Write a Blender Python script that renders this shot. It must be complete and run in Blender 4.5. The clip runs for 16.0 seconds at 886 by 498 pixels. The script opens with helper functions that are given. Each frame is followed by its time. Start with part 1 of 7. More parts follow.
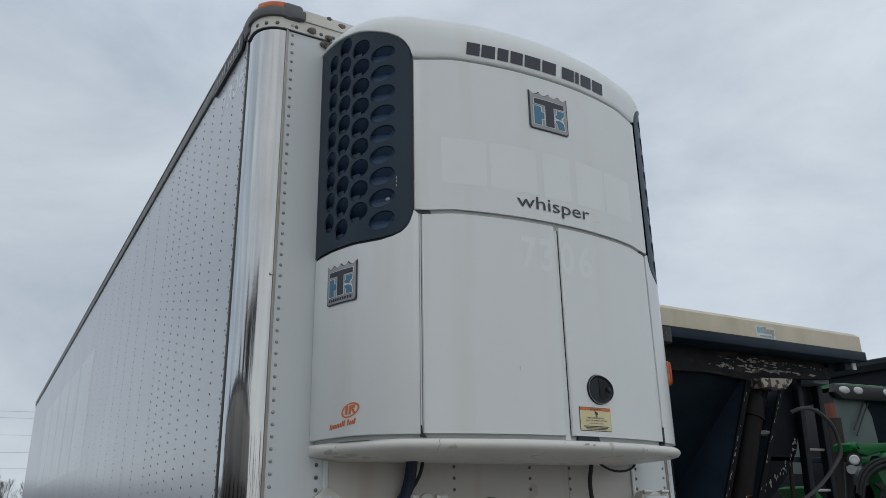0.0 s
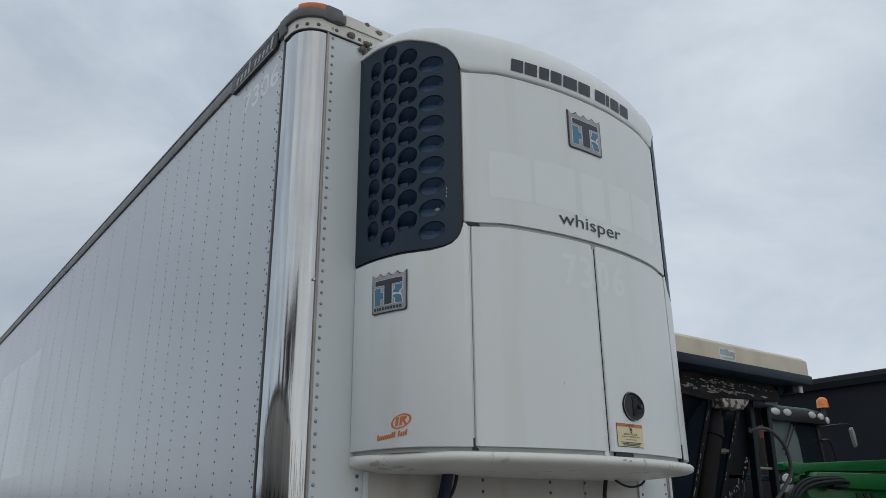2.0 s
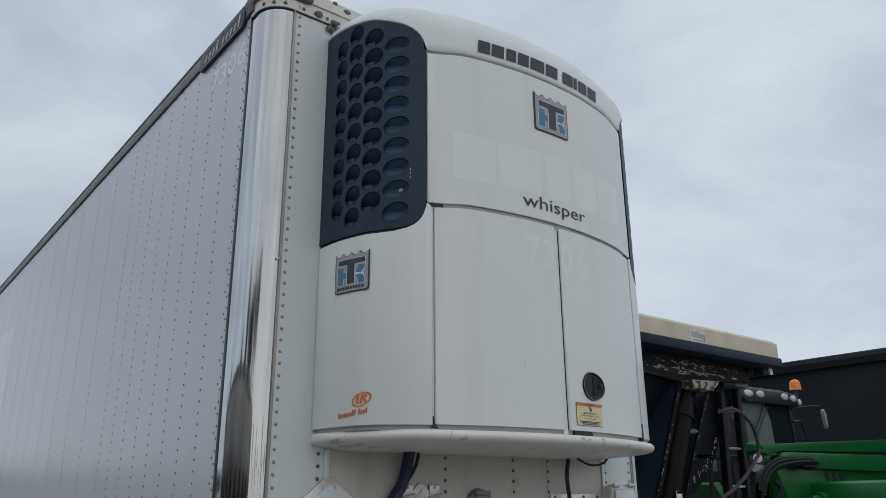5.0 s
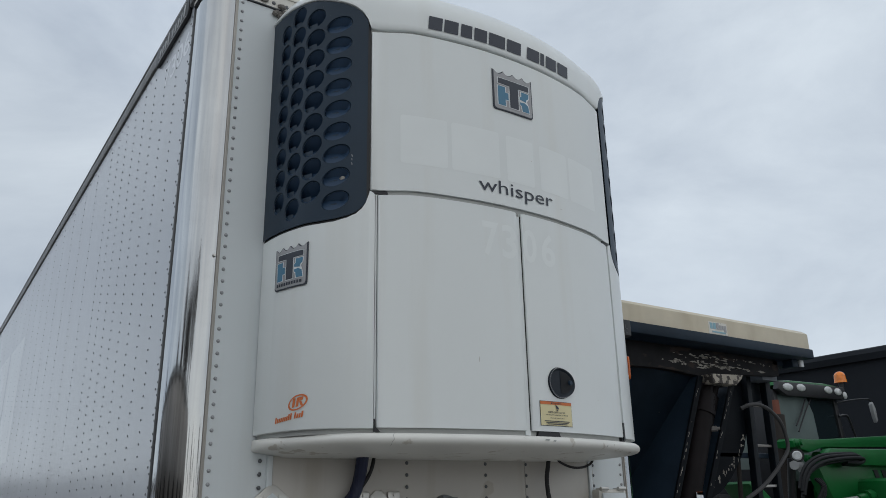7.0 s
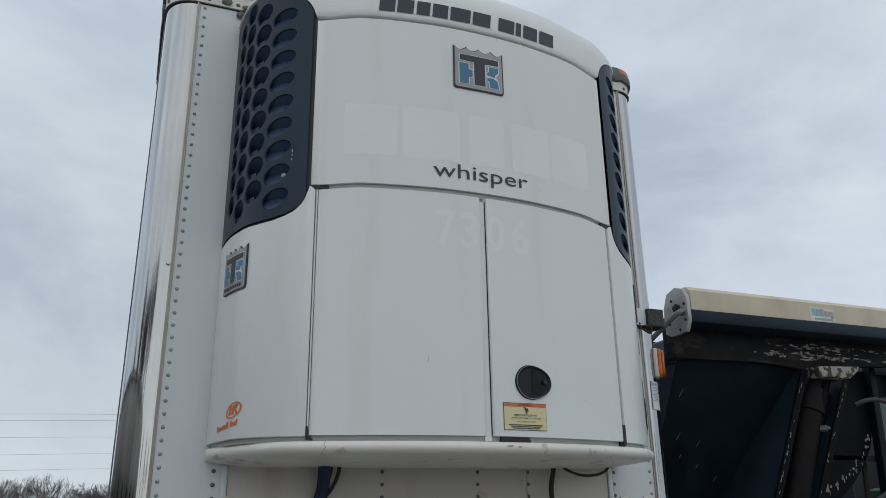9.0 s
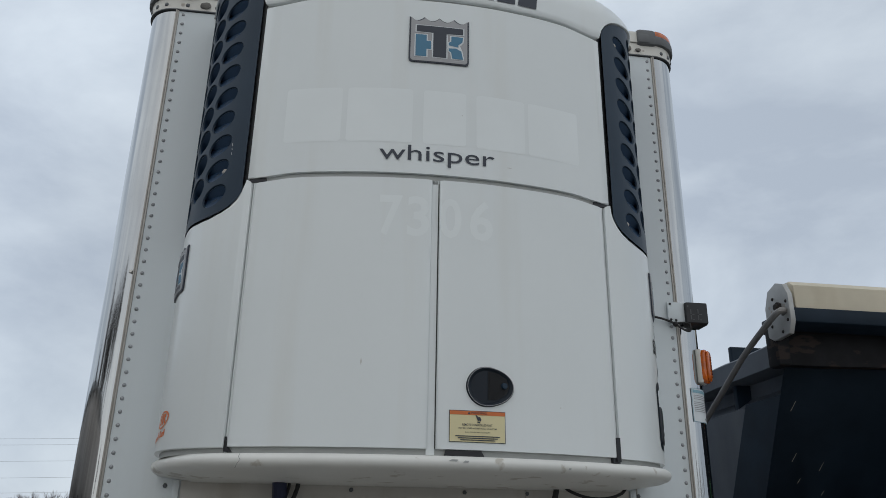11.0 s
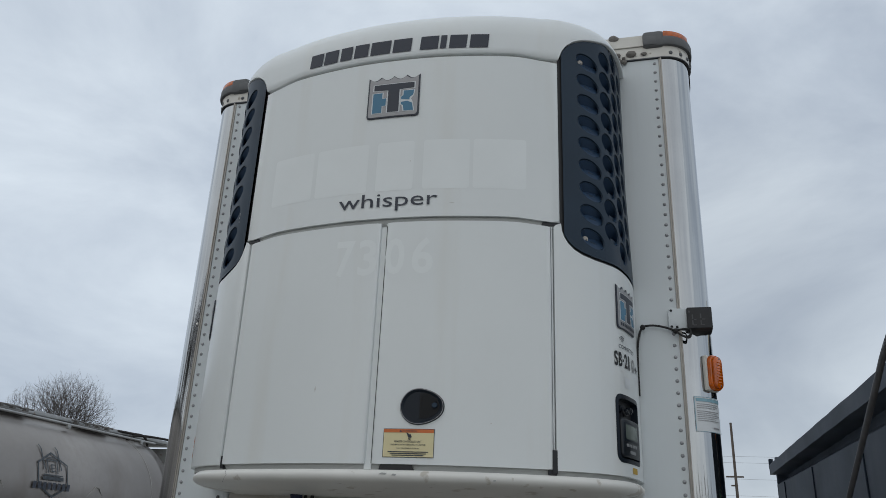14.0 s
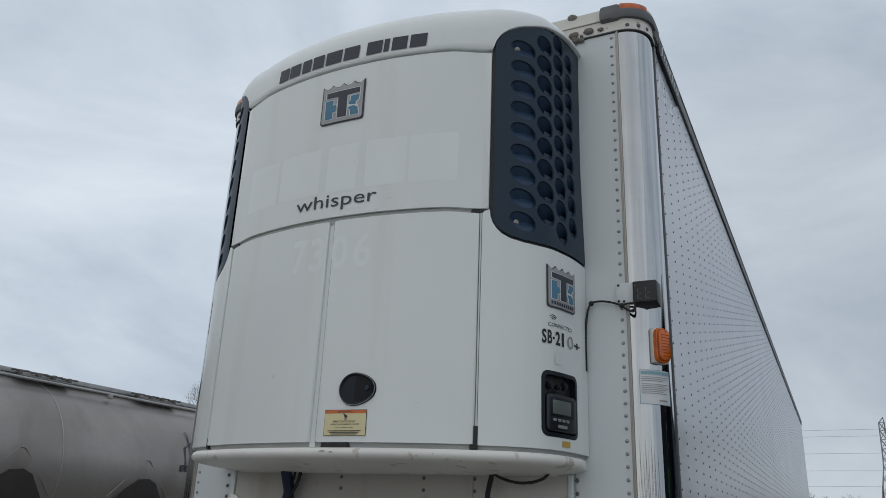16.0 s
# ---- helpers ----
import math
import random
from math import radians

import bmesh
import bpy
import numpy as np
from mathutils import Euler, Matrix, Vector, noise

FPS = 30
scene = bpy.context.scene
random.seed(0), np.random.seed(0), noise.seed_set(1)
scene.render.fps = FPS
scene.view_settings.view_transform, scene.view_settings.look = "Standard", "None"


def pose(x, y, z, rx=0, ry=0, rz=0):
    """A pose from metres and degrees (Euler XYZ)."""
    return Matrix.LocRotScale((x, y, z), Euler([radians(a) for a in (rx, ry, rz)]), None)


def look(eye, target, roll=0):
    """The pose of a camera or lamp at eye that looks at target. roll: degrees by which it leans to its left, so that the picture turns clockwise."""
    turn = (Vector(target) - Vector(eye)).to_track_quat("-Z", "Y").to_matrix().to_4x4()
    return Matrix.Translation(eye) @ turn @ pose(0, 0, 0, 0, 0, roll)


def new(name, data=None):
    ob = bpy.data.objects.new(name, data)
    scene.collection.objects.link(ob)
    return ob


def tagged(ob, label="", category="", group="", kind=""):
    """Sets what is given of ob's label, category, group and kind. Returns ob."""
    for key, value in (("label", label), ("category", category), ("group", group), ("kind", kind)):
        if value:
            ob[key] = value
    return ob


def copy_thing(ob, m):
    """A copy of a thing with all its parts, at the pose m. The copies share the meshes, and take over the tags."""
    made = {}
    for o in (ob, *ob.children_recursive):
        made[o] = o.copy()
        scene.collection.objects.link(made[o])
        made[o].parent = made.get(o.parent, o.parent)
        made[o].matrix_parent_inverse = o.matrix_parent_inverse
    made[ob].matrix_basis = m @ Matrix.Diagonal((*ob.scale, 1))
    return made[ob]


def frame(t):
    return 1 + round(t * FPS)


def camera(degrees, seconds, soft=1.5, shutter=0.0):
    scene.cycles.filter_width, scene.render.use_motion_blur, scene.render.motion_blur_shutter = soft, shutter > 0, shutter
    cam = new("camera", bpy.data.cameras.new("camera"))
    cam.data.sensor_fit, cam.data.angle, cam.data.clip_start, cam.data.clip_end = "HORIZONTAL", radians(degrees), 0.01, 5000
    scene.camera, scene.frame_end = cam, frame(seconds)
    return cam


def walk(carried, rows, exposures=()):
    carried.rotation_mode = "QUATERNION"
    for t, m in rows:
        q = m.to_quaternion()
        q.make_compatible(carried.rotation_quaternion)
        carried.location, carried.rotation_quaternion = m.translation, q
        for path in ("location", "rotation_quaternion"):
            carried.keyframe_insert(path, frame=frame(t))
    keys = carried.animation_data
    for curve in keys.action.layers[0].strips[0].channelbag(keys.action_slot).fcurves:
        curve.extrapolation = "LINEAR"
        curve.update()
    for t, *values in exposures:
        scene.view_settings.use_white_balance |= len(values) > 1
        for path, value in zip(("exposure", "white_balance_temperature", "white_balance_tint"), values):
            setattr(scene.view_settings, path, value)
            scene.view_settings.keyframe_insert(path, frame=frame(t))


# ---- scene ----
cam = camera(60.0, 16.0, soft=0.7)
PATH = [
    (0, (-2.148, -3.188, 1.728), (-1.187, -1.557, 2.373), -1.1),
    (0.5, (-2.35, -3.087, 1.725), (-1.325, -1.498, 2.378), -0.8),
    (1, (-2.459, -2.962, 1.723), (-1.388, -1.408, 2.383), -0.5),
    (1.5, (-2.561, -2.891, 1.74), (-1.452, -1.366, 2.408), -0.4),
    (2, (-2.625, -2.875, 1.737), (-1.488, -1.372, 2.408), -0.6),
    (2.5, (-2.62, -2.88, 1.73), (-1.466, -1.389, 2.399), -0.6),
    (3, (-2.623, -2.888, 1.73), (-1.454, -1.404, 2.388), -0.6),
    (3.5, (-2.625, -2.872, 1.724), (-1.443, -1.393, 2.369), -0.6),
    (6, (-2.386, -2.994, 1.727), (-1.232, -1.481, 2.343), -0.7),
    (6.5, (-2.245, -2.99, 1.724), (-1.126, -1.455, 2.348), -1.0),
    (7, (-2.078, -3.01, 1.746), (-1.004, -1.444, 2.376), -1.2),
    (7.5, (-1.875, -3.109, 1.733), (-0.866, -1.503, 2.369), -1.3),
    (8, (-1.663, -3.185, 1.738), (-0.739, -1.531, 2.379), -1.2),
    (8.5, (-1.451, -3.187, 1.752), (-0.638, -1.476, 2.393), -1.0),
    (9, (-1.238, -3.186, 1.762), (-0.526, -1.432, 2.408), -0.9),
    (9.5, (-0.955, -3.222, 1.769), (-0.351, -1.432, 2.427), -0.7),
    (10, (-0.741, -3.166, 1.75), (-0.243, -1.352, 2.428), -0.2),
    (12.5, (0.37, -3.021, 1.77), (0.228, -1.159, 2.488), 1.9),
    (13, (0.594, -3.076, 1.767), (0.328, -1.232, 2.495), 2.1),
    (13.5, (0.774, -3.203, 1.763), (0.395, -1.379, 2.49), 2.2),
    (14, (0.955, -3.28, 1.749), (0.477, -1.478, 2.473), 2.4),
    (14.5, (1.208, -3.294, 1.74), (0.634, -1.511, 2.441), 2.5),
    (15, (1.38, -3.3, 1.731), (0.715, -1.541, 2.411), 2.6),
    (15.5, (1.593, -3.251, 1.739), (0.833, -1.524, 2.405), 2.6),
    (16, (1.846, -3.156, 1.749), (0.992, -1.474, 2.414), 2.4),
]
walk(cam, [(t, look(eye, target, roll)) for t, eye, target, roll in PATH], exposures=[(0.0, 0.0), (3.5, 0.0), (8.0, 0.07), (10.0, 0.05), (13.0, 0.0), (14.5, -0.05), (16.0, -0.06)])

# ---- world and light ----
SUN_AZ, SUN_EL = radians(196), radians(34)
world = bpy.data.worlds.new("sky")
scene.world = world
world.use_nodes = True
wn, wl = world.node_tree.nodes, world.node_tree.links
wn.clear()
w_out = wn.new("ShaderNodeOutputWorld")
w_bg = wn.new("ShaderNodeBackground")
w_sky = wn.new("ShaderNodeTexSky")
w_sky.sky_type = "NISHITA"
w_sky.sun_disc = False
w_sky.sun_elevation, w_sky.sun_rotation = SUN_EL, SUN_AZ
w_tc = wn.new("ShaderNodeTexCoord")
w_map = wn.new("ShaderNodeMapping")
w_map.inputs["Scale"].default_value = (1.0, 1.0, 2.0)
w_map.inputs["Location"].default_value = (0.7, 0.4, 0.0)
w_n1 = wn.new("ShaderNodeTexNoise")
w_n1.inputs["Scale"].default_value, w_n1.inputs["Detail"].default_value = 2.3, 8.0
w_n1.inputs["Roughness"].default_value, w_n1.inputs["Distortion"].default_value = 0.57, 0.3
w_ramp = wn.new("ShaderNodeValToRGB")
w_ramp.color_ramp.elements[0].position, w_ramp.color_ramp.elements[1].position = 0.36, 0.68
w_ramp.color_ramp.elements[0].color = (4.5, 5.15, 6.05, 1)
w_ramp.color_ramp.elements[1].color = (6.9, 7.65, 8.4, 1)
w_mix = wn.new("ShaderNodeMix")
w_mix.data_type = "RGBA"
w_mix.inputs[0].default_value = 0.93
wl.new(w_tc.outputs["Generated"], w_map.inputs["Vector"])
wl.new(w_map.outputs[0], w_n1.inputs["Vector"])
wl.new(w_n1.outputs[0], w_ramp.inputs[0])
wl.new(w_sky.outputs[0], w_mix.inputs[6])
wl.new(w_ramp.outputs[0], w_mix.inputs[7])
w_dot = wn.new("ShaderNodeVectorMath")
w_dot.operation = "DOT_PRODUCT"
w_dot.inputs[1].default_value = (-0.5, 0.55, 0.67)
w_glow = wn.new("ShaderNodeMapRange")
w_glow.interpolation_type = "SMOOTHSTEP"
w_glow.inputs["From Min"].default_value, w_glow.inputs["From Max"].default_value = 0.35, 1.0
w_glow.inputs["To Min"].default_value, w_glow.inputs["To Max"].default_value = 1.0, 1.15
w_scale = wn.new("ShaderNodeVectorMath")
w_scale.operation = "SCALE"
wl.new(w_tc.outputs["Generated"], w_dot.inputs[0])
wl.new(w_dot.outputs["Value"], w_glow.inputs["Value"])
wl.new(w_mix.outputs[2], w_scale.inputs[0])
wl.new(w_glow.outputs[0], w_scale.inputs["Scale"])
# and on the sun's side of the sky
w_dot2 = wn.new("ShaderNodeVectorMath")
w_dot2.operation = "DOT_PRODUCT"
w_dot2.inputs[1].default_value = (math.sin(SUN_AZ) * math.cos(SUN_EL), math.cos(SUN_AZ) * math.cos(SUN_EL), math.sin(SUN_EL))
w_south = wn.new("ShaderNodeMapRange")
w_south.interpolation_type = "SMOOTHSTEP"
w_south.inputs["From Min"].default_value, w_south.inputs["From Max"].default_value = -0.05, 1.0
w_warm = wn.new("ShaderNodeMix")
w_warm.data_type = "RGBA"
w_warm.inputs[6].default_value, w_warm.inputs[7].default_value = (1, 1, 1, 1), (1.1, 1.05, 0.98, 1)
w_scale2 = wn.new("ShaderNodeVectorMath")
w_scale2.operation = "MULTIPLY"
wl.new(w_tc.outputs["Generated"], w_dot2.inputs[0])
wl.new(w_dot2.outputs["Value"], w_south.inputs["Value"])
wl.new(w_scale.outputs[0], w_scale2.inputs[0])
wl.new(w_south.outputs[0], w_warm.inputs[0])
wl.new(w_warm.outputs[2], w_scale2.inputs[1])
# a heavier bank of cloud low in the north
w_dot3 = wn.new("ShaderNodeVectorMath")
w_dot3.operation = "DOT_PRODUCT"
w_dot3.inputs[1].default_value = (-0.04, 0.962, 0.27)
w_bank = wn.new("ShaderNodeMapRange")
w_bank.interpolation_type = "SMOOTHSTEP"
w_bank.inputs["From Min"].default_value, w_bank.inputs["From Max"].default_value = 0.91, 1.0
w_bank.inputs["To Min"].default_value, w_bank.inputs["To Max"].default_value = 1.0, 0.82
w_scale3 = wn.new("ShaderNodeVectorMath")
w_scale3.operation = "SCALE"
wl.new(w_tc.outputs["Generated"], w_dot3.inputs[0])
wl.new(w_dot3.outputs["Value"], w_bank.inputs["Value"])
wl.new(w_scale2.outputs[0], w_scale3.inputs[0])
wl.new(w_bank.outputs[0], w_scale3.inputs["Scale"])
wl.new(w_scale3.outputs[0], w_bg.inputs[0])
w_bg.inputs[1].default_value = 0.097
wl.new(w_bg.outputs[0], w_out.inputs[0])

sun = new("sun", bpy.data.lights.new("sun", "SUN"))
sun.data.energy, sun.data.angle, sun.data.color = 0.45, radians(140), (1.0, 0.95, 0.88)
sun.matrix_world = look((-4, -14, 11.5), (0, 0, 1.5))


# ---- materials ----
def mat(name, col, rough=0.5, metal=0.0, var=0.1, scale=3.0, fine=60.0, bump=0.05, wave=0.0, streak=None, spots=None, coat=0.0, rvar=0.1, spec=0.5, drawn=None):
    """streak: (colour, amount, across, down) runs of dirt; spots: (colour, amount, scale, threshold) chips and stains; drawn: (amount, across, down) upright waviness of sheet metal."""
    m = bpy.data.materials.new(name)
    m.use_nodes = True
    n, l = m.node_tree.nodes, m.node_tree.links
    b = n["Principled BSDF"]
    b.inputs["Metallic"].default_value = metal
    b.inputs["Coat Weight"].default_value = coat
    b.inputs["Specular IOR Level"].default_value = spec
    geo = n.new("ShaderNodeNewGeometry")

    def noise_of(sc, detail=4.0, stretch=None):
        t = n.new("ShaderNodeTexNoise")
        t.inputs["Scale"].default_value, t.inputs["Detail"].default_value = sc, detail
        if stretch:
            mp = n.new("ShaderNodeMapping")
            mp.inputs["Scale"].default_value = stretch
            l.new(geo.outputs["Position"], mp.inputs["Vector"])
            l.new(mp.outputs[0], t.inputs["Vector"])
        else:
            l.new(geo.outputs["Position"], t.inputs["Vector"])
        return t.outputs[0]

    def ramp_of(src, lo, hi):
        r = n.new("ShaderNodeMapRange")
        r.inputs["From Min"].default_value, r.inputs["From Max"].default_value = lo, hi
        l.new(src, r.inputs["Value"])
        return r.outputs[0]

    def mixed(fac, a, bcol, amount=1.0):
        x = n.new("ShaderNodeMix")
        x.data_type = "RGBA"
        if amount != 1.0:
            mu = n.new("ShaderNodeMath")
            mu.operation = "MULTIPLY"
            mu.inputs[1].default_value = amount
            l.new(fac, mu.inputs[0])
            fac = mu.outputs[0]
        l.new(fac, x.inputs[0])
        for k, v in ((6, a), (7, bcol)):
            if isinstance(v, tuple):
                x.inputs[k].default_value = (*v, 1)
            else:
                l.new(v, x.inputs[k])
        return x.outputs[2]

    dark = tuple(c * (1 - var) for c in col)
    light = tuple(min(1.0, c * (1 + 0.6 * var)) for c in col)
    c = mixed(ramp_of(noise_of(scale, 5.0), 0.3, 0.7), dark, light)
    c = mixed(ramp_of(noise_of(fine, 3.0), 0.45, 0.75), c, tuple(v * 0.8 for v in col), var)
    if streak:
        sc, amount, across, down = streak
        c = mixed(ramp_of(noise_of(1.0, 5.0, (across, across, down)), 0.52, 0.78), c, sc, amount)
    if spots:
        sc, amount, ss, th = spots[:4]
        run = spots[4] if len(spots) > 4 else None
        c = mixed(ramp_of(noise_of(ss, 6.0, run), th, th + 0.04), c, sc, amount)
    l.new(c, b.inputs["Base Color"])
    r = n.new("ShaderNodeMapRange")
    r.inputs["To Min"].default_value, r.inputs["To Max"].default_value = max(0.02, rough * (1 - rvar)), min(1.0, rough * (1 + rvar) + 0.02)
    l.new(noise_of(scale * 2.3, 4.0), r.inputs["Value"])
    l.new(r.outputs[0], b.inputs["Roughness"])
    last = None
    for amount, sc, dist in ((bump, fine, 0.002), (wave, 1.7, 0.05)):
        if amount > 0:
            bp = n.new("ShaderNodeBump")
            bp.inputs["Strength"].default_value, bp.inputs["Distance"].default_value = amount, dist
            l.new(noise_of(sc, 2.0), bp.inputs["Height"])
            if last:
                l.new(last, bp.inputs["Normal"])
            last = bp.outputs[0]
    if drawn:
        bp = n.new("ShaderNodeBump")
        bp.inputs["Strength"].default_value, bp.inputs["Distance"].default_value = drawn[0], 0.01
        l.new(noise_of(1.0, 3.0, (drawn[1], drawn[1], drawn[2])), bp.inputs["Height"])
        if last:
            l.new(last, bp.inputs["Normal"])
        last = bp.outputs[0]
    if last:
        l.new(last, b.inputs["Normal"])
    return m


GRIME = (0.32, 0.27, 0.2)
M_SHELL = mat("white_gelcoat", (0.748, 0.782, 0.785), 0.32, var=0.03, scale=1.3, fine=25, bump=0.02, streak=((0.55, 0.5, 0.4), 0.2, 7, 0.5), coat=0.2, spots=((0.4, 0.37, 0.31), 0.5, 38, 0.765))
M_BUMPER = mat("bumper_gelcoat", (0.74, 0.735, 0.7), 0.4, var=0.06, scale=3, fine=40, bump=0.08, spots=(GRIME, 0.55, 11, 0.61))
M_CORE = mat("grey_inner_body", (0.4, 0.41, 0.4), 0.6)
# side white set below the front skin's; the sides' shade is in this colour
M_WALL = mat("shaded_white_aluminium", (0.522, 0.551, 0.596), 0.2, drawn=(0.12, 5, 0.35), var=0.04, scale=0.9, fine=14, bump=0.0, wave=0.08, streak=((0.5, 0.52, 0.54), 0.4, 5, 0.3))
M_FRONT = mat("front_skin", (0.63, 0.675, 0.695), 0.34, var=0.03, scale=1.1, fine=20, bump=0.02, streak=(GRIME, 0.18, 9, 0.4))
# base colour holds the shade under the unit as well as the grime
M_LOWER = mat("shaded_grimy_lower_skin", (0.51, 0.486, 0.45), 0.45, var=0.05, scale=2, fine=25, bump=0.03, streak=(GRIME, 0.45, 8, 0.8), spots=(GRIME, 0.4, 7, 0.66))
M_CHROME = mat("polished_steel", (0.458, 0.472, 0.482), 0.055, 1.0, var=0.08, scale=3, fine=30, bump=0.008, wave=0.11, streak=((0.325, 0.333, 0.34), 0.45, 18, 0.4), rvar=0.5, drawn=(0.03, 7, 0.25))
M_ALU = mat("weathered_aluminium", (0.62, 0.61, 0.58), 0.42, 0.85, var=0.12, scale=6, fine=50)
M_RAIL = mat("cream_painted_rail", (0.68, 0.66, 0.61), 0.4, var=0.1, scale=7, fine=40, spots=((0.25, 0.2, 0.15), 0.7, 14, 0.66))
M_STRIP = mat("grey_edge_metal", (0.4, 0.38, 0.35), 0.5, 0.5, var=0.12, scale=8)
M_SIDERAIL = mat("weathered_side_rail", (0.22, 0.222, 0.225), 0.55, 0.3, var=0.3, scale=6, fine=40)
M_RIVET = mat("rivet", (0.13, 0.137, 0.145), 0.45, 0.5)
M_RIVET_L = mat("light_rivet", (0.36, 0.37, 0.38), 0.45, 0.5)
M_GRILLE = mat("slate_grille_plastic", (0.017, 0.035, 0.059), 0.42, var=0.12, scale=4, fine=90, bump=0.05, spec=0.28)
M_TUBE = mat("grille_inside", (0.026, 0.055, 0.105), 0.42, spec=0.3)
M_BLACK = mat("black_plastic", (0.012, 0.013, 0.016), 0.45, fine=80, bump=0.08)
M_RUBBER = mat("black_rubber", (0.015, 0.015, 0.016), 0.65, fine=60, bump=0.1)
M_CAP = mat("grey_corner_plastic", (0.12, 0.125, 0.13), 0.6, var=0.12, scale=12, fine=70, bump=0.1)
M_CAPRING = mat("grey_socket_cap", (0.2, 0.21, 0.22), 0.5, var=0.15, scale=15)
M_AMBER = mat("amber_lens", (0.62, 0.118, 0.002), 0.12, var=0.35, scale=22, spec=0.5, coat=0.5)
M_PUTTY = mat("grey_sealant", (0.17, 0.158, 0.145), 0.8, var=0.25, scale=20, fine=90, bump=0.6)
M_INK = mat("navy_lettering", (0.03, 0.037, 0.055), 0.45, var=0.1)
M_GHOST = mat("cleaner_paint", (0.79, 0.825, 0.828), 0.3, var=0.02, scale=5)
M_GHOST_W = mat("faded_lettering", (0.73, 0.757, 0.8), 0.2, var=0.02, scale=5)
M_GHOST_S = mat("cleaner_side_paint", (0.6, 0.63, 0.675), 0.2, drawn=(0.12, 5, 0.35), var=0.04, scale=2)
M_SILVER = mat("badge_silver", (0.34, 0.34, 0.35), 0.4, 0.3)
M_BLUE = mat("badge_blue", (0.06, 0.2, 0.32), 0.4)
M_ORANGE = mat("orange_print", (0.62, 0.16, 0.04), 0.5)
M_YELLOW = mat("yellow_label", (0.72, 0.64, 0.38), 0.5, var=0.06)
M_LABEL = mat("white_label", (0.7, 0.73, 0.75), 0.45)
M_TEAL = mat("teal_print", (0.24, 0.42, 0.5), 0.5)
M_SCREEN = mat("lcd_screen", (0.13, 0.155, 0.14), 0.2)
M_KEYPAD = mat("slate_keypad_plastic", (0.009, 0.013, 0.019), 0.35, var=0.1)
M_FAINT = mat("faint_grey_print", (0.075, 0.078, 0.082), 0.5)
M_PALE = mat("pale_cast_metal", (0.42, 0.43, 0.44), 0.45, 0.2, var=0.15, scale=30)
M_GREY = mat("grey_button", (0.25, 0.26, 0.27), 0.5)


# ---- mesh helpers ----
def finish(name, me, material, parent, label, angle=32):
    me.materials.append(material)
    me.polygons.foreach_set("use_smooth", [True] * len(me.polygons))
    me.set_sharp_from_angle(angle=radians(angle))
    ob = new(name, me)
    if parent:
        ob.parent = parent
        if parent.type == "EMPTY":
            ob.matrix_parent_inverse = Matrix.Translation(-parent.location)
    if label:
        ob["label"] = label
    return ob


def part(name, bm, material, parent=None, label="", angle=32):
    """Links a bmesh, made in world places, as one mesh under a thing or a part."""
    me = bpy.data.meshes.new(name)
    bm.to_mesh(me)
    bm.free()
    return finish(name, me, material, parent, label, angle)


def thing(name, at, label, category, group="", kind=""):
    ob = new(name)
    ob.location = at
    ob.empty_display_size = 0.2
    return tagged(ob, label, category, group, kind)


def solo(ob, label, category, group="", kind=""):
    return tagged(ob, label, category, group, kind)


def box(bm, lo, hi, bevel=0.0, m=None, seg=2):
    r = bmesh.ops.create_cube(bm, size=1.0)
    vs = r["verts"]
    for v in vs:
        v.co = Vector([lo[i] + (v.co[i] + 0.5) * (hi[i] - lo[i]) for i in range(3)])
    if bevel > 0:
        es = list({e for v in vs for e in v.link_edges})
        r = bmesh.ops.bevel(bm, geom=es, offset=bevel, segments=seg, profile=0.5, affect="EDGES")
        vs = list({v for f in r["faces"] for v in f.verts} | {v for v in vs if v.is_valid})
    if m:
        bmesh.ops.transform(bm, matrix=m, verts=vs)
    return vs


def boxed(lo, hi, bevel=0.0, m=None):
    bm = bmesh.new()
    box(bm, lo, hi, bevel, m)
    return bm


def rod(bm, a, b, r, r2=None, seg=12, cap=True):
    a, b = Vector(a), Vector(b)
    d = b - a
    m = Matrix.Translation((a + b) / 2) @ d.to_track_quat("Z", "Y").to_matrix().to_4x4()
    return bmesh.ops.create_cone(bm, cap_ends=cap, segments=seg, radius1=r, radius2=r if r2 is None else r2, depth=d.length, matrix=m)["verts"]


def hose(bm, pts, r, seg=8, steps=8):
    """A tube through points, smoothed."""
    P = [Vector(p) for p in pts]
    Q = [P[0] * 2 - P[1], *P, P[-1] * 2 - P[-2]]
    C = []
    for i in range(1, len(Q) - 2):
        for k in range(steps):
            t = k / steps
            a, b, c, d = Q[i - 1], Q[i], Q[i + 1], Q[i + 2]
            C.append(0.5 * (2 * b + (c - a) * t + (2 * a - 5 * b + 4 * c - d) * t * t + (3 * b - a - 3 * c + d) * t ** 3))
    C.append(P[-1])
    rings = []
    up = Vector((0.3, 0.2, 1)).normalized()
    for i, c in enumerate(C):
        d = (C[min(i + 1, len(C) - 1)] - C[max(i - 1, 0)]).normalized()
        u = d.cross(up)
        if u.length < 0.05:
            u = d.cross(Vector((1, 0, 0)))
        u.normalize()
        w = d.cross(u)
        rings.append([bm.verts.new(c + r * (math.cos(2 * math.pi * k / seg) * u + math.sin(2 * math.pi * k / seg) * w)) for k in range(seg)])
    for a, b in zip(rings, rings[1:]):
        for k in range(seg):
            bm.faces.new((a[k], a[(k + 1) % seg], b[(k + 1) % seg], b[k]))
    bm.faces.new(rings[0][::-1])
    bm.faces.new(rings[-1])


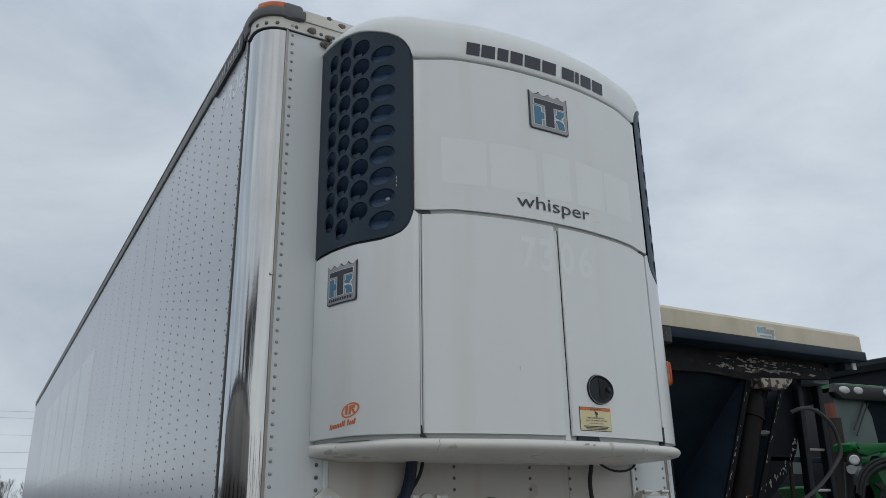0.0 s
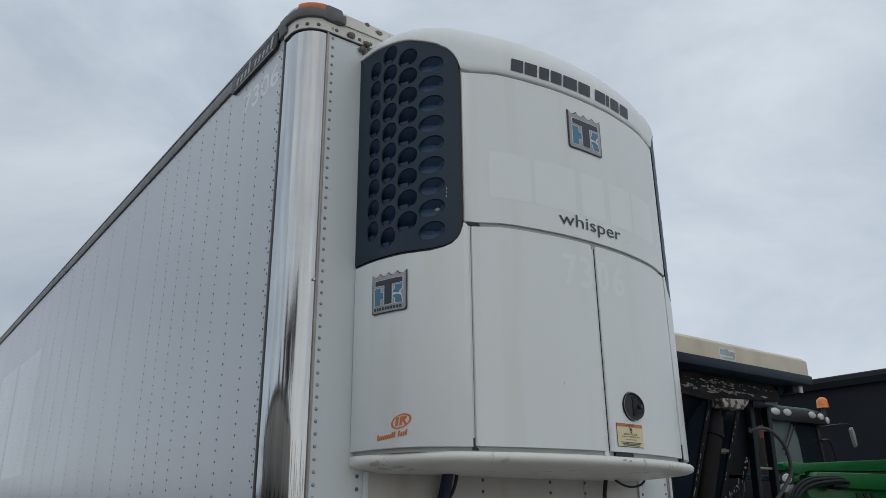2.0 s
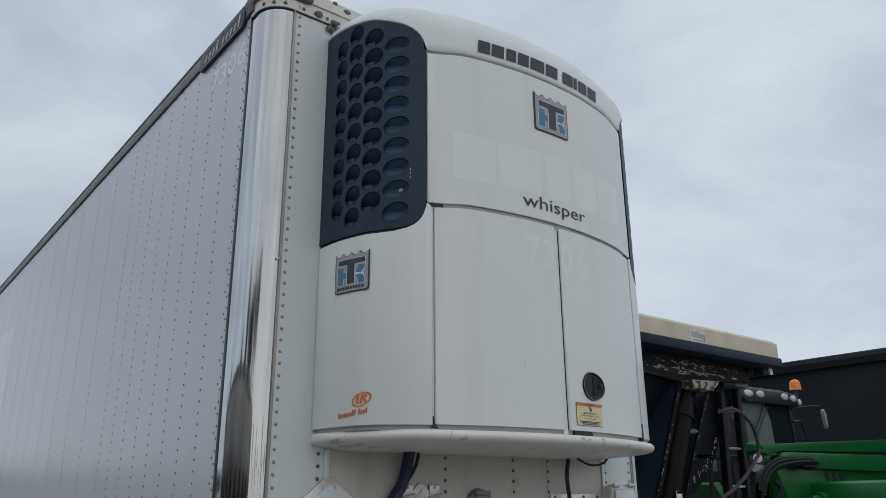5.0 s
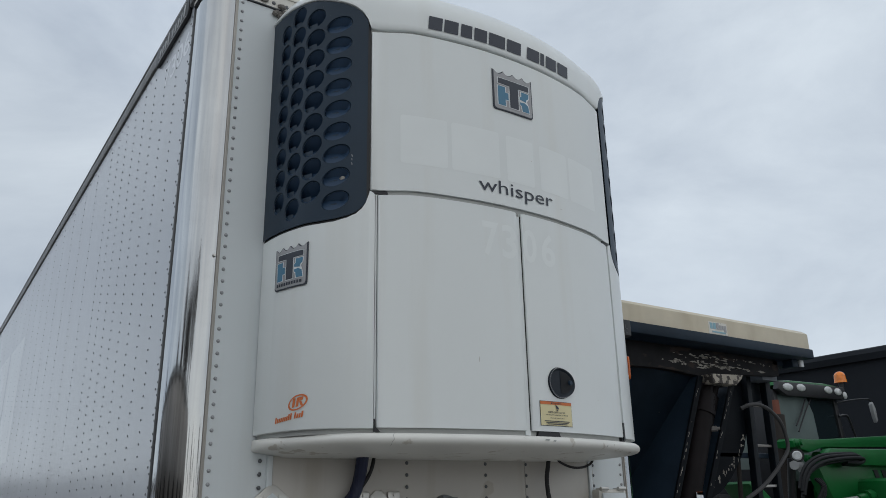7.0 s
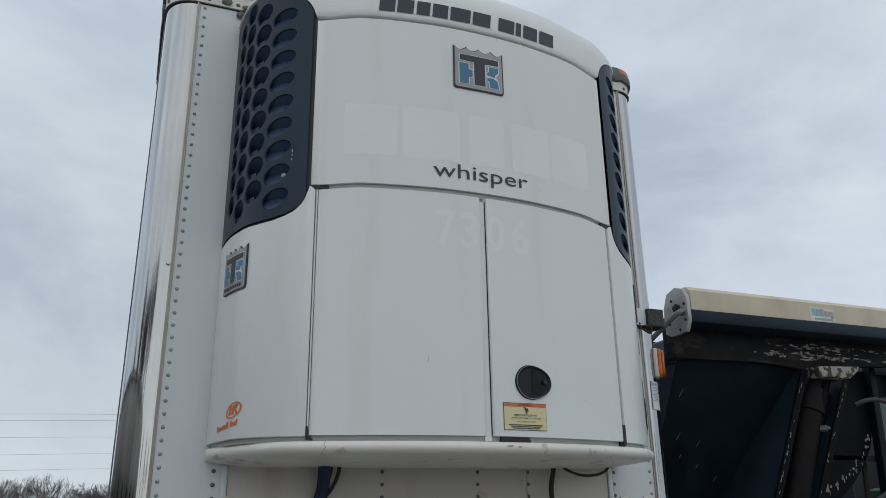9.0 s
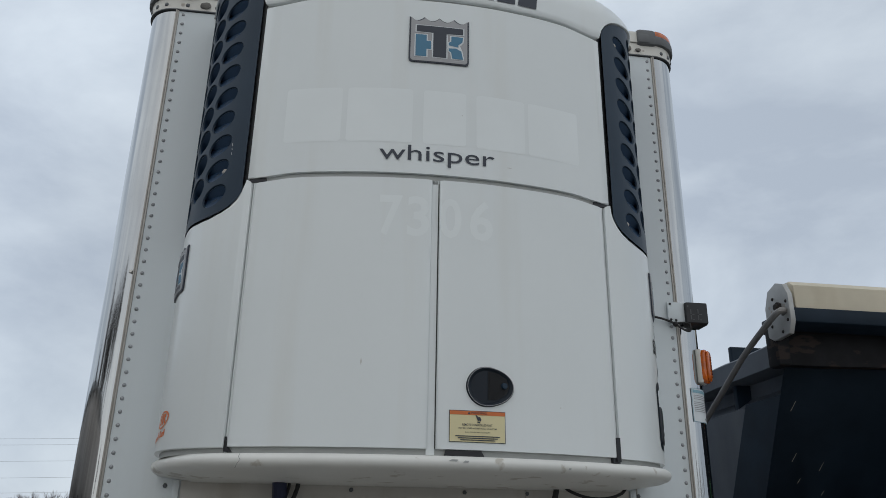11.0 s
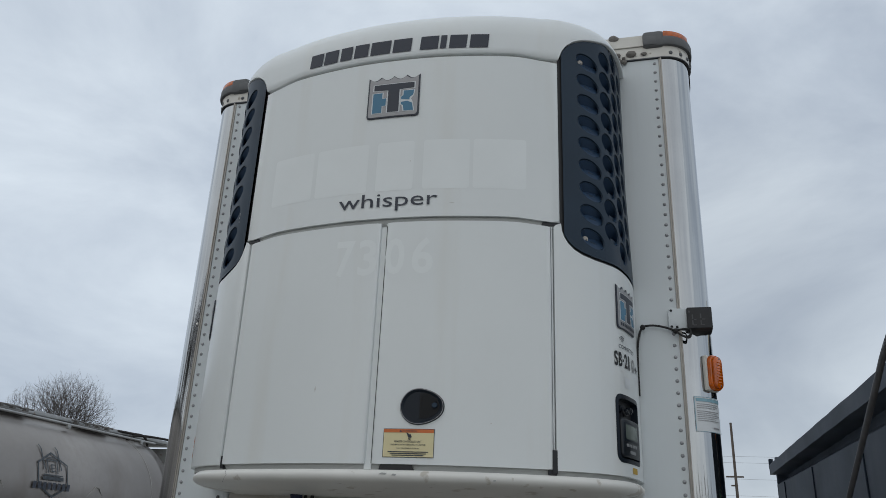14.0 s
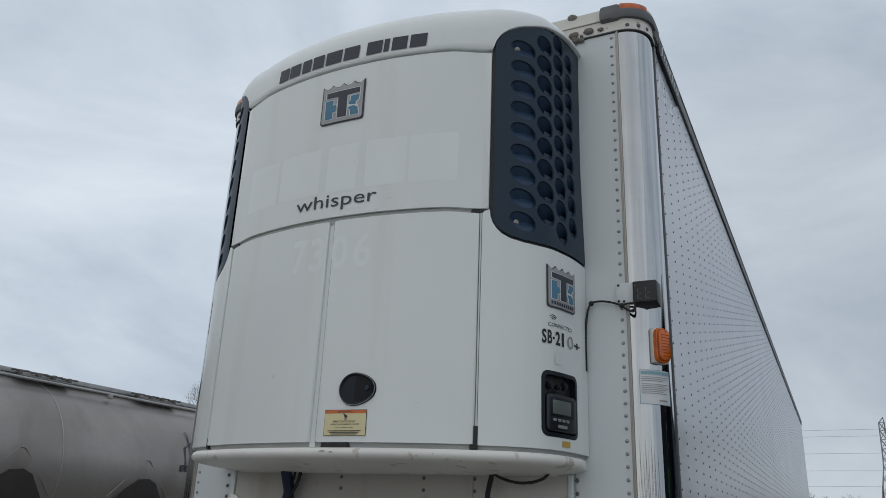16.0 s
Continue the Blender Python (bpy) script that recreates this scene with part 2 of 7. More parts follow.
def prism(bm, outline, axis, lo, hi, bevel=0.0):
    """A flat outline of two coordinates, pulled along an axis from lo to hi."""
    def put(p, v):
        return {"x": (v, p[0], p[1]), "y": (p[0], v, p[1]), "z": (p[0], p[1], v)}[axis]
    a = [bm.verts.new(put(p, lo)) for p in outline]
    b = [bm.verts.new(put(p, hi)) for p in outline]
    k = len(outline)
    fs = [bm.faces.new(a), bm.faces.new(b[::-1])]
    for i in range(k):
        fs.append(bm.faces.new((a[i], b[i], b[(i + 1) % k], a[(i + 1) % k])))
    bmesh.ops.recalc_face_normals(bm, faces=fs)
    if bevel > 0:
        es = list({e for f in fs[:2] for e in f.edges})
        bmesh.ops.bevel(bm, geom=es, offset=bevel, segments=2, profile=0.5, affect="EDGES")


def domes(name, places, radius, height, material, parent, label="", seg=6):
    """Many rivet heads (place, outward way) in one mesh."""
    vs, fs = [], []
    for p, nrm in places:
        p, nrm = Vector(p), Vector(nrm)
        u = nrm.cross(Vector((0.13, 0.2, 1.0))).normalized()
        w = nrm.cross(u)
        o = len(vs)
        for rr, hh in ((1.0, 0.0), (0.75, 0.7)):
            for k in range(seg):
                a = 2 * math.pi * k / seg
                vs.append(p + nrm * (height * hh) + (u * math.cos(a) + w * math.sin(a)) * radius * rr)
        vs.append(p + nrm * height)
        for k in range(seg):
            k2 = (k + 1) % seg
            fs.append((o + k, o + k2, o + seg + k2, o + seg + k))
            fs.append((o + seg + k, o + seg + k2, o + 2 * seg))
    me = bpy.data.meshes.new(name)
    me.from_pydata([tuple(v) for v in vs], [], fs)
    ob = finish(name, me, material, parent, label, 60)
    ob["kind"] = "stuff"
    return ob


def letters(text, size, bold=0.0):
    """The built-in font's letters as a flat mesh: corners and faces, from the lower left."""
    cu = bpy.data.curves.new("letters", "FONT")
    cu.body, cu.size, cu.offset, cu.resolution_u = text, size, bold, 3
    ob = new("letters", cu)
    dg = bpy.context.evaluated_depsgraph_get()
    me = bpy.data.meshes.new_from_object(ob.evaluated_get(dg))
    vs = [(v.co.x, v.co.y) for v in me.vertices]
    fs = [tuple(p.vertices) for p in me.polygons]
    bpy.data.objects.remove(ob)
    bpy.data.curves.remove(cu)
    bpy.data.meshes.remove(me)
    x0, x1 = min(v[0] for v in vs), max(v[0] for v in vs)
    y0, y1 = min(v[1] for v in vs), max(v[1] for v in vs)
    return [((x - x0) / (x1 - x0), (y - y0) / (y1 - y0)) for x, y in vs], fs


def lettered(bm, text, x0, x1, y0, y1, bold=0.0, slant=0.0):
    """Letters fitted into a rectangle, flat, at height 0."""
    vs, fs = letters(text, 1.0, bold)
    V = [bm.verts.new((x0 + (x1 - x0) * x + slant * (y1 - y0) * y, y0 + (y1 - y0) * y, 0)) for x, y in vs]
    for f in fs:
        try:
            bm.faces.new([V[i] for i in f])
        except ValueError:
            pass


def patch(bm, pts):
    return bm.faces.new([bm.verts.new((x, y, 0)) for x, y in pts])


def oblong(x0, x1, y0, y1, r=0.0, n=4):
    if r <= 0:
        return [(x0, y0), (x1, y0), (x1, y1), (x0, y1)]
    out = []
    for cx, cy, a in ((x1 - r, y0 + r, -90), (x1 - r, y1 - r, 0), (x0 + r, y1 - r, 90), (x0 + r, y0 + r, 180)):
        for k in range(n + 1):
            t = radians(a + 90 * k / n)
            out.append((cx + r * math.cos(t), cy + r * math.sin(t)))
    return out

# ---- ground ----
M_GROUND = mat("gravel_yard", (0.27, 0.26, 0.243), 0.95, var=0.3, scale=0.4, fine=25, bump=0.8, spots=((0.13, 0.12, 0.11), 0.6, 0.25, 0.58))
bm = bmesh.new()
bmesh.ops.create_grid(bm, x_segments=40, y_segments=40, size=1500)
ground = solo(part("ground", bm, M_GROUND), "grey-brown packed gravel yard reaching the horizon", "ground", kind="structure")

# ---- refrigerated trailer ----
HALF, REAR, SILL, CORNER = 1.278, 15.9, 1.15, 0.13
HALF_R = 1.269
CY, RC = 0.19, 0.13  # where the side wall starts, and the radius of the rounded corner
IN = HALF_R - CORNER


def hw(sx):
    """Half width at each side."""
    return HALF if sx < 0 else HALF_R
trailer = thing("semi_trailer", (0, 8, 0), "long white refrigerated semi trailer with polished rounded front corners", "trailer")

bm = bmesh.new()
box(bm, (CORNER - HALF, 0.0, SILL), (HALF_R - CORNER, 0.06, 4.0))
part("front_wall", bm, M_FRONT, trailer)
for sx in (-1, 1):
    bm = bmesh.new()
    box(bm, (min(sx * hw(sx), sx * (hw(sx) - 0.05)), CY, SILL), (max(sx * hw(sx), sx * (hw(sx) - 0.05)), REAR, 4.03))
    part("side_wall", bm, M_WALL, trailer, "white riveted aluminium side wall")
    # polished quarter-round corner
    bm = bmesh.new()
    ring = []
    for k in range(17):
        a = radians(90 * k / 16)
        ring.append((sx * ((hw(sx) - CORNER) + CORNER * math.sin(a)), RC - RC * math.cos(a)))
    inner = [(sx * ((hw(sx) - CORNER) + (CORNER - 0.02) * math.sin(radians(90 * k / 16))), RC - (RC - 0.02) * math.cos(radians(90 * k / 16))) for k in range(16, -1, -1)]
    ring.append((sx * hw(sx), CY))
    inner.insert(0, (sx * (hw(sx) - 0.02), CY))
    prism(bm, ring + inner, "z", SILL, 4.012)
    part("corner_post", bm, M_CHROME, trailer, "polished stainless steel rounded corner")
    # folded strips at both edges of the corner
    bm = bmesh.new()
    box(bm, (sx * ((hw(sx) - CORNER) - 0.006) - 0.007, -0.006, SILL), (sx * ((hw(sx) - CORNER) - 0.006) + 0.007, 0.01, 4.003), 0.003)
    box(bm, (sx * ((hw(sx) - CORNER) - 0.002) - 0.003, -0.01, SILL), (sx * ((hw(sx) - CORNER) - 0.002) + 0.003, 0.0, 4.003), 0.002)
    part("edge_strip", bm, M_STRIP, trailer, "folded grey metal edge strip")
    bm = bmesh.new()
    box(bm, (sx * (hw(sx) + 0.001) - 0.005, CY - 0.003, SILL), (sx * (hw(sx) + 0.001) + 0.005, CY + 0.006, 4.005), 0.002)
    part("edge_strip", bm, M_RIVET, trailer, "dark sealed side edge strip")
    # rails along the sides
    bm = bmesh.new()
    x0, x1 = sorted((sx * (hw(sx) - 0.03), sx * (hw(sx) + 0.012)))
    box(bm, (x0, CY, 4.04), (x1, REAR, 4.115), 0.006)
    box(bm, (x0 - 0.004, CY, 4.113), (x1 + 0.004, REAR, 4.127), 0.003)
    part("top_rail", bm, M_SIDERAIL, trailer, "weathered grey side top rail")
    bm = bmesh.new()
    box(bm, (x0, CY, SILL - 0.12), (x1 + 0.004, REAR, SILL + 0.05), 0.008)
    part("bottom_rail", bm, M_ALU, trailer)
bm = bmesh.new()
box(bm, (-HALF + 0.05, 0.1, 4.06), (HALF - 0.05, REAR, 4.12), 0.02)
part("roof", bm, M_RAIL, trailer)
bm = bmesh.new()
box(bm, (-HALF + 0.02, 0.08, SILL - 0.1), (HALF - 0.02, REAR, SILL + 0.02))
part("floor_frame", bm, M_RIVET, trailer)
for sx in (-1, 1):
    bm = bmesh.new()
    x0, x1 = sorted((sx * 0.01, sx * (hw(sx) - 0.01)))
    box(bm, (x0, REAR, SILL), (x1, REAR + 0.07, 4.0), 0.01)
    part("rear_door", bm, M_FRONT, trailer)

# front rail with rivets, wrapped round the corners
def wrapped(out, lift0, lift1, thick=0.02):
    """A band round the front, out metres proud of the corner."""
    o, i = [], []
    for sx in (-1, 1):
        arc = [(sx * ((hw(sx) - CORNER) + (CORNER + out) * math.sin(radians(90 * k / 12))), RC - (RC + out) * math.cos(radians(90 * k / 12))) for k in range(13)]
        arc2 = [(sx * ((hw(sx) - CORNER) + (CORNER + out - thick) * math.sin(radians(90 * k / 12))), RC - (RC + out - thick) * math.cos(radians(90 * k / 12))) for k in range(13)]
        arc.append((sx * (hw(sx) + out), CY))
        arc2.append((sx * (hw(sx) + out - thick), CY))
        if sx < 0:
            o += arc[::-1]
            i += arc2[::-1]
        else:
            o += arc
            i += arc2
    bm = bmesh.new()
    prism(bm, o + i[::-1], "z", lift0, lift1)
    return bm


part("front_rail", wrapped(0.008, 4.006, 4.075), M_RAIL, trailer, "cream painted riveted front top rail")
part("front_rail", wrapped(0.016, 4.075, 4.135, 0.05), M_RAIL, trailer)
part("rail_fold", wrapped(0.0105, 4.0735, 4.077, 0.03), M_STRIP, trailer, "dark folded joint in the front rail")
domes("rail_rivets", [((-1.1 + 0.0655 * k, -0.008, 4.03), (0, -1, 0)) for k in range(34)] +
      [((sx * ((hw(sx) - CORNER) + (CORNER + 0.008) * math.sin(a)), RC - (RC + 0.008) * math.cos(a), 4.03), (sx * math.sin(a), -math.cos(a), 0)) for sx in (-1, 1) for a in (0.35, 0.75, 1.15)],
      0.011, 0.006, M_RIVET, trailer)
part("rail_seal", wrapped(0.0095, 4.003, 4.0075, 0.03), M_RIVET, trailer, "dark seal under the front rail")
# blobs of sealant on the front rail
random.seed(5)
SEALANT = ((0.80, 4.028, 0.02), (0.865, 4.032, 0.017), (0.925, 4.032, 0.02), (1.0, 4.034, 0.021), (1.06, 4.03, 0.012), (0.80, 4.11, 0.014), (0.92, 4.133, 0.022), (-0.93, 4.02, 0.018), (-1.02, 4.034, 0.02), (-0.86, 4.11, 0.018), (-0.93, 4.132, 0.014))
for x, z, r in SEALANT:
    bm = bmesh.new()
    m = Matrix.Translation((x, -0.014, z)) @ Matrix.Diagonal((1.25, 0.5, 0.8, 1))
    vs = bmesh.ops.create_icosphere(bm, subdivisions=2, radius=r, matrix=m)["verts"]
    for v in vs:
        v.co += Vector((random.uniform(-1, 1), random.uniform(-1, 1), random.uniform(-1, 1))) * r * 0.14
    part("sealant_blob", bm, M_PUTTY, trailer, "lump of grey sealant")
for sx in (-1, 1):
    bm = bmesh.new()
    for k in range(16):
        x = sx * (0.925 + random.uniform(-0.04, 0.04))
        z = (3.978 if sx < 0 else 4.006) + random.uniform(-0.016, 0.016)
        r = random.uniform(0.008, 0.017)
        vs = bmesh.ops.create_icosphere(bm, subdivisions=1, radius=r, matrix=Matrix.Translation((x, -0.012, z)))["verts"]
    part("putty", bm, M_PUTTY, trailer, "rough putty where the unit meets the rail")

# corner caps with marker lamps
for sx in (-1, 1):
    bm = bmesh.new()
    o = [(sx * 1.06, -0.03), (sx * 1.10, -0.032)]
    o += [(sx * ((hw(sx) - CORNER) + (CORNER + 0.024) * math.sin(radians(90 * k / 10))), RC - (RC + 0.024) * math.cos(radians(90 * k / 10))) for k in range(11)]
    o += [(sx * (hw(sx) + 0.024), 0.24), (sx * (hw(sx) - 0.06), 0.24), (sx * 1.06, 0.1)]
    prism(bm, o, "z", 4.068, 4.12, 0.008)
    box(bm, (sx * 1.115 - 0.06, -0.028, 4.06), (sx * 1.115 + 0.045, 0.09, 4.152), 0.02)
    x0, x1 = sorted((sx * (hw(sx) - 0.03), sx * (hw(sx) + 0.022)))
    box(bm, (x0, 0.15, 4.03), (x1, 0.235, 4.135), 0.012)
    cap = part("corner_cap", bm, M_CAP, trailer, "worn grey plastic corner cap")
    bm = bmesh.new()
    o3 = [(sx * ((hw(sx) - CORNER) + (CORNER + 0.02) * math.sin(radians(q))), RC - (RC + 0.02) * math.cos(radians(q))) for q in range(6, 63, 7)]
    o3 += [(sx * ((hw(sx) - CORNER) + 0.06 * math.sin(radians(q))), RC - 0.06 * math.cos(radians(q))) for q in range(62, 5, -7)]
    prism(bm, o3, "z", 4.112, 4.152, 0.01)
    part("marker_lens", bm, M_AMBER, cap, "amber roof marker lens")

bm = bmesh.new()
rod(bm, (-1.158, 0.002, 2.735), (-1.158, -0.01, 2.735), 0.008, 0.006, seg=10)
part("screw", bm, M_ALU, trailer, "screw in the polished corner")

# rivets
domes("front_rivets", [((1.107 if sx > 0 else -1.115, 0.0, (3.975 if sx > 0 else 3.982) - 0.05 * k), (0, -1, 0)) for sx in (-1, 1) for k in range(55)], 0.0082, 0.006, M_RIVET_L, trailer, seg=8)
domes("front_rivets", [((x, -0.005, 1.92 - 0.051 * k), (0, -1, 0)) for x in (-0.915, -0.236, 0.199, 0.446, 0.899) for k in range(14)], 0.009, 0.006, M_RIVET, trailer)
for sx in (-1, 1):
    pl = [((sx * hw(sx), CY + 0.03, 3.97 - 0.051 * k), (sx, 0, 0)) for k in range(55)]
    pl += [((sx * hw(sx), CY + 0.055, 3.945 - 0.102 * k), (sx, 0, 0)) for k in range(27)]
    for y in [0.44 + 0.2145 * c for c in range(8)] + ([1.942 + 0.437 * c for c in range(1, 32)] if sx < 0 else [1.942 + 0.2145 * c for c in range(1, 64)]):
        pl += [((sx * hw(sx), y, 3.9565 - 0.05 * k), (sx, 0, 0)) for k in range(54)]
    domes("side_rivets", pl, 0.0055, 0.0036, M_RIVET, trailer, seg=5)
    domes("rail_rivets", [((sx * (hw(sx) + 0.012), 0.35 + 0.1 * k, 4.03), (sx, 0, 0)) for k in range(150)], 0.009, 0.005, M_RIVET, trailer, seg=5)
    # maker's plate on the side rail: dark oval board with raised light strokes
    x = sx * (hw(sx) + 0.001)
    bm = bmesh.new()
    x0, x1 = sorted((x, x + sx * 0.018))
    prism(bm, oblong(0.25, 0.84, 4.0, 4.105, 0.03), "x", x0, x1, 0.004)
    plate = part("name_plate", bm, M_BLACK, trailer, "dark cast name plate with pale strokes")
    for k in range(9):
        bm = bmesh.new()
        y = 0.31 + 0.05 * k + (0.03 if k > 4 else 0)
        tall = 0.066 if k in (0, 5) else 0.042
        lean = 0.018 if sx < 0 else -0.018
        xa, xb = sorted((x + sx * 0.012, x + sx * 0.021))
        prism(bm, [(y, 4.022), (y + 0.022, 4.022), (y + 0.022 - lean, 4.022 + tall), (y - lean, 4.022 + tall)], "x", xa, xb, 0.003)
        part("raised_stroke", bm, M_PALE, plate, "pale raised stroke")
    for z in (4.006, 4.094):
        xa, xb = sorted((x + sx * 0.012, x + sx * 0.0205))
        part("plate_border", boxed((xa, 0.29, z), (xb, 0.78, z + 0.006), 0.002), M_PALE, plate)
    # faded fleet number
    bm = bmesh.new()
    lettered(bm, "7306", 0, 0.44, 0, 0.125, 0.01)
    for v in bm.verts:
        u = v.co.x
        v.co = Vector((sx * (hw(sx) + 0.0006), (0.68 - u) if sx < 0 else (0.24 + u), 3.80 + v.co.y))
    part("faded_number", bm, M_GHOST_W, trailer, "pale ghost of removed numerals")

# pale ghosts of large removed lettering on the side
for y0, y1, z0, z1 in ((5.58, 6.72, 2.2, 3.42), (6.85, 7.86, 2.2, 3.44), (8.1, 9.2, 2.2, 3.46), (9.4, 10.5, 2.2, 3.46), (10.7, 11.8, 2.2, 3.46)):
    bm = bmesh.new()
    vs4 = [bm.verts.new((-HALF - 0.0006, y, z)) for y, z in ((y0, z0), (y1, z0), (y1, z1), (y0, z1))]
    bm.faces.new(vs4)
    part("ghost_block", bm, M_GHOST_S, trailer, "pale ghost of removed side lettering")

part("lower_panel", boxed((-0.86, -0.005, SILL), (0.86, 0.002, 1.94), 0.001), M_LOWER, trailer, "grimy lower front skin, darkened for the shade under the unit")
# lower front: recessed centre panel edges, placards, lamp box
for sx in (-1, 1):
    bm = bmesh.new()
    box(bm, (sx * 0.875 - 0.012, -0.014, SILL), (sx * 0.875 + 0.012, 0.002, 1.94), 0.004)
    part("panel_edge", bm, M_FRONT, trailer)
for x, z in ((-0.862, 1.70), (-0.384, 1.67)):
    bm = bmesh.new()
    wide, tall = (0.155, 0.128) if x < -0.5 else (0.14, 0.135)
    c = [(x + wide * math.sin(radians(90 * k + d)), z + tall * math.cos(radians(90 * k + d))) for k in range(4) for d in (-6, 6)]
    prism(bm, c, "y", -0.016, -0.002, 0.004)
    pl = part("placard_holder", bm, M_ALU, trailer, "diamond shaped metal placard holder")
    bm = bmesh.new()
    c = [(x + wide * 0.78 * math.sin(radians(90 * k)), z + tall * 0.78 * math.cos(radians(90 * k))) for k in range(4)]
    prism(bm, c, "y", -0.022, -0.014, 0.003)
    part("placard", bm, M_FRONT, pl)
    for dx in (-0.03, 0.03) if x < -0.5 else (-0.075, 0.075):
        bm = bmesh.new()
        if x < -0.5:
            rod(bm, (x + dx, -0.015, z + 0.085), (x + dx, -0.022, z + 0.085), 0.006, seg=8)
        else:
            box(bm, (x + dx - 0.03, -0.02, z + 0.075), (x + dx + 0.03, -0.004, z + 0.13), 0.006)
            rod(bm, (x + dx - 0.035, -0.024, z + 0.07), (x + dx + 0.035, -0.024, z + 0.085), 0.007, seg=8)
            rod(bm, (x + dx, -0.02, z + 0.115), (x + dx, -0.028, z + 0.115), 0.006, seg=8)
        part("placard_clip", bm, M_ALU, pl, "small metal clip")
# panel joints, round cap, drilled strip and lidded box
for x in (0.439, 0.893):
    part("panel_joint", boxed((x - 0.0025, -0.0065, SILL), (x + 0.0025, -0.004, 1.95), 0.0005), M_STRIP, trailer, "dirty joint between front sheets")
bm = bmesh.new()
rod(bm, (-0.038, 0.0, 1.708), (-0.038, -0.03, 1.708), 0.078, 0.072, seg=28)
rod(bm, (-0.038, -0.03, 1.708), (-0.038, -0.042, 1.708), 0.062, 0.052, seg=28)
cp = part("round_cap", bm, M_CAPRING, trailer, "grey round socket cap")
part("cap_hinge", boxed((-0.085, -0.05, 1.75), (0.01, -0.02, 1.772), 0.006), M_CAPRING, cp)
part("mounting_strip", boxed((0.455, -0.013, 1.69), (0.835, -0.004, 1.757), 0.002), M_ALU, trailer, "drilled metal mounting strip")
domes("strip_bolts", [((0.48 + 0.11 * k, -0.013, 1.742), (0, -1, 0)) for k in range(4)], 0.009, 0.007, M_RIVET, trailer, seg=8)
bm = bmesh.new()
box(bm, (0.872, -0.065, 1.56), (1.072, -0.002, 1.80), 0.014)
lb = part("connector_box", bm, M_RAIL, trailer, "pale lidded box low on the front wall")
part("box_lid", boxed((0.888, -0.078, 1.575), (1.056, -0.063, 1.782), 0.01), M_FRONT, lb, "raised pale lid")
for x in (0.905, 1.03):
    bm = bmesh.new()
    box(bm, (x - 0.022, -0.076, 1.79), (x + 0.022, -0.03, 1.806), 0.004)
    rod(bm, (x - 0.026, -0.072, 1.803), (x + 0.026, -0.072, 1.803), 0.009, seg=10)
    part("hinge", bm, M_ALU, lb, "metal lid hinge")

# running gear
for sx in (-1, 1):
    bm = bmesh.new()
    box(bm, (sx * 0.75 - 0.07, 2.5, 0.03), (sx * 0.75 + 0.07, 2.64, SILL - 0.08), 0.01)
    box(bm, (sx * 0.75 - 0.14, 2.42, 0.0), (sx * 0.75 + 0.14, 2.72, 0.03), 0.005)
    part("landing_leg", bm, M_RIVET, trailer)
    for y in (12.6, 13.85):
        bm = bmesh.new()
        rod(bm, (sx * 0.72, y, 0.51), (sx * 1.27, y, 0.51), 0.51, seg=32)
        w = part("wheel", bm, M_RUBBER, trailer, "black tyre pair")
        bm = bmesh.new()
        rod(bm, (sx * 1.2, y, 0.51), (sx * 1.275, y, 0.51), 0.29, seg=24)
        part("rim", bm, M_ALU, w)
bm = bmesh.new()
for y in (12.6, 13.85):
    rod(bm, (-1.0, y, 0.51), (1.0, y, 0.51), 0.07)
box(bm, (-0.55, 11.8, 0.7), (0.55, 14.8, SILL - 0.08), 0.02)
part("bogie", bm, M_RIVET, trailer)

# tracker box on the corner
tracker = thing("tracker_box", (1.2, -0.03, 2.6), "small black telematics box on a white bracket", "device")
part("bracket", boxed((1.088, -0.018, 2.642), (1.175, -0.007, 2.731), 0.003), M_FRONT, tracker, "white metal bracket plate")
bm = bmesh.new()
prism(bm, [(-0.035, 2.64), (-0.035, 2.728), (0.055, 2.732), (0.055, 2.632), (-0.02, 2.632)], "x", 1.163, 1.263, 0.005)
tb = part("case", bm, M_BLACK, tracker, "black plastic case")
bm = bmesh.new()
for (a, b, c, d) in ((1.182, 1.187, 2.64, 2.66), (1.182, 1.187, 2.665, 2.685), (1.19, 1.2, 2.661, 2.665), (1.19, 1.2, 2.638, 2.642), (1.215, 1.22, 2.64, 2.66), (1.215, 1.22, 2.668, 2.688), (1.222, 1.235, 2.662, 2.666), (1.222, 1.232, 2.638, 2.642), (1.17, 1.176, 2.694, 2.702)):
    box(bm, (a, -0.0358, c + 0.012), (b, -0.035, d + 0.012))
part("digits", bm, M_FAINT, tb, "unlit display strokes")
domes("bracket_bolts", [((1.1, -0.018, 2.722), (0, -1, 0)), ((1.1, -0.018, 2.652), (0, -1, 0)), ((1.122, -0.018, 2.65), (0, -1, 0))], 0.006, 0.005, M_BLACK, tracker)
cable = bmesh.new()
hose(cable, [(0.953, -0.02, 2.36), (0.953, -0.02, 2.5), (0.957, -0.02, 2.575), (0.967, -0.021, 2.625), (0.981, -0.022, 2.651), (1.01, -0.022, 2.658), (1.045, -0.022, 2.655), (1.08, -0.024, 2.645), (1.112, -0.026, 2.632)], 0.0048)
hose(cable, [(1.112, -0.026, 2.632), (1.145, -0.03, 2.637), (1.168, -0.036, 2.632), (1.174, -0.042, 2.612), (1.165, -0.044, 2.596), (1.145, -0.04, 2.602), (1.12, -0.03, 2.622)], 0.004)
hose(cable, [(1.114, -0.028, 2.628), (1.135, -0.036, 2.612), (1.155, -0.042, 2.602), (1.17, -0.044, 2.61), (1.172, -0.04, 2.634)], 0.0035)
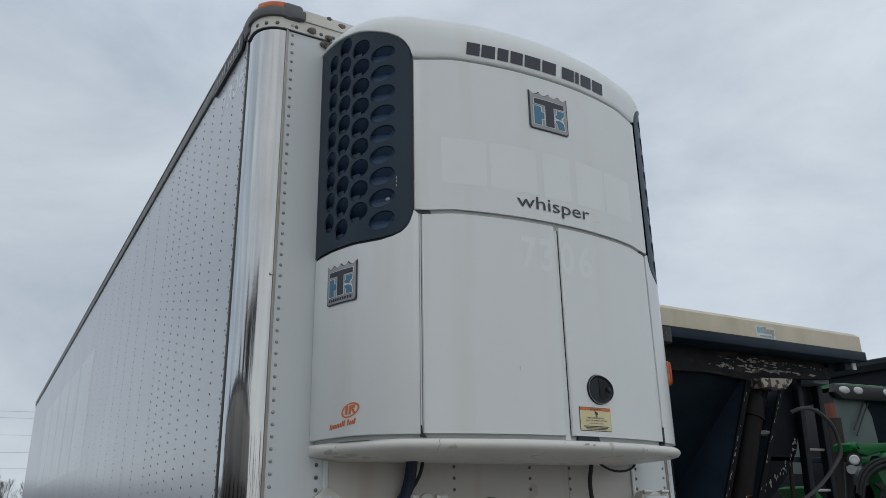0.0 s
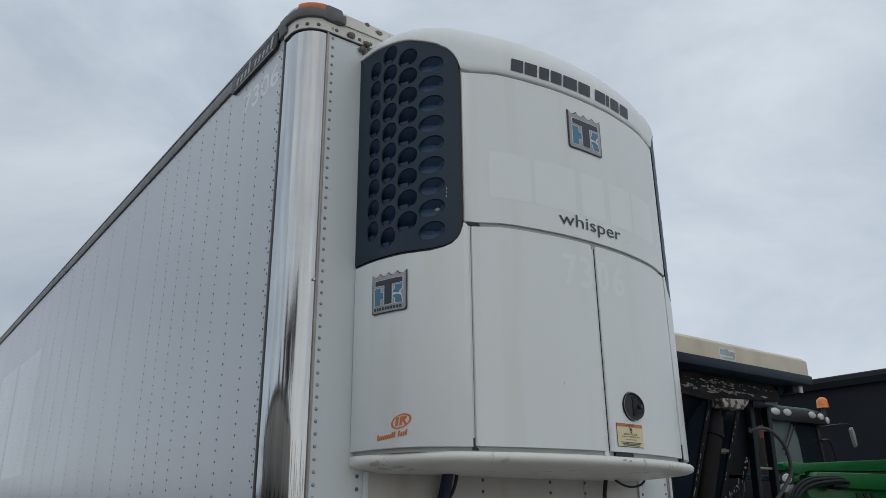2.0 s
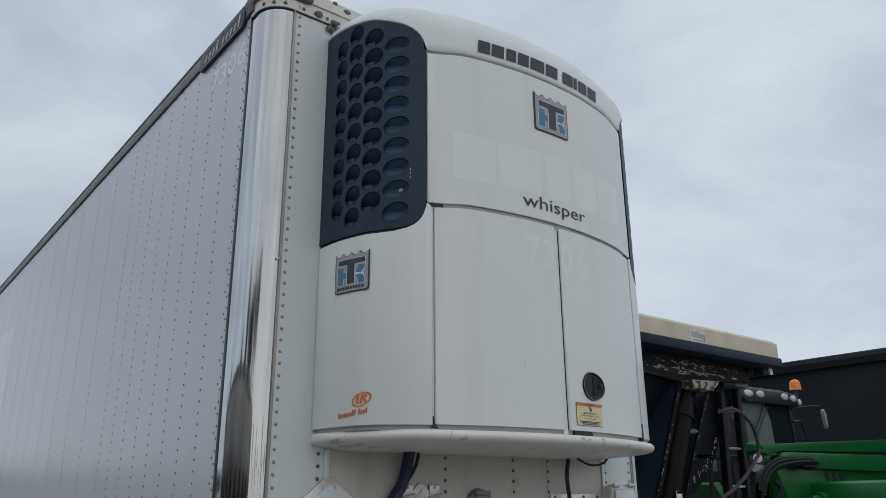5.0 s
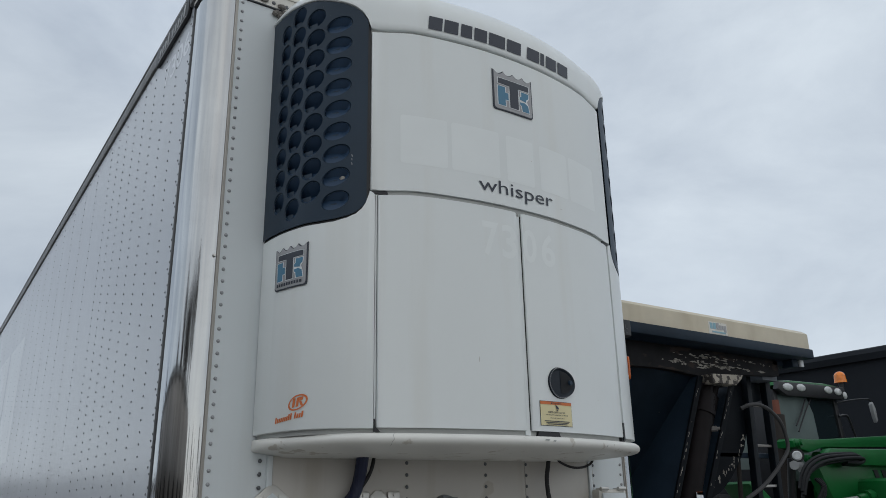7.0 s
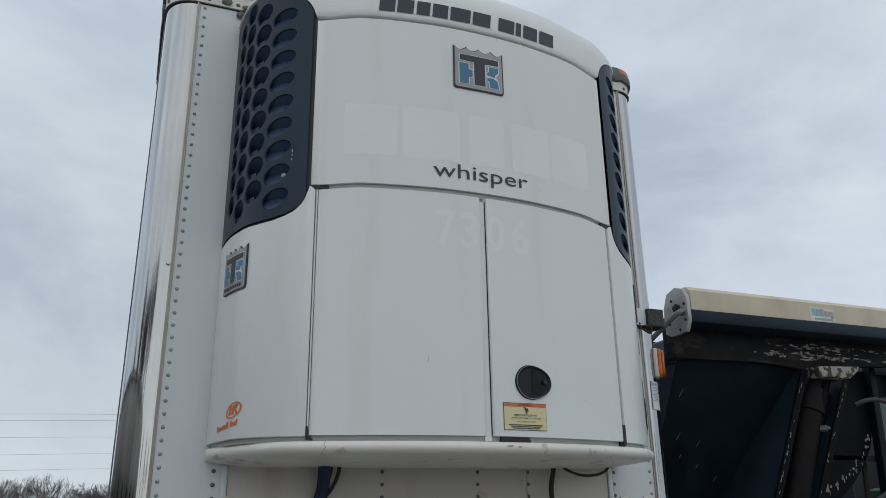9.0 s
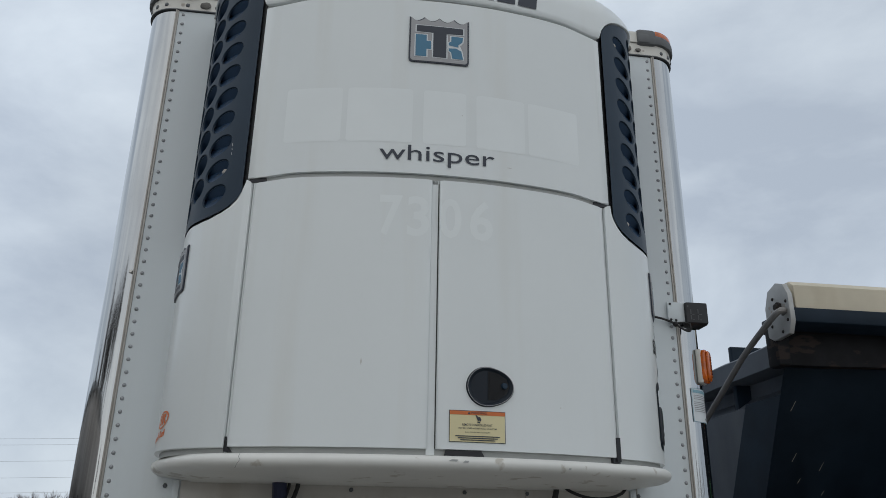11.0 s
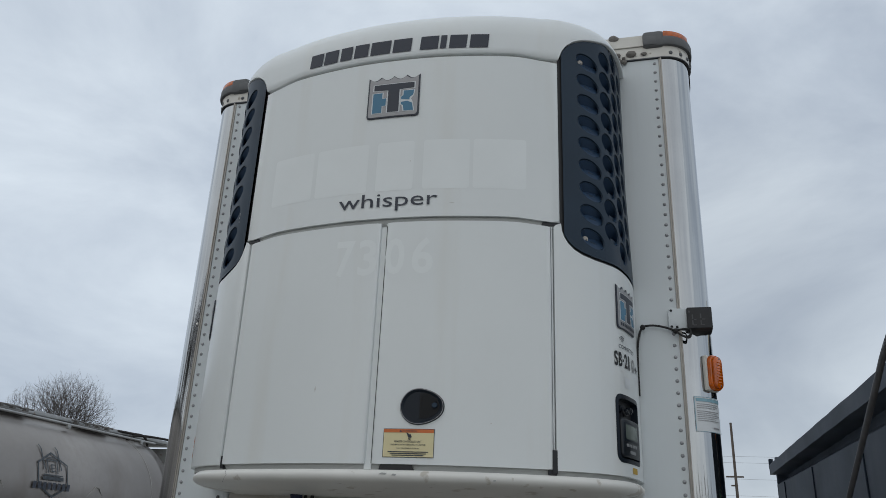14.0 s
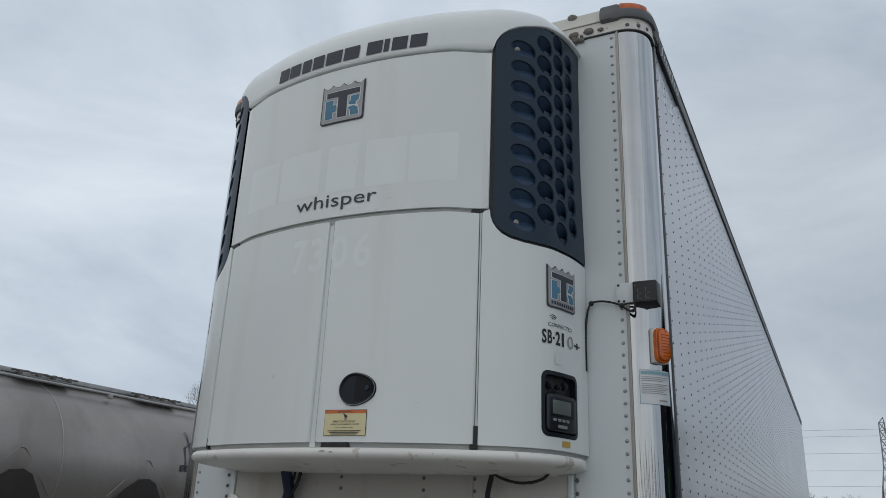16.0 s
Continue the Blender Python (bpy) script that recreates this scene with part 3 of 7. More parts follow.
part("cable", cable, M_RUBBER, tracker, "thin black looped cable")
for p in ((0.981, -0.022, 2.651), (1.114, -0.026, 2.63)):
    bm = bmesh.new()
    bmesh.ops.create_icosphere(bm, subdivisions=2, radius=0.012, matrix=Matrix.Translation(p))
    part("clip", bm, M_RUBBER, tracker)

# amber side marker lamps on the polished corners
lamp = thing("side_marker_lamp", (1.25, 0.06, 2.39), "amber rectangular marker lamp on a pale base", "lamp")
a = radians(52)
c = Vector((IN + CORNER * math.sin(a), RC - RC * math.cos(a), 2.462))
m = Matrix.Translation(c) @ Matrix.Rotation(a, 4, "Z")
bm = bmesh.new()
box(bm, (-0.043, -0.018, -0.074), (0.034, 0.006, 0.074), 0.008, m)
part("lamp_base", bm, M_RAIL, lamp)
bm = bmesh.new()
prism(bm, oblong(-0.041, 0.031, -0.073, 0.073, 0.026), "y", -0.036, -0.014, 0.006)
prism(bm, oblong(-0.035, 0.025, -0.066, 0.066, 0.022), "y", -0.048, -0.034, 0.009)
for k in range(8):
    box(bm, (-0.024, -0.0495, -0.046 + 0.0122 * k), (0.014, -0.045, -0.04 + 0.0122 * k), 0.0015)
bmesh.ops.transform(bm, matrix=m, verts=bm.verts)
lens = part("lens", bm, M_AMBER, lamp, "ribbed amber lens")
domes("lens_screws", [(m @ Vector((0, -0.046, dz)), m.to_3x3() @ Vector((0, -1, 0))) for dz in (-0.056, 0.056)], 0.006, 0.003, M_RIVET, lens)

# paper sticker wrapped on the right corner
sticker = thing("inspection_sticker", (1.25, 0.03, 2.21), "white paper sticker with teal header on polished steel", "sticker")
def corner_skin(bm, a0, a1, z0, z1, out, n=10):
    rows = []
    for k in range(n + 1):
        a = radians(a0 + (a1 - a0) * k / n)
        x, y = IN + (CORNER + out) * math.sin(a), RC - (RC + out) * math.cos(a)
        rows.append((bm.verts.new((x, y, z0)), bm.verts.new((x, y, z1))))
    for p, q in zip(rows, rows[1:]):
        bm.faces.new((p[0], q[0], q[1], p[1]))
bm = bmesh.new()
corner_skin(bm, 12, 76, 2.222, 2.362, 0.002)
part("paper", bm, M_LABEL, sticker)
bm = bmesh.new()
corner_skin(bm, 15, 73, 2.343, 2.356, 0.004)
part("header", bm, M_TEAL, sticker, "teal print")
bm = bmesh.new()
for k in range(9):
    corner_skin(bm, 16, 71 - (k * 7) % 17, 2.331 - 0.0075 * k - (0.006 if k > 2 else 0), 2.3335 - 0.0075 * k - (0.006 if k > 2 else 0), 0.004)
corner_skin(bm, 47, 66, 2.236, 2.242, 0.004)
part("text_bars", bm, M_SILVER, sticker)
bm = bmesh.new()
for a0, a1, z0, z1 in ((12, 13, 2.222, 2.362), (75, 76, 2.222, 2.362), (12, 76, 2.222, 2.2235), (12, 76, 2.3605, 2.362)):
    corner_skin(bm, a0, a1, z0, z1, 0.0045)
part("printed_border", bm, M_TEAL, sticker)

# ---- refrigeration unit on the front wall ----
# plan of the unit's face: half width and depth, from the middle to the wall
PLAN = [(0.0, -0.588), (0.12, -0.585), (0.25, -0.573), (0.45, -0.537), (0.66, -0.472), (0.78, -0.415), (0.88, -0.318), (0.925, -0.205), (0.945, -0.1), (0.952, 0.0)]


def smooth_plan():
    P = [Vector((-PLAN[1][0], PLAN[1][1])), *[Vector(p) for p in PLAN], Vector((0.953, 0.1))]
    out = []
    for i in range(1, len(P) - 2):
        for k in range(12):
            t = k / 12
            a, b, c, d = P[i - 1], P[i], P[i + 1], P[i + 2]
            out.append(0.5 * (2 * b + (c - a) * t + (2 * a - 5 * b + 4 * c - d) * t * t + (3 * b - a - 3 * c + d) * t ** 3))
    out.append(P[-2])
    return out


CURVE = smooth_plan()
ARC = [0.0]
for a, b in zip(CURVE, CURVE[1:]):
    ARC.append(ARC[-1] + (b - a).length)
WALL_S = ARC[-1]


def s_of(x):
    """Way along the face at half width x."""
    return math.copysign(float(np.interp(abs(x), [c.x for c in CURVE], ARC)), x)


def x_of(s):
    return math.copysign(float(np.interp(abs(s), ARC, [c.x for c in CURVE])), s)


def face(s, z, d=0.0):
    """A place on the unit's face: s along it from the middle, z up, d out of it."""
    q = min(abs(s), WALL_S)
    x, y = float(np.interp(q, ARC, [c.x for c in CURVE])), float(np.interp(q, ARC, [c.y for c in CURVE]))
    e = 0.012
    q0, q1 = max(q - e, 0), min(q + e, WALL_S)
    tx = float(np.interp(q1, ARC, [c.x for c in CURVE]) - np.interp(q0, ARC, [c.x for c in CURVE]))
    ty = float(np.interp(q1, ARC, [c.y for c in CURVE]) - np.interp(q0, ARC, [c.y for c in CURVE]))
    ln = math.hypot(tx, ty)
    g = -1 if s < 0 else 1
    if s > 0:
        x -= 0.013 * min(1.0, max(0.0, (x - 0.86) / 0.08)) * min(1.0, max(0.0, (z - 2.85) / 0.45))
    return Vector((g * (x + d * ty / ln), y - d * tx / ln, z))


def bend(bm, d=0.0, step=0.02, s0=None, s1=None):
    """Takes a mesh made flat (s, z, depth) onto the unit's face."""
    xs = [v.co.x for v in bm.verts]
    k = math.ceil(min(xs) / step)
    while k * step < max(xs):
        bmesh.ops.bisect_plane(bm, geom=bm.verts[:] + bm.edges[:] + bm.faces[:], plane_co=(k * step, 0, 0), plane_no=(1, 0, 0), dist=1e-5)
        k += 1
    for v in bm.verts:
        v.co = face(v.co.x, v.co.y, v.co.z + d)
    bmesh.ops.recalc_face_normals(bm, faces=bm.faces)
    return bm


def slabs(outlines, d0, d1, bevel=0.006, step=0.02):
    """A panel on the face: one or more outlines in (s, z), from depth d0 out to d1."""
    bm = bmesh.new()
    for outline in outlines:
        top = [bm.verts.new((s, z, d1)) for s, z in outline]
        low = [bm.verts.new((s, z, d0)) for s, z in outline]
        k = len(outline)
        f = bm.faces.new(top)
        for i in range(k):
            bm.faces.new((top[i], low[i], low[(i + 1) % k], top[(i + 1) % k]))
        if bevel > 0:
            bmesh.ops.bevel(bm, geom=list(f.edges), offset=bevel, segments=3, profile=0.5, affect="EDGES", clamp_overlap=True)
    return bend(bm, 0.0, step)


def slab(outline, d0, d1, bevel=0.006, step=0.02):
    return slabs([outline], d0, d1, bevel, step)


def flip(pts, sx):
    return [(sx * s, z) for s, z in pts][::sx]


unit = thing("refrigeration_unit", (0, -0.3, 1.92), "white moulded trailer refrigeration unit with dark honeycomb grilles", "refrigeration unit")

S_SEAM, S_PANEL = s_of(0.655), s_of(0.687)
S_SEAM_L = s_of(0.661)
Z_DOOR, Z_UP0, Z_UP1 = (2.018, 2.957), 2.978, 3.732

# inner body
bm = bmesh.new()
o = [tuple(face(WALL_S * (k / 40 - 1), 0, -0.03).xy) for k in range(81)]
prism(bm, o, "z", 1.96, 2.825)
o = [tuple(face(S_PANEL * (k / 30 - 1), 0, -0.03).xy) for k in range(61)]
prism(bm, o + [(0.56, 0.0), (-0.56, 0.0)], "z", 2.82, 3.8)
part("inner_body", bm, M_CORE, unit, "grey inner body seen in the joints")

# upper panel
def dip(s, drop, a=0.50, b=0.66):
    """The joints run level and dip towards the grilles."""
    t = min(1.0, max(0.0, (abs(x_of(s)) - a) / (b - a)))
    return -drop * t * t * (3 - 2 * t)


def dipped(s0, s1, z0, z1, drop0, drop1, n=40):
    lo = [(s0 + (s1 - s0) * k / n, z0) for k in range(n + 1)]
    return [(s, z + dip(s, drop0)) for s, z in lo] + [(s, z1 + dip(s, drop1)) for s, z in lo[::-1]]


up = dipped(-S_PANEL + 0.004, S_PANEL - 0.004, Z_UP0, Z_UP1, 0.012, 0.016)
part("upper_panel", slab(up, -0.028, 0.0), M_SHELL, unit, "white upper front panel")

# doors: the left one is narrower at the joint
door_l = dipped(-S_SEAM_L + 0.008, -0.02, Z_DOOR[0], Z_DOOR[1], 0.0, 0.011)
door_r = dipped(0.006, S_SEAM - 0.008, Z_DOOR[0], Z_DOOR[1], 0.0, 0.011)
part("door", slab(door_l, -0.028, 0.0, 0.008), M_SHELL, unit, "white front door of the unit")
dr = part("door", slab(door_r, -0.028, 0.0, 0.008), M_SHELL, unit, "white front door with a black latch")
part("door_channel", slab([(-0.024, 2.0), (0.003, 2.0), (0.003, 2.958), (-0.024, 2.958)], -0.03, -0.012, 0.0), M_SHELL, unit)
part("door_gasket", slab([(0.0025, 2.02), (0.0055, 2.02), (0.0055, 2.945), (0.0025, 2.945)], -0.03, -0.009, 0.0), M_RUBBER, unit)

# lower edge of the grille: x across, z
G_LOW = [(0.687, 2.975), (0.69, 2.945), (0.698, 2.918), (0.712, 2.893), (0.735, 2.868), (0.766, 2.85), (0.81, 2.838), (0.86, 2.832), (0.91, 2.83), (0.94, 2.83), (0.952, 2.83)]
G_TOP = [(0.687, 3.70), (0.69, 3.735), (0.70, 3.77), (0.72, 3.803), (0.75, 3.83), (0.79, 3.852), (0.83, 3.866), (0.88, 3.884), (0.92, 3.898), (0.94, 3.905), (0.952, 3.907)]


def g_low(s):
    return float(np.interp(abs(s), [s_of(p[0]) for p in G_LOW], [p[1] for p in G_LOW]))


def g_top(s):
    return float(np.interp(abs(s), [s_of(p[0]) for p in G_TOP], [p[1] for p in G_TOP]))


# x, top z, how many, half width, half height, lean towards the front
HOLES = ((0.808, 3.746, 9, 0.059, 0.0405, 0.24), (0.8845, 3.795, 9, 0.0505, 0.0465, 0.2), (0.921, 3.843, 10, 0.046, 0.047, 0.17), (0.9415, 3.793, 9, 0.0425, 0.047, 0.12))
PITCH = 0.1035


def grille(sx):
    """Dark honeycomb grille with deep slanting holes, on one side."""
    bm, linings = bmesh.new(), []
    cs = [s_of(h[0]) for h in HOLES]
    cuts = [cs[0] - 0.0585]
    for i in range(3):
        w0, w1 = HOLES[i][3], HOLES[i + 1][3]
        cuts.append(cs[i] + (cs[i + 1] - cs[i]) * w0 / (w0 + w1))
    cuts.append(cs[3] + 0.0385)

    def quad_strip(a, b, z0, z1, n, rows):
        grid = [[bm.verts.new(face(sx * (a + (b - a) * i / n), z0(a + (b - a) * i / n) + (z1(a + (b - a) * i / n) - z0(a + (b - a) * i / n)) * j / rows)) for j in range(rows + 1)] for i in range(n + 1)]
        for i in range(n):
            for j in range(rows):
                bm.faces.new((grid[i][j], grid[i + 1][j], grid[i + 1][j + 1], grid[i][j + 1]))

    quad_strip(S_PANEL + 0.012, cuts[0], g_low, g_top, 8, 24)
    quad_strip(cuts[4], WALL_S, g_low, g_top, 4, 24)
    way = Vector((-sx * 0.5, 0.86, -0.04))
    for i, (x, z0, count, rs, rz, lean) in enumerate(HOLES):
        a, b = cuts[i], cuts[i + 1]
        zlow, zhigh = z0 - (count - 1) * PITCH - PITCH / 2, z0 + PITCH / 2
        quad_strip(a, b, g_low, lambda s: zlow, 6, 2)
        quad_strip(a, b, lambda s: zhigh, g_top, 6, 2)
        for k in range(count):
            c, zc = cs[i], z0 - k * PITCH
            corner_a = sorted(math.atan2(dz, ds) for ds in (a - c, b - c) for dz in (-PITCH / 2, PITCH / 2))
            angles = sorted([2 * math.pi * (q + 0.5) / 24 - math.pi for q in range(24)] + corner_a)
            outer, rim, lip, deep = [], [], [], []
            for t in angles:
                ct, st = math.cos(t), math.sin(t)
                q = min(((b - c) if ct > 0 else (a - c)) / ct if abs(ct) > 1e-6 else 9, (PITCH / 2 if st > 0 else -PITCH / 2) / st if abs(st) > 1e-6 else 9)
                outer.append(bm.verts.new(face(sx * (c + q * ct), zc + q * st)))
                dz = rz * st - lean * rs * ct
                rim.append(bm.verts.new(face(sx * (c + rs * ct), zc + dz)))
                lip.append(bm.verts.new(face(sx * (c + 0.94 * rs * ct), zc + 0.94 * dz, -0.006)))
                p = face(sx * (c + 0.925 * rs * ct), zc + 0.925 * dz, -0.006)
                deep.append((p, p + (way * 0.075 if i else Vector((sx * 0.012, 0.05, 0.012))) + Vector((0, 0, -0.06 * dz / 0.045))))
            m = len(angles)
            for j in range(m):
                j2 = (j + 1) % m
                bm.faces.new((outer[j], outer[j2], rim[j2], rim[j]))
                bm.faces.new((rim[j], rim[j2], lip[j2], lip[j]))
            tubes = bmesh.new()
            linings.append(tubes)
            A = [tubes.verts.new(p[0]) for p in deep]
            B = [tubes.verts.new(p[1]) for p in deep]
            for j in range(m):
                j2 = (j + 1) % m
                tubes.faces.new((A[j], A[j2], B[j2], B[j]))
            # short fin across the outer lower part of the hole
            back = way * 0.01
            fin = [p[0] + back for p, t in zip(deep, angles) if -1.9 < t < -0.12]
            inner = face(sx * (c - 0.1 * rs), zc - (0.3 if i else 0.12) * rz, -0.006) + back
            bm.faces.new([bm.verts.new(p) for p in fin + [inner]])
    # rim folded back all round
    for f in bm.faces:
        f.normal_update()
    bmesh.ops.remove_doubles(bm, verts=bm.verts, dist=0.0004)
    bmesh.ops.recalc_face_normals(bm, faces=bm.faces)
    g = part("grille", bm, M_GRILLE, unit, "slate-grey moulded grille with rows of round holes", 40)
    for tubes in linings:
        part("hole_lining", tubes, M_TUBE, g, "", 50)
    # folded edge towards the front panel
    edge = [(S_PANEL - 0.002, 2.93), (S_PANEL + 0.016, 2.9), (S_PANEL + 0.016, 3.77), (S_PANEL - 0.002, 3.73)]
    part("grille_edge", slab(flip(edge, sx), -0.03, -0.012, 0.0), M_BLACK, g)
    low = [(s_of(x), z + 0.002) for x, z in G_LOW]
    band = low + [(s, z - 0.011) for s, z in low[::-1]]
    part("grille_edge", slab(flip(band, sx), -0.03, -0.007, 0.0), M_BLACK, g)
    if sx < 0:
        for z, tall in ((3.12, 0.012), (3.1, 0.008), (3.082, 0.01)):
            bm = bmesh.new()
            patch(bm, [(-s_of(0.756), z), (-s_of(0.7535), z), (-s_of(0.752), z - tall), (-s_of(0.7545), z - tall)])
            part("scratch", bend(bm, 0.0012), M_PALE, g, "pale scratch")
    # bolts in the outer row
    spots = []
    for z in ((3.752, 2.918) if sx > 0 else (3.018,)):
        spots.append(z)
    for z in spots:
        bm = bmesh.new()
        p = face(sx * s_of(0.785), z, -0.02)
        rod(bm, p + Vector((0, -0.006, 0)), p + Vector((0, 0.004, 0)), 0.009, 0.011, seg=6)
        rod(bm, p, p + Vector((0, 0.05, 0)), 0.013)
        part("bolt", bm, M_STRIP, g, "worn bolt head")
    return g


CTL_S0, CTL_S1 = s_of(0.866), s_of(0.941)
for sx in (-1, 1):
    grille(sx)
    low = [(s_of(x), z - 0.012) for x, z in G_LOW]
    sm = S_SEAM if sx > 0 else S_SEAM_L
    o = [(sm + 0.004, 2.015), (WALL_S - 0.004, 2.015)] + [(min(s, WALL_S - 0.004), z) for s, z in low[::-1]] + [(s_of(0.683), 2.962), (sm + 0.012, 2.955), (sm + 0.004, 2.945)]
    pieces = [o]
    if sx > 0:
        # four pieces round the controller's opening
        h0, h1, z0, z1 = CTL_S0 + 0.011, CTL_S1 - 0.011, 2.077, 2.301
        pieces = [[o[0], o[1], (o[1][0], z0), (o[0][0], z0)], [(o[0][0], z1), (o[1][0], z1)] + o[2:], [(o[0][0], z0), (h0, z0), (h0, z1), (o[0][0], z1)], [(h1, z0), (o[1][0], z0), (o[1][0], z1), (h1, z1)]]
    sp = part("side_panel", slabs([flip(q, sx) for q in pieces], -0.028, 0.0, 0.005 if sx < 0 else 0.0, 0.012), M_SHELL, unit, "white rounded side panel")
    seam = [(sm - 0.006, 2.0), (sm + 0.003, 2.0), (sm + 0.003, 2.95), (sm - 0.006, 2.95)]
    part("panel_gasket", slab(flip(seam, sx), -0.03, -0.024, 0.0), M_CORE, unit)
    bead = [(sm - 0.0052, 2.0), (sm + 0.0008, 2.0), (sm + 0.0008, 2.95), (sm - 0.0052, 2.95)]
    part("seam_bead", slab(flip(bead, sx), -0.03, -0.011, 0.0), M_SHELL, unit)
    tab = [(S_SEAM - 0.045, 2.948), (S_PANEL, 2.956), (S_PANEL, 2.974), (S_SEAM - 0.04, 2.966)]
    part("joint_tape", slab(flip(tab, sx), -0.03, -0.006, 0.0), M_BLACK, unit, "black gap at the panel corner")
# black inserts in the lower joints
part("joint_tape", slab([(s_of(0.645), 2.005), (s_of(0.661), 2.005), (s_of(0.661), 2.085), (s_of(0.645), 2.085)], -0.03, 0.001, 0.0), M_BLACK, unit, "black latch slot")
part("joint_tape", slab([(s_of(0.632), 2.0), (s_of(0.66), 2.0), (s_of(0.66), 2.018), (s_of(0.632), 2.018)], -0.03, -0.004, 0.0), M_BLACK, unit)
part("joint_tape", slab([(0.035, 1.999), (0.165, 1.999), (0.155, 2.017), (0.04, 2.017)], -0.03, -0.004, 0.0), M_BLACK, unit, "black drain slot")
part("joint_tape", slab([(-s_of(0.664), 2.003), (-s_of(0.64), 2.003), (-s_of(0.648), 2.013), (-s_of(0.656), 2.02), (-s_of(0.658), 2.05), (-s_of(0.664), 2.05)], -0.03, -0.006, 0.0), M_BLACK, unit, "black slot at the foot of the joint")
seal = [(-WALL_S + 0.01, 1.997), (WALL_S - 0.01, 1.997), (WALL_S - 0.01, 2.022), (-WALL_S + 0.01, 2.022)]
part("bottom_gasket", slab(seal, -0.035, -0.017, 0.0), M_CORE, unit)

# hood
def hood_base(s):
    return 3.748 + dip(s, 0.016) if abs(s) <= S_PANEL - 0.004 else max(3.732, g_top(s) + 0.003)


def hood():
    bm = bmesh.new()
    ss = sorted({round(v, 4) for v in [-WALL_S + 2 * WALL_S * k / 110 for k in range(111)] + [g * s_of(0.687 + 0.006 * k) for k in range(12) for g in (-1, 1)]})
    rows = []
    for s in ss:
        x = abs(x_of(s))
        w = min(1.0, max(0.0, (x - 0.55) / 0.4))
        w = w * w * (3 - 2 * w)
        zc, r = 3.81 + 0.018 * w, 0.242 - 0.04 * w
        zb = hood_base(s)
        a0 = math.asin(min(0.95, max(0.0, (zb - zc) / r)))
        col = [(zb, 0.022), (zb, 0.004), (zb + 0.004, 0.0)]
        col.append(((zb + zc) / 2 if zb < zc - 0.01 else zb + 0.0045, 0.0))
        for k in range(1, 14):
            a = a0 + (radians(88) - a0) * k / 13
            col.append((zc + r * math.sin(a) ** 0.88, r - r * math.cos(a) ** 0.88))
        line = []
        base_in = r - r * math.cos(a0) ** 0.88
        e = min(1.0, max(0.0, (x - 0.65) / 0.09))
        p = face(s, 0, 0.006 * e * e * (3 - 2 * e))
        for z, q in col:
            q = max(q - base_in, 0) if q > 0.022 or z > zb + 0.01 else q
            line.append(bm.verts.new((p.x * (1 - q / 0.95), p.y * (1 - q / 0.6), z)))
        rows.append(line)
    for a, b in zip(rows, rows[1:]):
        for j in range(len(a) - 1):
            bm.faces.new((a[j], b[j], b[j + 1], a[j + 1]))
    mid = [bm.verts.new((r[-1].co.x, -0.0, r[-1].co.z + 0.012)) for r in rows]
    for i in range(len(rows) - 1):
        try:
            bm.faces.new((rows[i][-1], rows[i + 1][-1], mid[i + 1], mid[i]))
        except ValueError:
            pass
    bmesh.ops.recalc_face_normals(bm, faces=bm.faces)
    return bm


part("hood", hood(), M_SHELL, unit, "white rounded top hood", 50)
# dark gap lines between hood and panel
part("hood_gasket", slab([(-S_PANEL, 3.705), (S_PANEL, 3.705), (S_PANEL, 3.755), (-S_PANEL, 3.755)], -0.03, -0.014, 0.0), M_CORE, unit)
part("panel_joint", slab([(-S_PANEL, 2.944), (S_PANEL, 2.944), (S_PANEL, 2.976), (-S_PANEL, 2.976)], -0.03, -0.012, 0.0), M_CORE, unit)

# bumper lip with flat underside
def bumper():
    bm = bmesh.new()
    sec = [(-0.03, 2.0), (0.006, 1.997), (0.017, 1.989), (0.021, 1.979), (0.019, 1.968), (0.01, 1.959), (-0.008, 1.953), (-0.04, 1.948), (-0.12, 1.938)]
    rows = []
    for k in range(101):
        s = -WALL_S + 2 * WALL_S * k / 100
        line = []
        for d, z in sec:
            fade = min(1.0, (WALL_S - abs(s)) / 0.12)
            u = min(1.0, max(0.0, (-s - WALL_S + 0.6) / 0.6))
            v = min(1.0, max(0.0, (s - WALL_S + 0.4) / 0.4))
            tuck = 0.036 * math.sin(math.pi * u) ** 2 + 0.014 * v * v
            p = face(s, z, min(d, d * fade) - tuck if d > -0.1 else -0.03 - tuck)
            if d <= -0.1:
                p = Vector((p.x * 0.9, p.y * 0.75, z))
            line.append(bm.verts.new(p))
        line.append(bm.verts.new((line[-1].co.x, 0.0, 1.934)))
        rows.append(line)
    for a, b in zip(rows, rows[1:]):
        for j in range(len(a) - 1):
            try:
                bm.faces.new((a[j], b[j], b[j + 1], a[j + 1]))
            except ValueError:
                pass
    bm.faces.new([r[0] for r in rows])
    bmesh.ops.recalc_face_normals(bm, faces=bm.faces)
    return bm


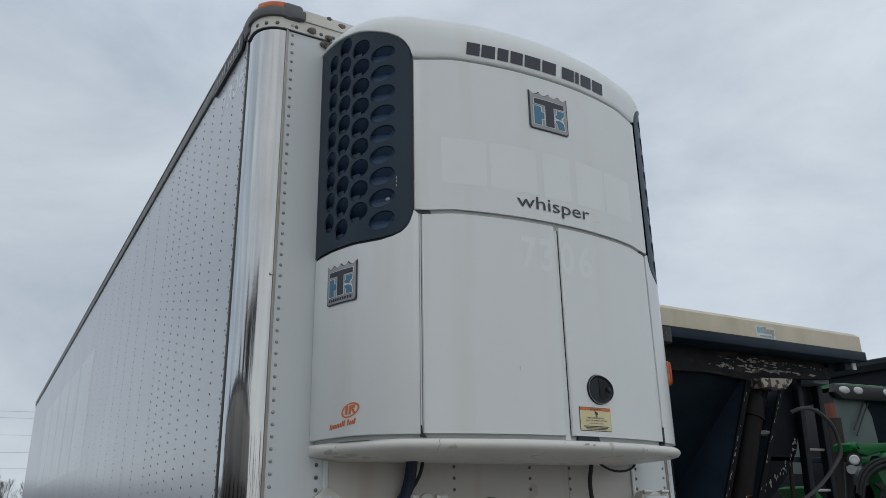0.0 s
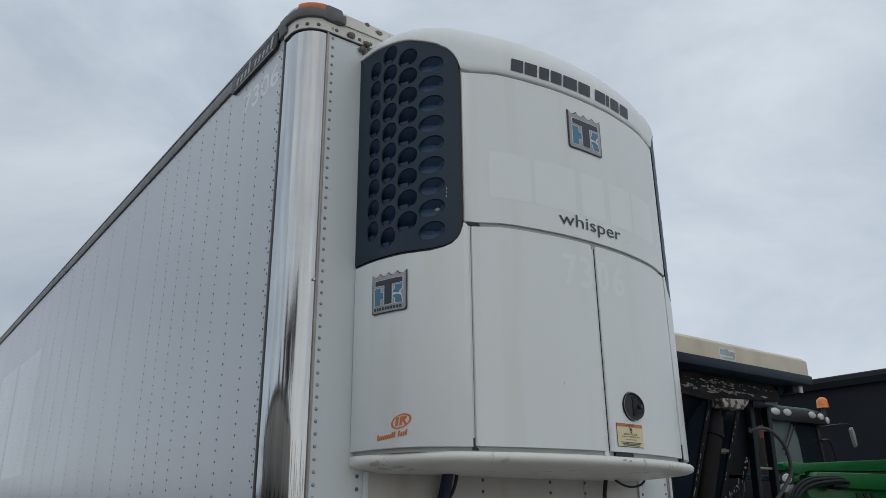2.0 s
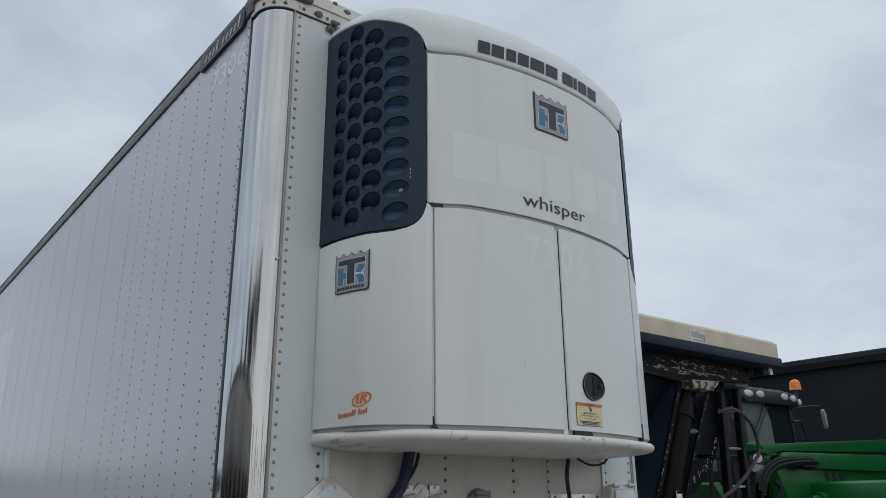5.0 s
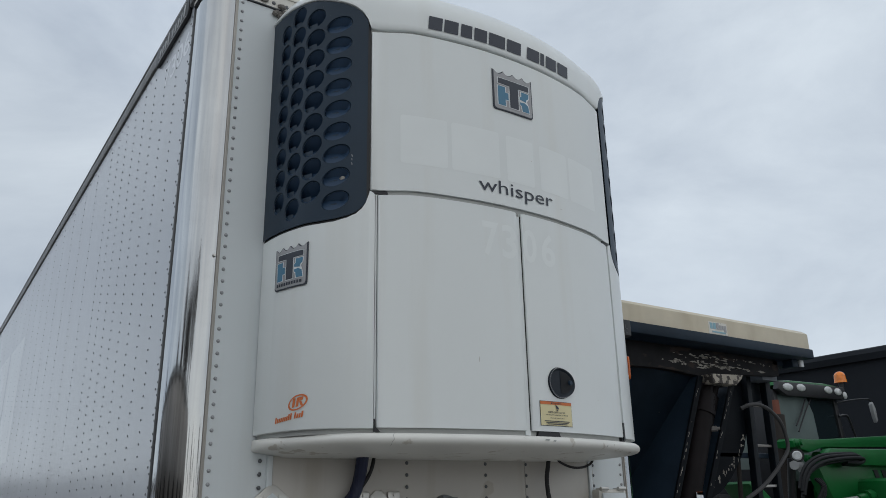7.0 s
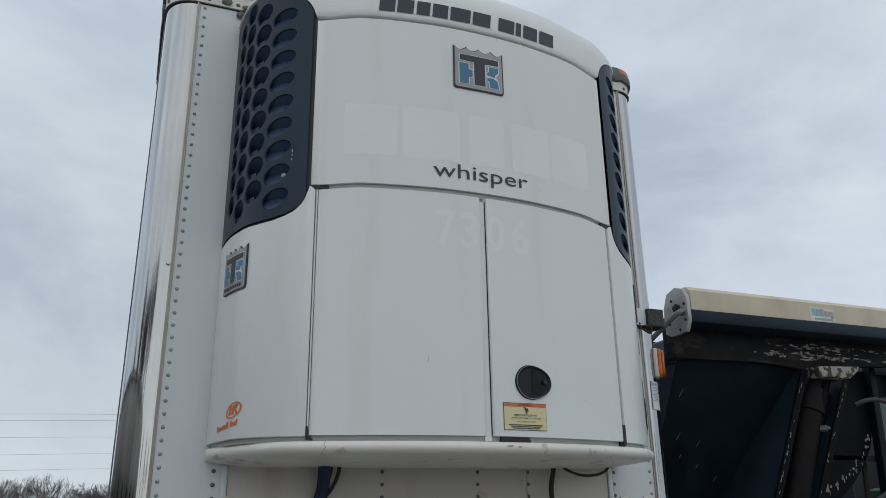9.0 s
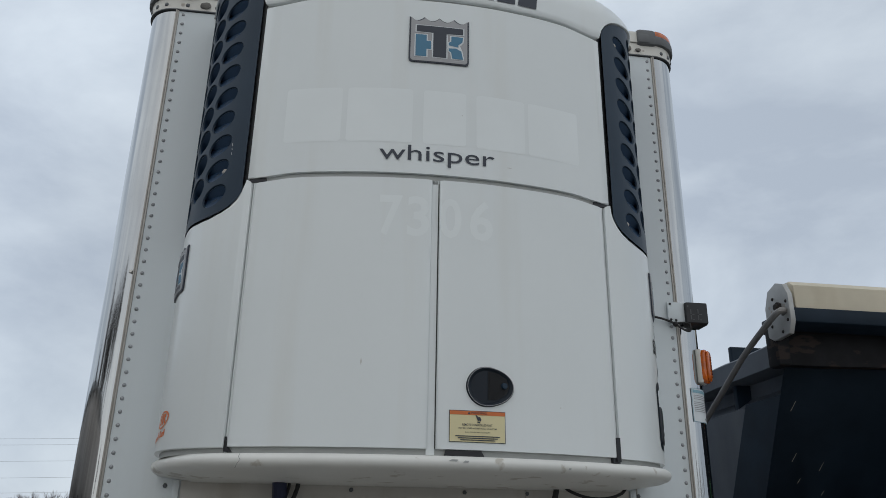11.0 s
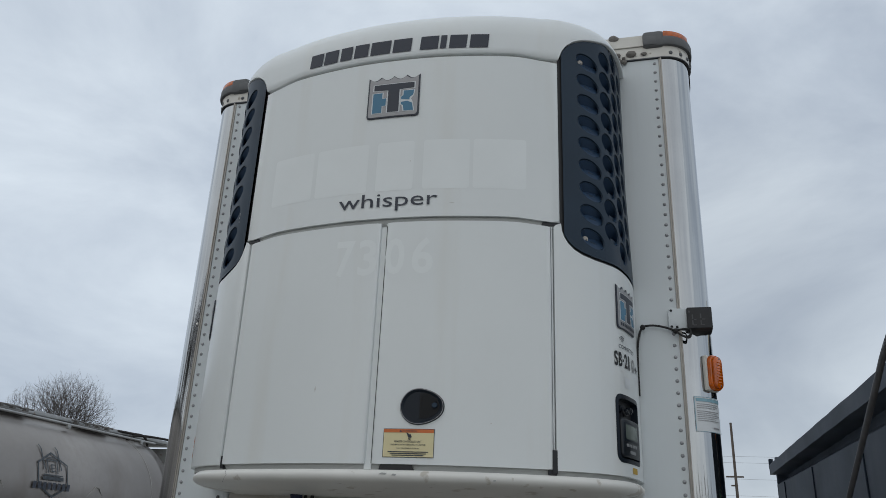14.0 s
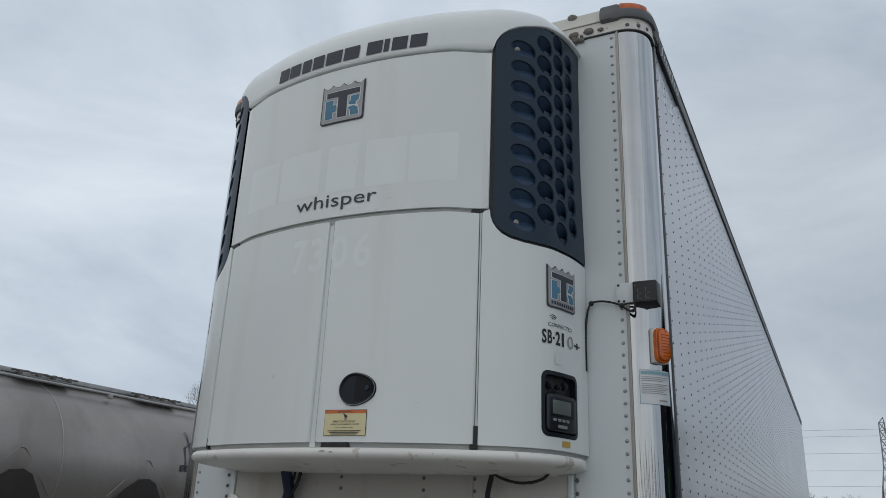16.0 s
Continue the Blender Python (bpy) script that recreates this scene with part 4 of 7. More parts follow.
bp = part("bumper", bumper(), M_BUMPER, unit, "scuffed white bumper lip with rounded nose", 60)
for s, z, w in ((0.06, 1.983, 0.016), (0.10, 1.98, 0.01), (0.45, 1.97, 0.006)):
    bm = bmesh.new()
    patch(bm, [(s - w, z - 0.003), (s + w * 0.6, z - 0.004), (s + w, z + 0.002), (s - w * 0.3, z + 0.003)])
    part("scuff", bend(bm, 0.0225), M_CORE, bp, "grey scuff")
bm = bmesh.new()
c = [(-0.605, 1.995), (-0.61, 1.985), (-0.603, 1.976), (-0.612, 1.965), (-0.618, 1.95)]
patch(bm, [(s - 0.0008, z) for s, z in c] + [(s + 0.0004, z) for s, z in c[::-1]])
part("crack", bend(bm, 0.0228), M_BLACK, bp, "hairline crack")

M_SCUFF = mat("faint_scuff", (0.58, 0.58, 0.56), 0.5)
# small scuffs and specks on the panels
for s, z, w, h in ((-0.243, 2.29, 0.003, 0.013), (0.437, 2.168, 0.003, 0.003), (0.086, 3.23, 0.003, 0.003), (0.266, 3.035, 0.012, 0.002)):
    bm = bmesh.new()
    patch(bm, [(s - w, z), (s, z - h), (s + w, z), (s, z + h)])
    for v in bm.verts:
        v.co = face(v.co.x, v.co.y, 0.001)
    part("scuff", bm, M_SCUFF, unit, "small grey scuff")

M_NAVY = mat("navy_rubber", (0.008, 0.014, 0.05), 0.5)
M_LATCH = mat("gloss_black_latch", (0.008, 0.013, 0.021), 0.35, spec=0.25)
# hoses under the unit
for name, pts, r in (("hose", [(-0.50, -0.09, 1.955), (-0.497, -0.07, 1.9), (-0.497, -0.05, 1.845), (-0.515, -0.045, 1.79), (-0.55, -0.045, 1.745), (-0.59, -0.045, 1.66), (-0.6, -0.04, 1.4)], 0.026),
                     ("cable", [(-0.465, -0.06, 1.955), (-0.466, -0.06, 1.92), (-0.476, -0.06, 1.883), (-0.487, -0.06, 1.84), (-0.5, -0.06, 1.80)], 0.006),
                     ("cable", [(-0.435, -0.06, 1.955), (-0.434, -0.06, 1.925), (-0.446, -0.06, 1.884), (-0.468, -0.06, 1.845), (-0.488, -0.06, 1.82), (-0.51, -0.05, 1.78)], 0.008),
                     ("hose", [(0.552, -0.06, 1.955), (0.545, -0.06, 1.92), (0.531, -0.06, 1.855), (0.533, -0.06, 1.79), (0.54, -0.06, 1.73), (0.55, -0.04, 1.5)], 0.011),
                     ("cable", [(0.555, -0.1, 1.955), (0.585, -0.1, 1.93), (0.627, -0.1, 1.913), (0.668, -0.1, 1.904), (0.706, -0.1, 1.902), (0.745, -0.1, 1.906), (0.776, -0.1, 1.915), (0.80, -0.1, 1.928), (0.82, -0.1, 1.955)], 0.006)):
    bm = bmesh.new()
    hose(bm, pts, r, 10)
    part(name, bm, M_NAVY if r > 0.02 else M_RUBBER, unit, "dark rubber " + name)

# latch: egg-shaped recess with handle
S_L, Z_L = 0.182, 2.222
def egg(k, dx=0.0, n=36):
    out = []
    for i in range(n):
        t = 2 * math.pi * i / n
        r = 1 - 0.13 * math.cos(t) * abs(math.sin(t)) ** 1.2
        out.append((S_L + dx + 0.086 * k * math.cos(t) * (1 if math.cos(t) > 0 else 0.92), Z_L + 0.066 * k * math.sin(t) * r))
    return out
bm = bmesh.new()
A, B, C = egg(1.0), egg(0.88), egg(0.8)
ra = [bm.verts.new((s, z, 0.001)) for s, z in A]
rb = [bm.verts.new((s, z, 0.008)) for s, z in egg(0.96)]
rc = [bm.verts.new((s, z, 0.007)) for s, z in B]
rd = [bm.verts.new((s, z, 0.002)) for s, z in C]
for p, q in ((ra, rb), (rb, rc), (rc, rd)):
    for i in range(36):
        bm.faces.new((p[i], p[(i + 1) % 36], q[(i + 1) % 36], q[i]))
bm.faces.new(rd)
bmesh.ops.recalc_face_normals(bm, faces=bm.faces)
latch = part("latch", bend(bm), M_LATCH, dr, "black egg-shaped latch")
bm = bmesh.new()
ea, eb = egg(0.955), egg(0.935)
va, vb = [bm.verts.new((s, z, 0.0)) for s, z in ea], [bm.verts.new((s, z, 0.0)) for s, z in eb]
for i in range(36):
    bm.faces.new((va[i], va[(i + 1) % 36], vb[(i + 1) % 36], vb[i]))
part("printed_ring", bend(bm, 0.0088), M_SILVER, latch, "thin pale printed ring")
bm = bmesh.new()
hp = [(S_L - 0.005, Z_L - 0.043), (S_L + 0.03, Z_L - 0.04), (S_L + 0.06, Z_L - 0.02), (S_L + 0.068, Z_L), (S_L + 0.06, Z_L + 0.028), (S_L + 0.03, Z_L + 0.045), (S_L - 0.005, Z_L + 0.05)]
patch(bm, hp)
bmesh.ops.solidify(bm, geom=bm.faces[:], thickness=0.005)
part("latch_handle", bend(bm, 0.004), M_BLACK, latch)

bm = bmesh.new()
rod(bm, face(S_L + 0.05, Z_L + 0.004, 0.006), face(S_L + 0.05, Z_L + 0.004, 0.014), 0.011, 0.009, seg=16)
part("latch_lock", bm, M_GRILLE, latch, "round key lock")

# warning label: yellow sheet, red header
lab = thing("warning_label", (0.14, -0.59, 2.04), "yellow warning label with a red header on the white door", "label")
L0, L1, Z0, Z1 = s_of(0.048), s_of(0.235), 2.041, 2.142
bm = bmesh.new()
patch(bm, oblong(L0, L1, Z0, Z1))
part("border", bend(bm, 0.002), M_INK, lab)
bm = bmesh.new()
patch(bm, oblong(L0 + 0.002, L1 - 0.002, Z0 + 0.002, Z1 - 0.002))
part("sheet", bend(bm, 0.003), M_YELLOW, lab)
bm = bmesh.new()
patch(bm, oblong(L0 + 0.002, L1 - 0.002, Z1 - 0.014, Z1 - 0.002))
part("header", bend(bm, 0.004), M_ORANGE, lab, "red header band")
bm = bmesh.new()
lettered(bm, "WARNING", L0 + 0.07, L1 - 0.065, Z1 - 0.011, Z1 - 0.004)
lettered(bm, "REMOTE CONTROLLED UNIT", L0 + 0.043, L1 - 0.045, Z0 + 0.052, Z0 + 0.059, 0.01)
lettered(bm, "UNIT MAY START AUTOMATICALLY AT ANY TIME", L0 + 0.03, L1 - 0.03, Z0 + 0.042, Z0 + 0.047, 0.01)
lettered(bm, "CAN CAUSE SERIOUS INJURY", L0 + 0.052, L1 - 0.052, Z0 + 0.029, Z0 + 0.034, 0.01)
for k in range(3):
    patch(bm, oblong(L0 + 0.02 + 0.008 * k, L1 - 0.02 - 0.008 * k, Z0 + 0.018 - 0.006 * k, Z0 + 0.021 - 0.006 * k))
for pts in ([(0.0, 0.0), (0.006, 0.002), (0.004, 0.012), (-0.004, 0.018), (-0.009, 0.02)], [(0.008, -0.002), (0.012, 0.004), (0.007, 0.014), (0.003, 0.012)], [(-0.003, -0.004), (0.006, -0.007), (0.008, -0.003), (0.0, -0.001)]):
    patch(bm, [(L0 + 0.094 + a, Z0 + 0.068 + b) for a, b in pts])
patch(bm, [(L0 + 0.06, Z1 - 0.0115), (L0 + 0.069, Z1 - 0.0115), (L0 + 0.0645, Z1 - 0.004)])
part("print", bend(bm, 0.005), M_INK, lab, "dark printed lines")

# badges: silver shields with dark and blue shapes
def badge(c, z0, w, h, wide_foot):
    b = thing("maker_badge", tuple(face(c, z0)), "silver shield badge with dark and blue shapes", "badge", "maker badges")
    s0, s1 = c - w / 2, c + w / 2
    top = []
    n = 4
    for k in range(n + 1):
        sa = s1 - w * k / n
        if k:
            for q in range(1, 6):
                t = math.pi * q / 6
                top.append((s1 - w * (k - 1) / n - w / n * q / 6, z0 + h - 0.13 * h / 1.6 * math.sin(t)))
        top.append((sa, z0 + h))
    r = 0.012
    foot = [(s0, z0 + r), (s0 + r * 0.3, z0 + r * 0.3), (s0 + r, z0), (s1 - r, z0), (s1 - r * 0.3, z0 + r * 0.3), (s1, z0 + r)]
    part("rim", slab(foot + top, 0.001, 0.006, 0.0), M_INK, b, "dark rim")
    inner = [(c + (s - c) * 0.945, z0 + h * 0.025 + (z - z0) * 0.955) for s, z in foot + top]
    part("plate", slab(inner, 0.001, 0.0075, 0.0), M_SILVER, b)
    f0 = z0 + h * (0.2 if wide_foot else 0.12)
    hh = h * (0.62 if wide_foot else 0.68)
    def sub(pts):
        return [(s0 + w * u, f0 + hh * v) for u, v in pts]
    bm = bmesh.new()
    patch(bm, sub([(0.10, 1.02), (0.10, 0.78), (0.38, 0.76), (0.38, -0.02), (0.64, -0.02), (0.64, 0.76), (0.92, 0.78), (0.92, 1.02)]))
    patch(bm, sub([(0.09, 0.72), (0.09, -0.02), (0.31, -0.02), (0.31, 0.22), (0.375, 0.22), (0.375, 0.52), (0.31, 0.52), (0.31, 0.72)]))
    patch(bm, sub([(0.68, 0.74), (0.92, 0.74), (0.905, 0.54), (0.85, 0.42), (0.89, 0.27), (0.92, -0.02), (0.70, -0.02), (0.68, 0.18), (0.645, 0.23), (0.645, 0.52), (0.68, 0.56)]))
    part("pale_outline", bend(bm, 0.0082), M_LABEL, b, "thin pale outline")
    bm = bmesh.new()
    patch(bm, sub([(0.12, 1.0), (0.12, 0.80), (0.40, 0.78), (0.40, 0.0), (0.62, 0.0), (0.62, 0.78), (0.90, 0.80), (0.90, 1.0)]))
    if wide_foot:
        for q in range(10):
            patch(bm, oblong(s0 + w * (0.1 + 0.08 * q), s0 + w * (0.155 + 0.08 * q), z0 + h * 0.075, z0 + h * 0.145))
    part("dark_shape", bend(bm, 0.009), M_INK, b)
    bm = bmesh.new()
    patch(bm, sub([(0.11, 0.70), (0.11, 0.0), (0.29, 0.0), (0.29, 0.24), (0.365, 0.24), (0.365, 0.5), (0.29, 0.5), (0.29, 0.70)]))
    part("blue_shape", bend(bm, 0.009), M_BLUE, b)
    bm = bmesh.new()
    patch(bm, sub([(0.70, 0.72), (0.90, 0.72), (0.885, 0.55), (0.82, 0.46), (0.82, 0.38), (0.66, 0.42), (0.655, 0.5), (0.70, 0.55)]))
    part("blue_shape", bend(bm, 0.009), M_BLUE, b)
    bm = bmesh.new()
    patch(bm, sub([(0.66, 0.32), (0.78, 0.34), (0.87, 0.26), (0.90, 0.0), (0.72, 0.0), (0.70, 0.2), (0.66, 0.24)]))
    part("blue_shape", bend(bm, 0.009), M_BLUE, b)


badge((s_of(-0.122) + s_of(0.108)) / 2, 3.445, 0.232, 0.205, False)
sb = (s_of(0.88) + s_of(0.939)) / 2
badge(sb, 2.572, s_of(0.939) - s_of(0.88), 0.178, True)
badge(-sb, 2.572, s_of(0.939) - s_of(0.88), 0.178, True)

# maker's lettering as plain dark blocks on the hood
wm = thing("maker_lettering", (0, -0.59, 3.78), "row of dark block shapes along the hood", "lettering")
W = [(0.0, 0.075), (0.085, 0.165), (0.18, 0.245), (0.258, 0.335), (0.348, 0.452), (0.465, 0.56), (0.605, 0.695), (0.705, 0.735), (0.75, 0.835), (0.85, 0.94)]
S0, S1, ZT, ZB = s_of(-0.44), s_of(0.394), 3.843, 3.775
for a, b in W:
    bm = bmesh.new()
    k = (S1 - S0) / 0.94
    patch(bm, [(S0 + a * k, ZB), (S0 + b * k, ZB), (S0 + b * k + 0.006, ZT), (S0 + a * k + 0.006, ZT)])
    part("block", bend(bm, 0.003), M_INK, wm)
wh = thing("model_lettering", (0, -0.59, 3.02), "thin dark lower-case word across the upper panel", "lettering")
bm = bmesh.new()
lettered(bm, "whisper", s_of(-0.216), s_of(0.207), 3.008, 3.09, 0.0)
part("lettering_line", bend(bm, 0.003), M_INK, wh)

# ghosts of removed lettering on panel and doors
gh = thing("removed_lettering", (0, -0.59, 3.07), "pale ghosts of removed block lettering", "lettering")
for a, b in ((-0.565, -0.36), (-0.34, -0.10), (-0.06, 0.10), (0.14, 0.33), (0.345, 0.555)):
    bm = bmesh.new()
    patch(bm, oblong(s_of(a), s_of(b), 3.10, 3.325, 0.012))
    part("ghost_block", bend(bm, 0.0005), M_GHOST, gh)
M_GHOST_N = mat("faint_cleaner_paint", (0.785, 0.82, 0.822), 0.32, var=0.02, scale=5)
gn = thing("removed_number", (0, -0.59, 2.73), "pale ghost of removed fleet numerals", "lettering")
for ch, a, b in (("7", -0.205, -0.125), ("3", -0.108, -0.03), ("0", 0.006, 0.085), ("6", 0.115, 0.2)):
    bm = bmesh.new()
    lettered(bm, ch, s_of(a), s_of(b), 2.735, 2.888, 0.02)
    part("numeral", bend(bm, 0.0005), M_GHOST_N, gn)

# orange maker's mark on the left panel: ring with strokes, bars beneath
om = thing("orange_mark", (-0.9, -0.28, 2.06), "orange oval mark over a row of orange bars", "decal")
c0, zc = -s_of(0.893), 2.12
bm = bmesh.new()
def ring2(bm, cx, cz, a, b, k, n=28):
    o = [bm.verts.new((cx + a * math.cos(2 * math.pi * i / n), cz + b * math.sin(2 * math.pi * i / n), 0)) for i in range(n)]
    q = [bm.verts.new((cx + a * k * math.cos(2 * math.pi * i / n), cz + b * k * math.sin(2 * math.pi * i / n), 0)) for i in range(n)]
    for i in range(n):
        bm.faces.new((o[i], o[(i + 1) % n], q[(i + 1) % n], q[i]))
ring2(bm, c0, zc - 0.003, 0.046, 0.028, 0.82)
for v in bm.verts:
    v.co.y += 0.22 * (v.co.x - c0)
part("ring", bend(bm, 0.002), M_ORANGE, om)
bm = bmesh.new()
patch(bm, [(c0 - 0.026, zc - 0.022), (c0 - 0.013, zc - 0.02), (c0 - 0.008, zc + 0.014), (c0 - 0.021, zc + 0.012)])
patch(bm, [(c0 - 0.007, zc - 0.02), (c0 + 0.005, zc - 0.018), (c0 + 0.01, zc + 0.016), (c0 - 0.002, zc + 0.014)])
patch(bm, [(c0 + 0.008, zc + 0.002), (c0 + 0.024, zc + 0.005), (c0 + 0.028, zc + 0.018), (c0 + 0.01, zc + 0.016)])
patch(bm, [(c0 + 0.008, zc + 0.002), (c0 + 0.018, zc + 0.002), (c0 + 0.028, zc - 0.015), (c0 + 0.017, zc - 0.017)])
part("strokes", bend(bm, 0.002), M_ORANGE, om)
bm = bmesh.new()
b0, b1 = -s_of(0.931), -s_of(0.878)
for k in range(14):
    if k != 9:
        s = b0 + (b1 - b0) * k / 14
        z, w, tall = 2.046 + 0.0012 * k, (b1 - b0) / 14 * 0.74, 0.023 if k in (0, 7, 8, 10, 13) else 0.016
        patch(bm, [(s, z), (s + w, z), (s + w + 0.004, z + tall), (s + 0.004, z + tall)])
part("bars", bend(bm, 0.002), M_ORANGE, om)

# model number and controller on the right side panel
mn = thing("model_number", (0.91, -0.24, 2.41), "black model number with a small arc sign", "lettering")
for ch, a, b, z0, z1 in (("S", 0.866, 0.8795, 2.42, 2.478), ("B", 0.882, 0.894, 2.421, 2.477), ("-", 0.8955, 0.9, 2.442, 2.452), ("2", 0.902, 0.912, 2.421, 2.477), ("1", 0.9152, 0.9195, 2.421, 2.477), ("+", 0.938, 0.9455, 2.43, 2.456)):
    bm = bmesh.new()
    lettered(bm, ch, s_of(a), s_of(b), z0, z1, 0.03)
    part("character", bend(bm, 0.002), M_BLACK, mn)
bm = bmesh.new()
bm = bmesh.new()
lettered(bm, "0", s_of(0.9265), s_of(0.937), 2.421, 2.475, 0.01)
part("worn_character", bend(bm, 0.002), M_SILVER, mn, "worn grey numeral")
bm = bmesh.new()
lettered(bm, "CONNECTED", s_of(0.884), s_of(0.935), 2.493, 2.509)
for k in (0, 1, 2):
    r = 0.008 + 0.008 * k
    arc = [(s_of(0.897) + r * math.cos(radians(t)), 2.516 + r * math.sin(radians(t))) for t in range(40, 141, 20)]
    patch(bm, arc + [(s_of(0.897) + (r + 0.003) * math.cos(radians(t)), 2.516 + (r + 0.003) * math.sin(radians(t))) for t in range(140, 39, -20)])
part("small_characters", bend(bm, 0.002), M_INK, mn)
bm = bmesh.new()
patch(bm, oblong(s_of(0.9), s_of(0.918), 2.345, 2.385))
part("clear_sticker", bend(bm, 0.002), M_LABEL, mn, "pale paper square")

ctl = thing("controller_panel", (0.91, -0.22, 2.07), "black recessed controller with a small screen", "controller")
C0, C1 = CTL_S0, CTL_S1
part("recess", slab(oblong(C0 + 0.006, C1 - 0.006, 2.072, 2.306, 0.0), -0.034, -0.024, 0.0), M_BLACK, ctl, "dark back of the recess")
bm = bmesh.new()
rim_o, rim_i = oblong(C0 - 0.003, C1 + 0.003, 2.063, 2.315, 0.03), oblong(C0 + 0.013, C1 - 0.013, 2.079, 2.299, 0.02)
for k in range(len(rim_o)):
    k2 = (k + 1) % len(rim_o)
    q = [bm.verts.new((*v, d)) for v, d in ((rim_o[k], 0.001), (rim_o[k2], 0.001), (rim_i[k2], 0.0022), (rim_i[k], 0.0022))]
    bm.faces.new(q)
    bm.faces.new([bm.verts.new((*v, d)) for v, d in ((rim_i[k], 0.0022), (rim_i[k2], 0.0022), (rim_i[k2], -0.025), (rim_i[k], -0.025))])
bmesh.ops.remove_doubles(bm, verts=bm.verts, dist=0.0002)
part("frame", bend(bm), M_LATCH, ctl, "glossy black recess frame")
kp = part("keypad", slab(oblong(C0 + 0.02, C1 - 0.016, 2.084, 2.226, 0.016), -0.027, 0.006, 0.008), M_KEYPAD, ctl, "dark slate keypad block")
part("screen_bezel", slab(oblong(C0 + 0.034, C1 - 0.036, 2.14, 2.212, 0.008), 0.0, 0.007, 0.001), M_LATCH, kp)
part("screen", slab(oblong(C0 + 0.046, C1 - 0.062, 2.15, 2.203, 0.004), 0.0, 0.0078, 0.0005), M_SCREEN, kp, "unlit grey-green screen")
for k in range(4):
    part("button", slab(oblong(C0 + 0.048 + 0.027 * k, C0 + 0.066 + 0.027 * k, 2.122, 2.133, 0.003), 0.0, 0.0082, 0.001), M_GREY, kp)
part("name_strip", slab(oblong(C0 + 0.075, C0 + 0.135, 2.098, 2.11, 0.005), 0.0, 0.0068, 0.0), M_GREY, kp, "small oval name plate")
for k, (ds, z) in enumerate(((0.05, 2.262), (0.105, 2.255), (0.15, 2.268))):
    bm = bmesh.new()
    rod(bm, face(C0 + ds, z, -0.028), face(C0 + ds, z, -0.008), 0.016, 0.013, seg=16)
    rod(bm, face(C0 + ds, z, -0.01), face(C0 + ds, z, -0.003), 0.008, 0.007, seg=10)
    part("connector", bm, M_KEYPAD, ctl, "round black connector")
bm = bmesh.new()
hose(bm, [face(C0 + 0.05, 2.255, -0.008), face(C0 + 0.075, 2.238, -0.006), face(C0 + 0.1, 2.245, -0.006)], 0.004, 6)
part("jumper", bm, M_RUBBER, ctl)
tag = thing("yellow_tag", (0.92, -0.21, 2.03), "small yellow label below the controller", "label")
bm = bmesh.new()
patch(bm, oblong(s_of(0.914), s_of(0.929), 2.03, 2.052))
part("tag_sheet", bend(bm, 0.002), mat("ochre_label", (0.55, 0.36, 0.06), 0.5), tag)

# ---- yard materials ----
M_CREAM = mat("cream_tarp_housing", (0.6, 0.54, 0.42), 0.5, var=0.08, scale=4, fine=40, streak=((0.4, 0.33, 0.22), 0.5, 4, 1.5))
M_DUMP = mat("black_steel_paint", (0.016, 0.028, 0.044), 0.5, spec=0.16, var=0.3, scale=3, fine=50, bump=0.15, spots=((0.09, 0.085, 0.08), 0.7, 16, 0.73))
M_CHIP = mat("chipped_black_paint", (0.014, 0.014, 0.016), 0.6, spec=0.12, var=0.35, scale=6, fine=40, bump=0.2, spots=((0.05, 0.036, 0.03), 0.6, 9, 0.56, (0.5, 1, 1.6)))
M_BARE = mat("bare_flaked_metal", (0.27, 0.255, 0.225), 0.65, 0.0, var=0.35, scale=14, fine=60, spots=((0.06, 0.045, 0.04), 0.8, 26, 0.58))
M_SCRATCH = mat("scratched_plate_edge", (0.006, 0.008, 0.011), 0.6, spec=0.08, var=0.3, spots=((0.16, 0.155, 0.145), 0.6, 18, 0.71, (2.5, 2.5, 0.7)))
M_WORN = mat("worn_white_mount", (0.36, 0.33, 0.28), 0.7, var=0.2, scale=9, fine=40, bump=0.3, spots=((0.03, 0.025, 0.025), 0.95, 17, 0.5))
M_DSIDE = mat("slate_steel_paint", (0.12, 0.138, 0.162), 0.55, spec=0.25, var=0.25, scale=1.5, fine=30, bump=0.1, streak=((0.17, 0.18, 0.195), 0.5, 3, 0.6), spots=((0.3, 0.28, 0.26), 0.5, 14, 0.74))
M_CYL = mat("oily_brown_cylinder", (0.0105, 0.0085, 0.0095), 0.5, 0.0, spec=0.1, var=0.3, scale=5)
M_GALV = mat("galvanised_steel", (0.42, 0.42, 0.41), 0.5, 0.6, var=0.15, scale=8, fine=50, spots=((0.25, 0.18, 0.12), 0.5, 12, 0.64))
M_PIPE = mat("grey_pipe", (0.22, 0.21, 0.2), 0.5, 0.5, var=0.15, scale=6)
M_HOSE = mat("grey_hydraulic_hose", (0.05, 0.05, 0.052), 0.6, spec=0.25, var=0.2, scale=9)
M_LOADER_HOSE = mat("black_loader_hose", (0.006, 0.007, 0.009), 0.5, spec=0.2, fine=60, bump=0.1)
M_LADDER = mat("black_ladder_paint", (0.006, 0.009, 0.013), 0.5, spec=0.15, var=0.25, scale=9, spots=((0.07, 0.065, 0.06), 0.6, 20, 0.74))
M_BEACON = mat("bright_amber_dome", (0.85, 0.22, 0.008), 0.15, var=0.3, scale=12, coat=0.4)
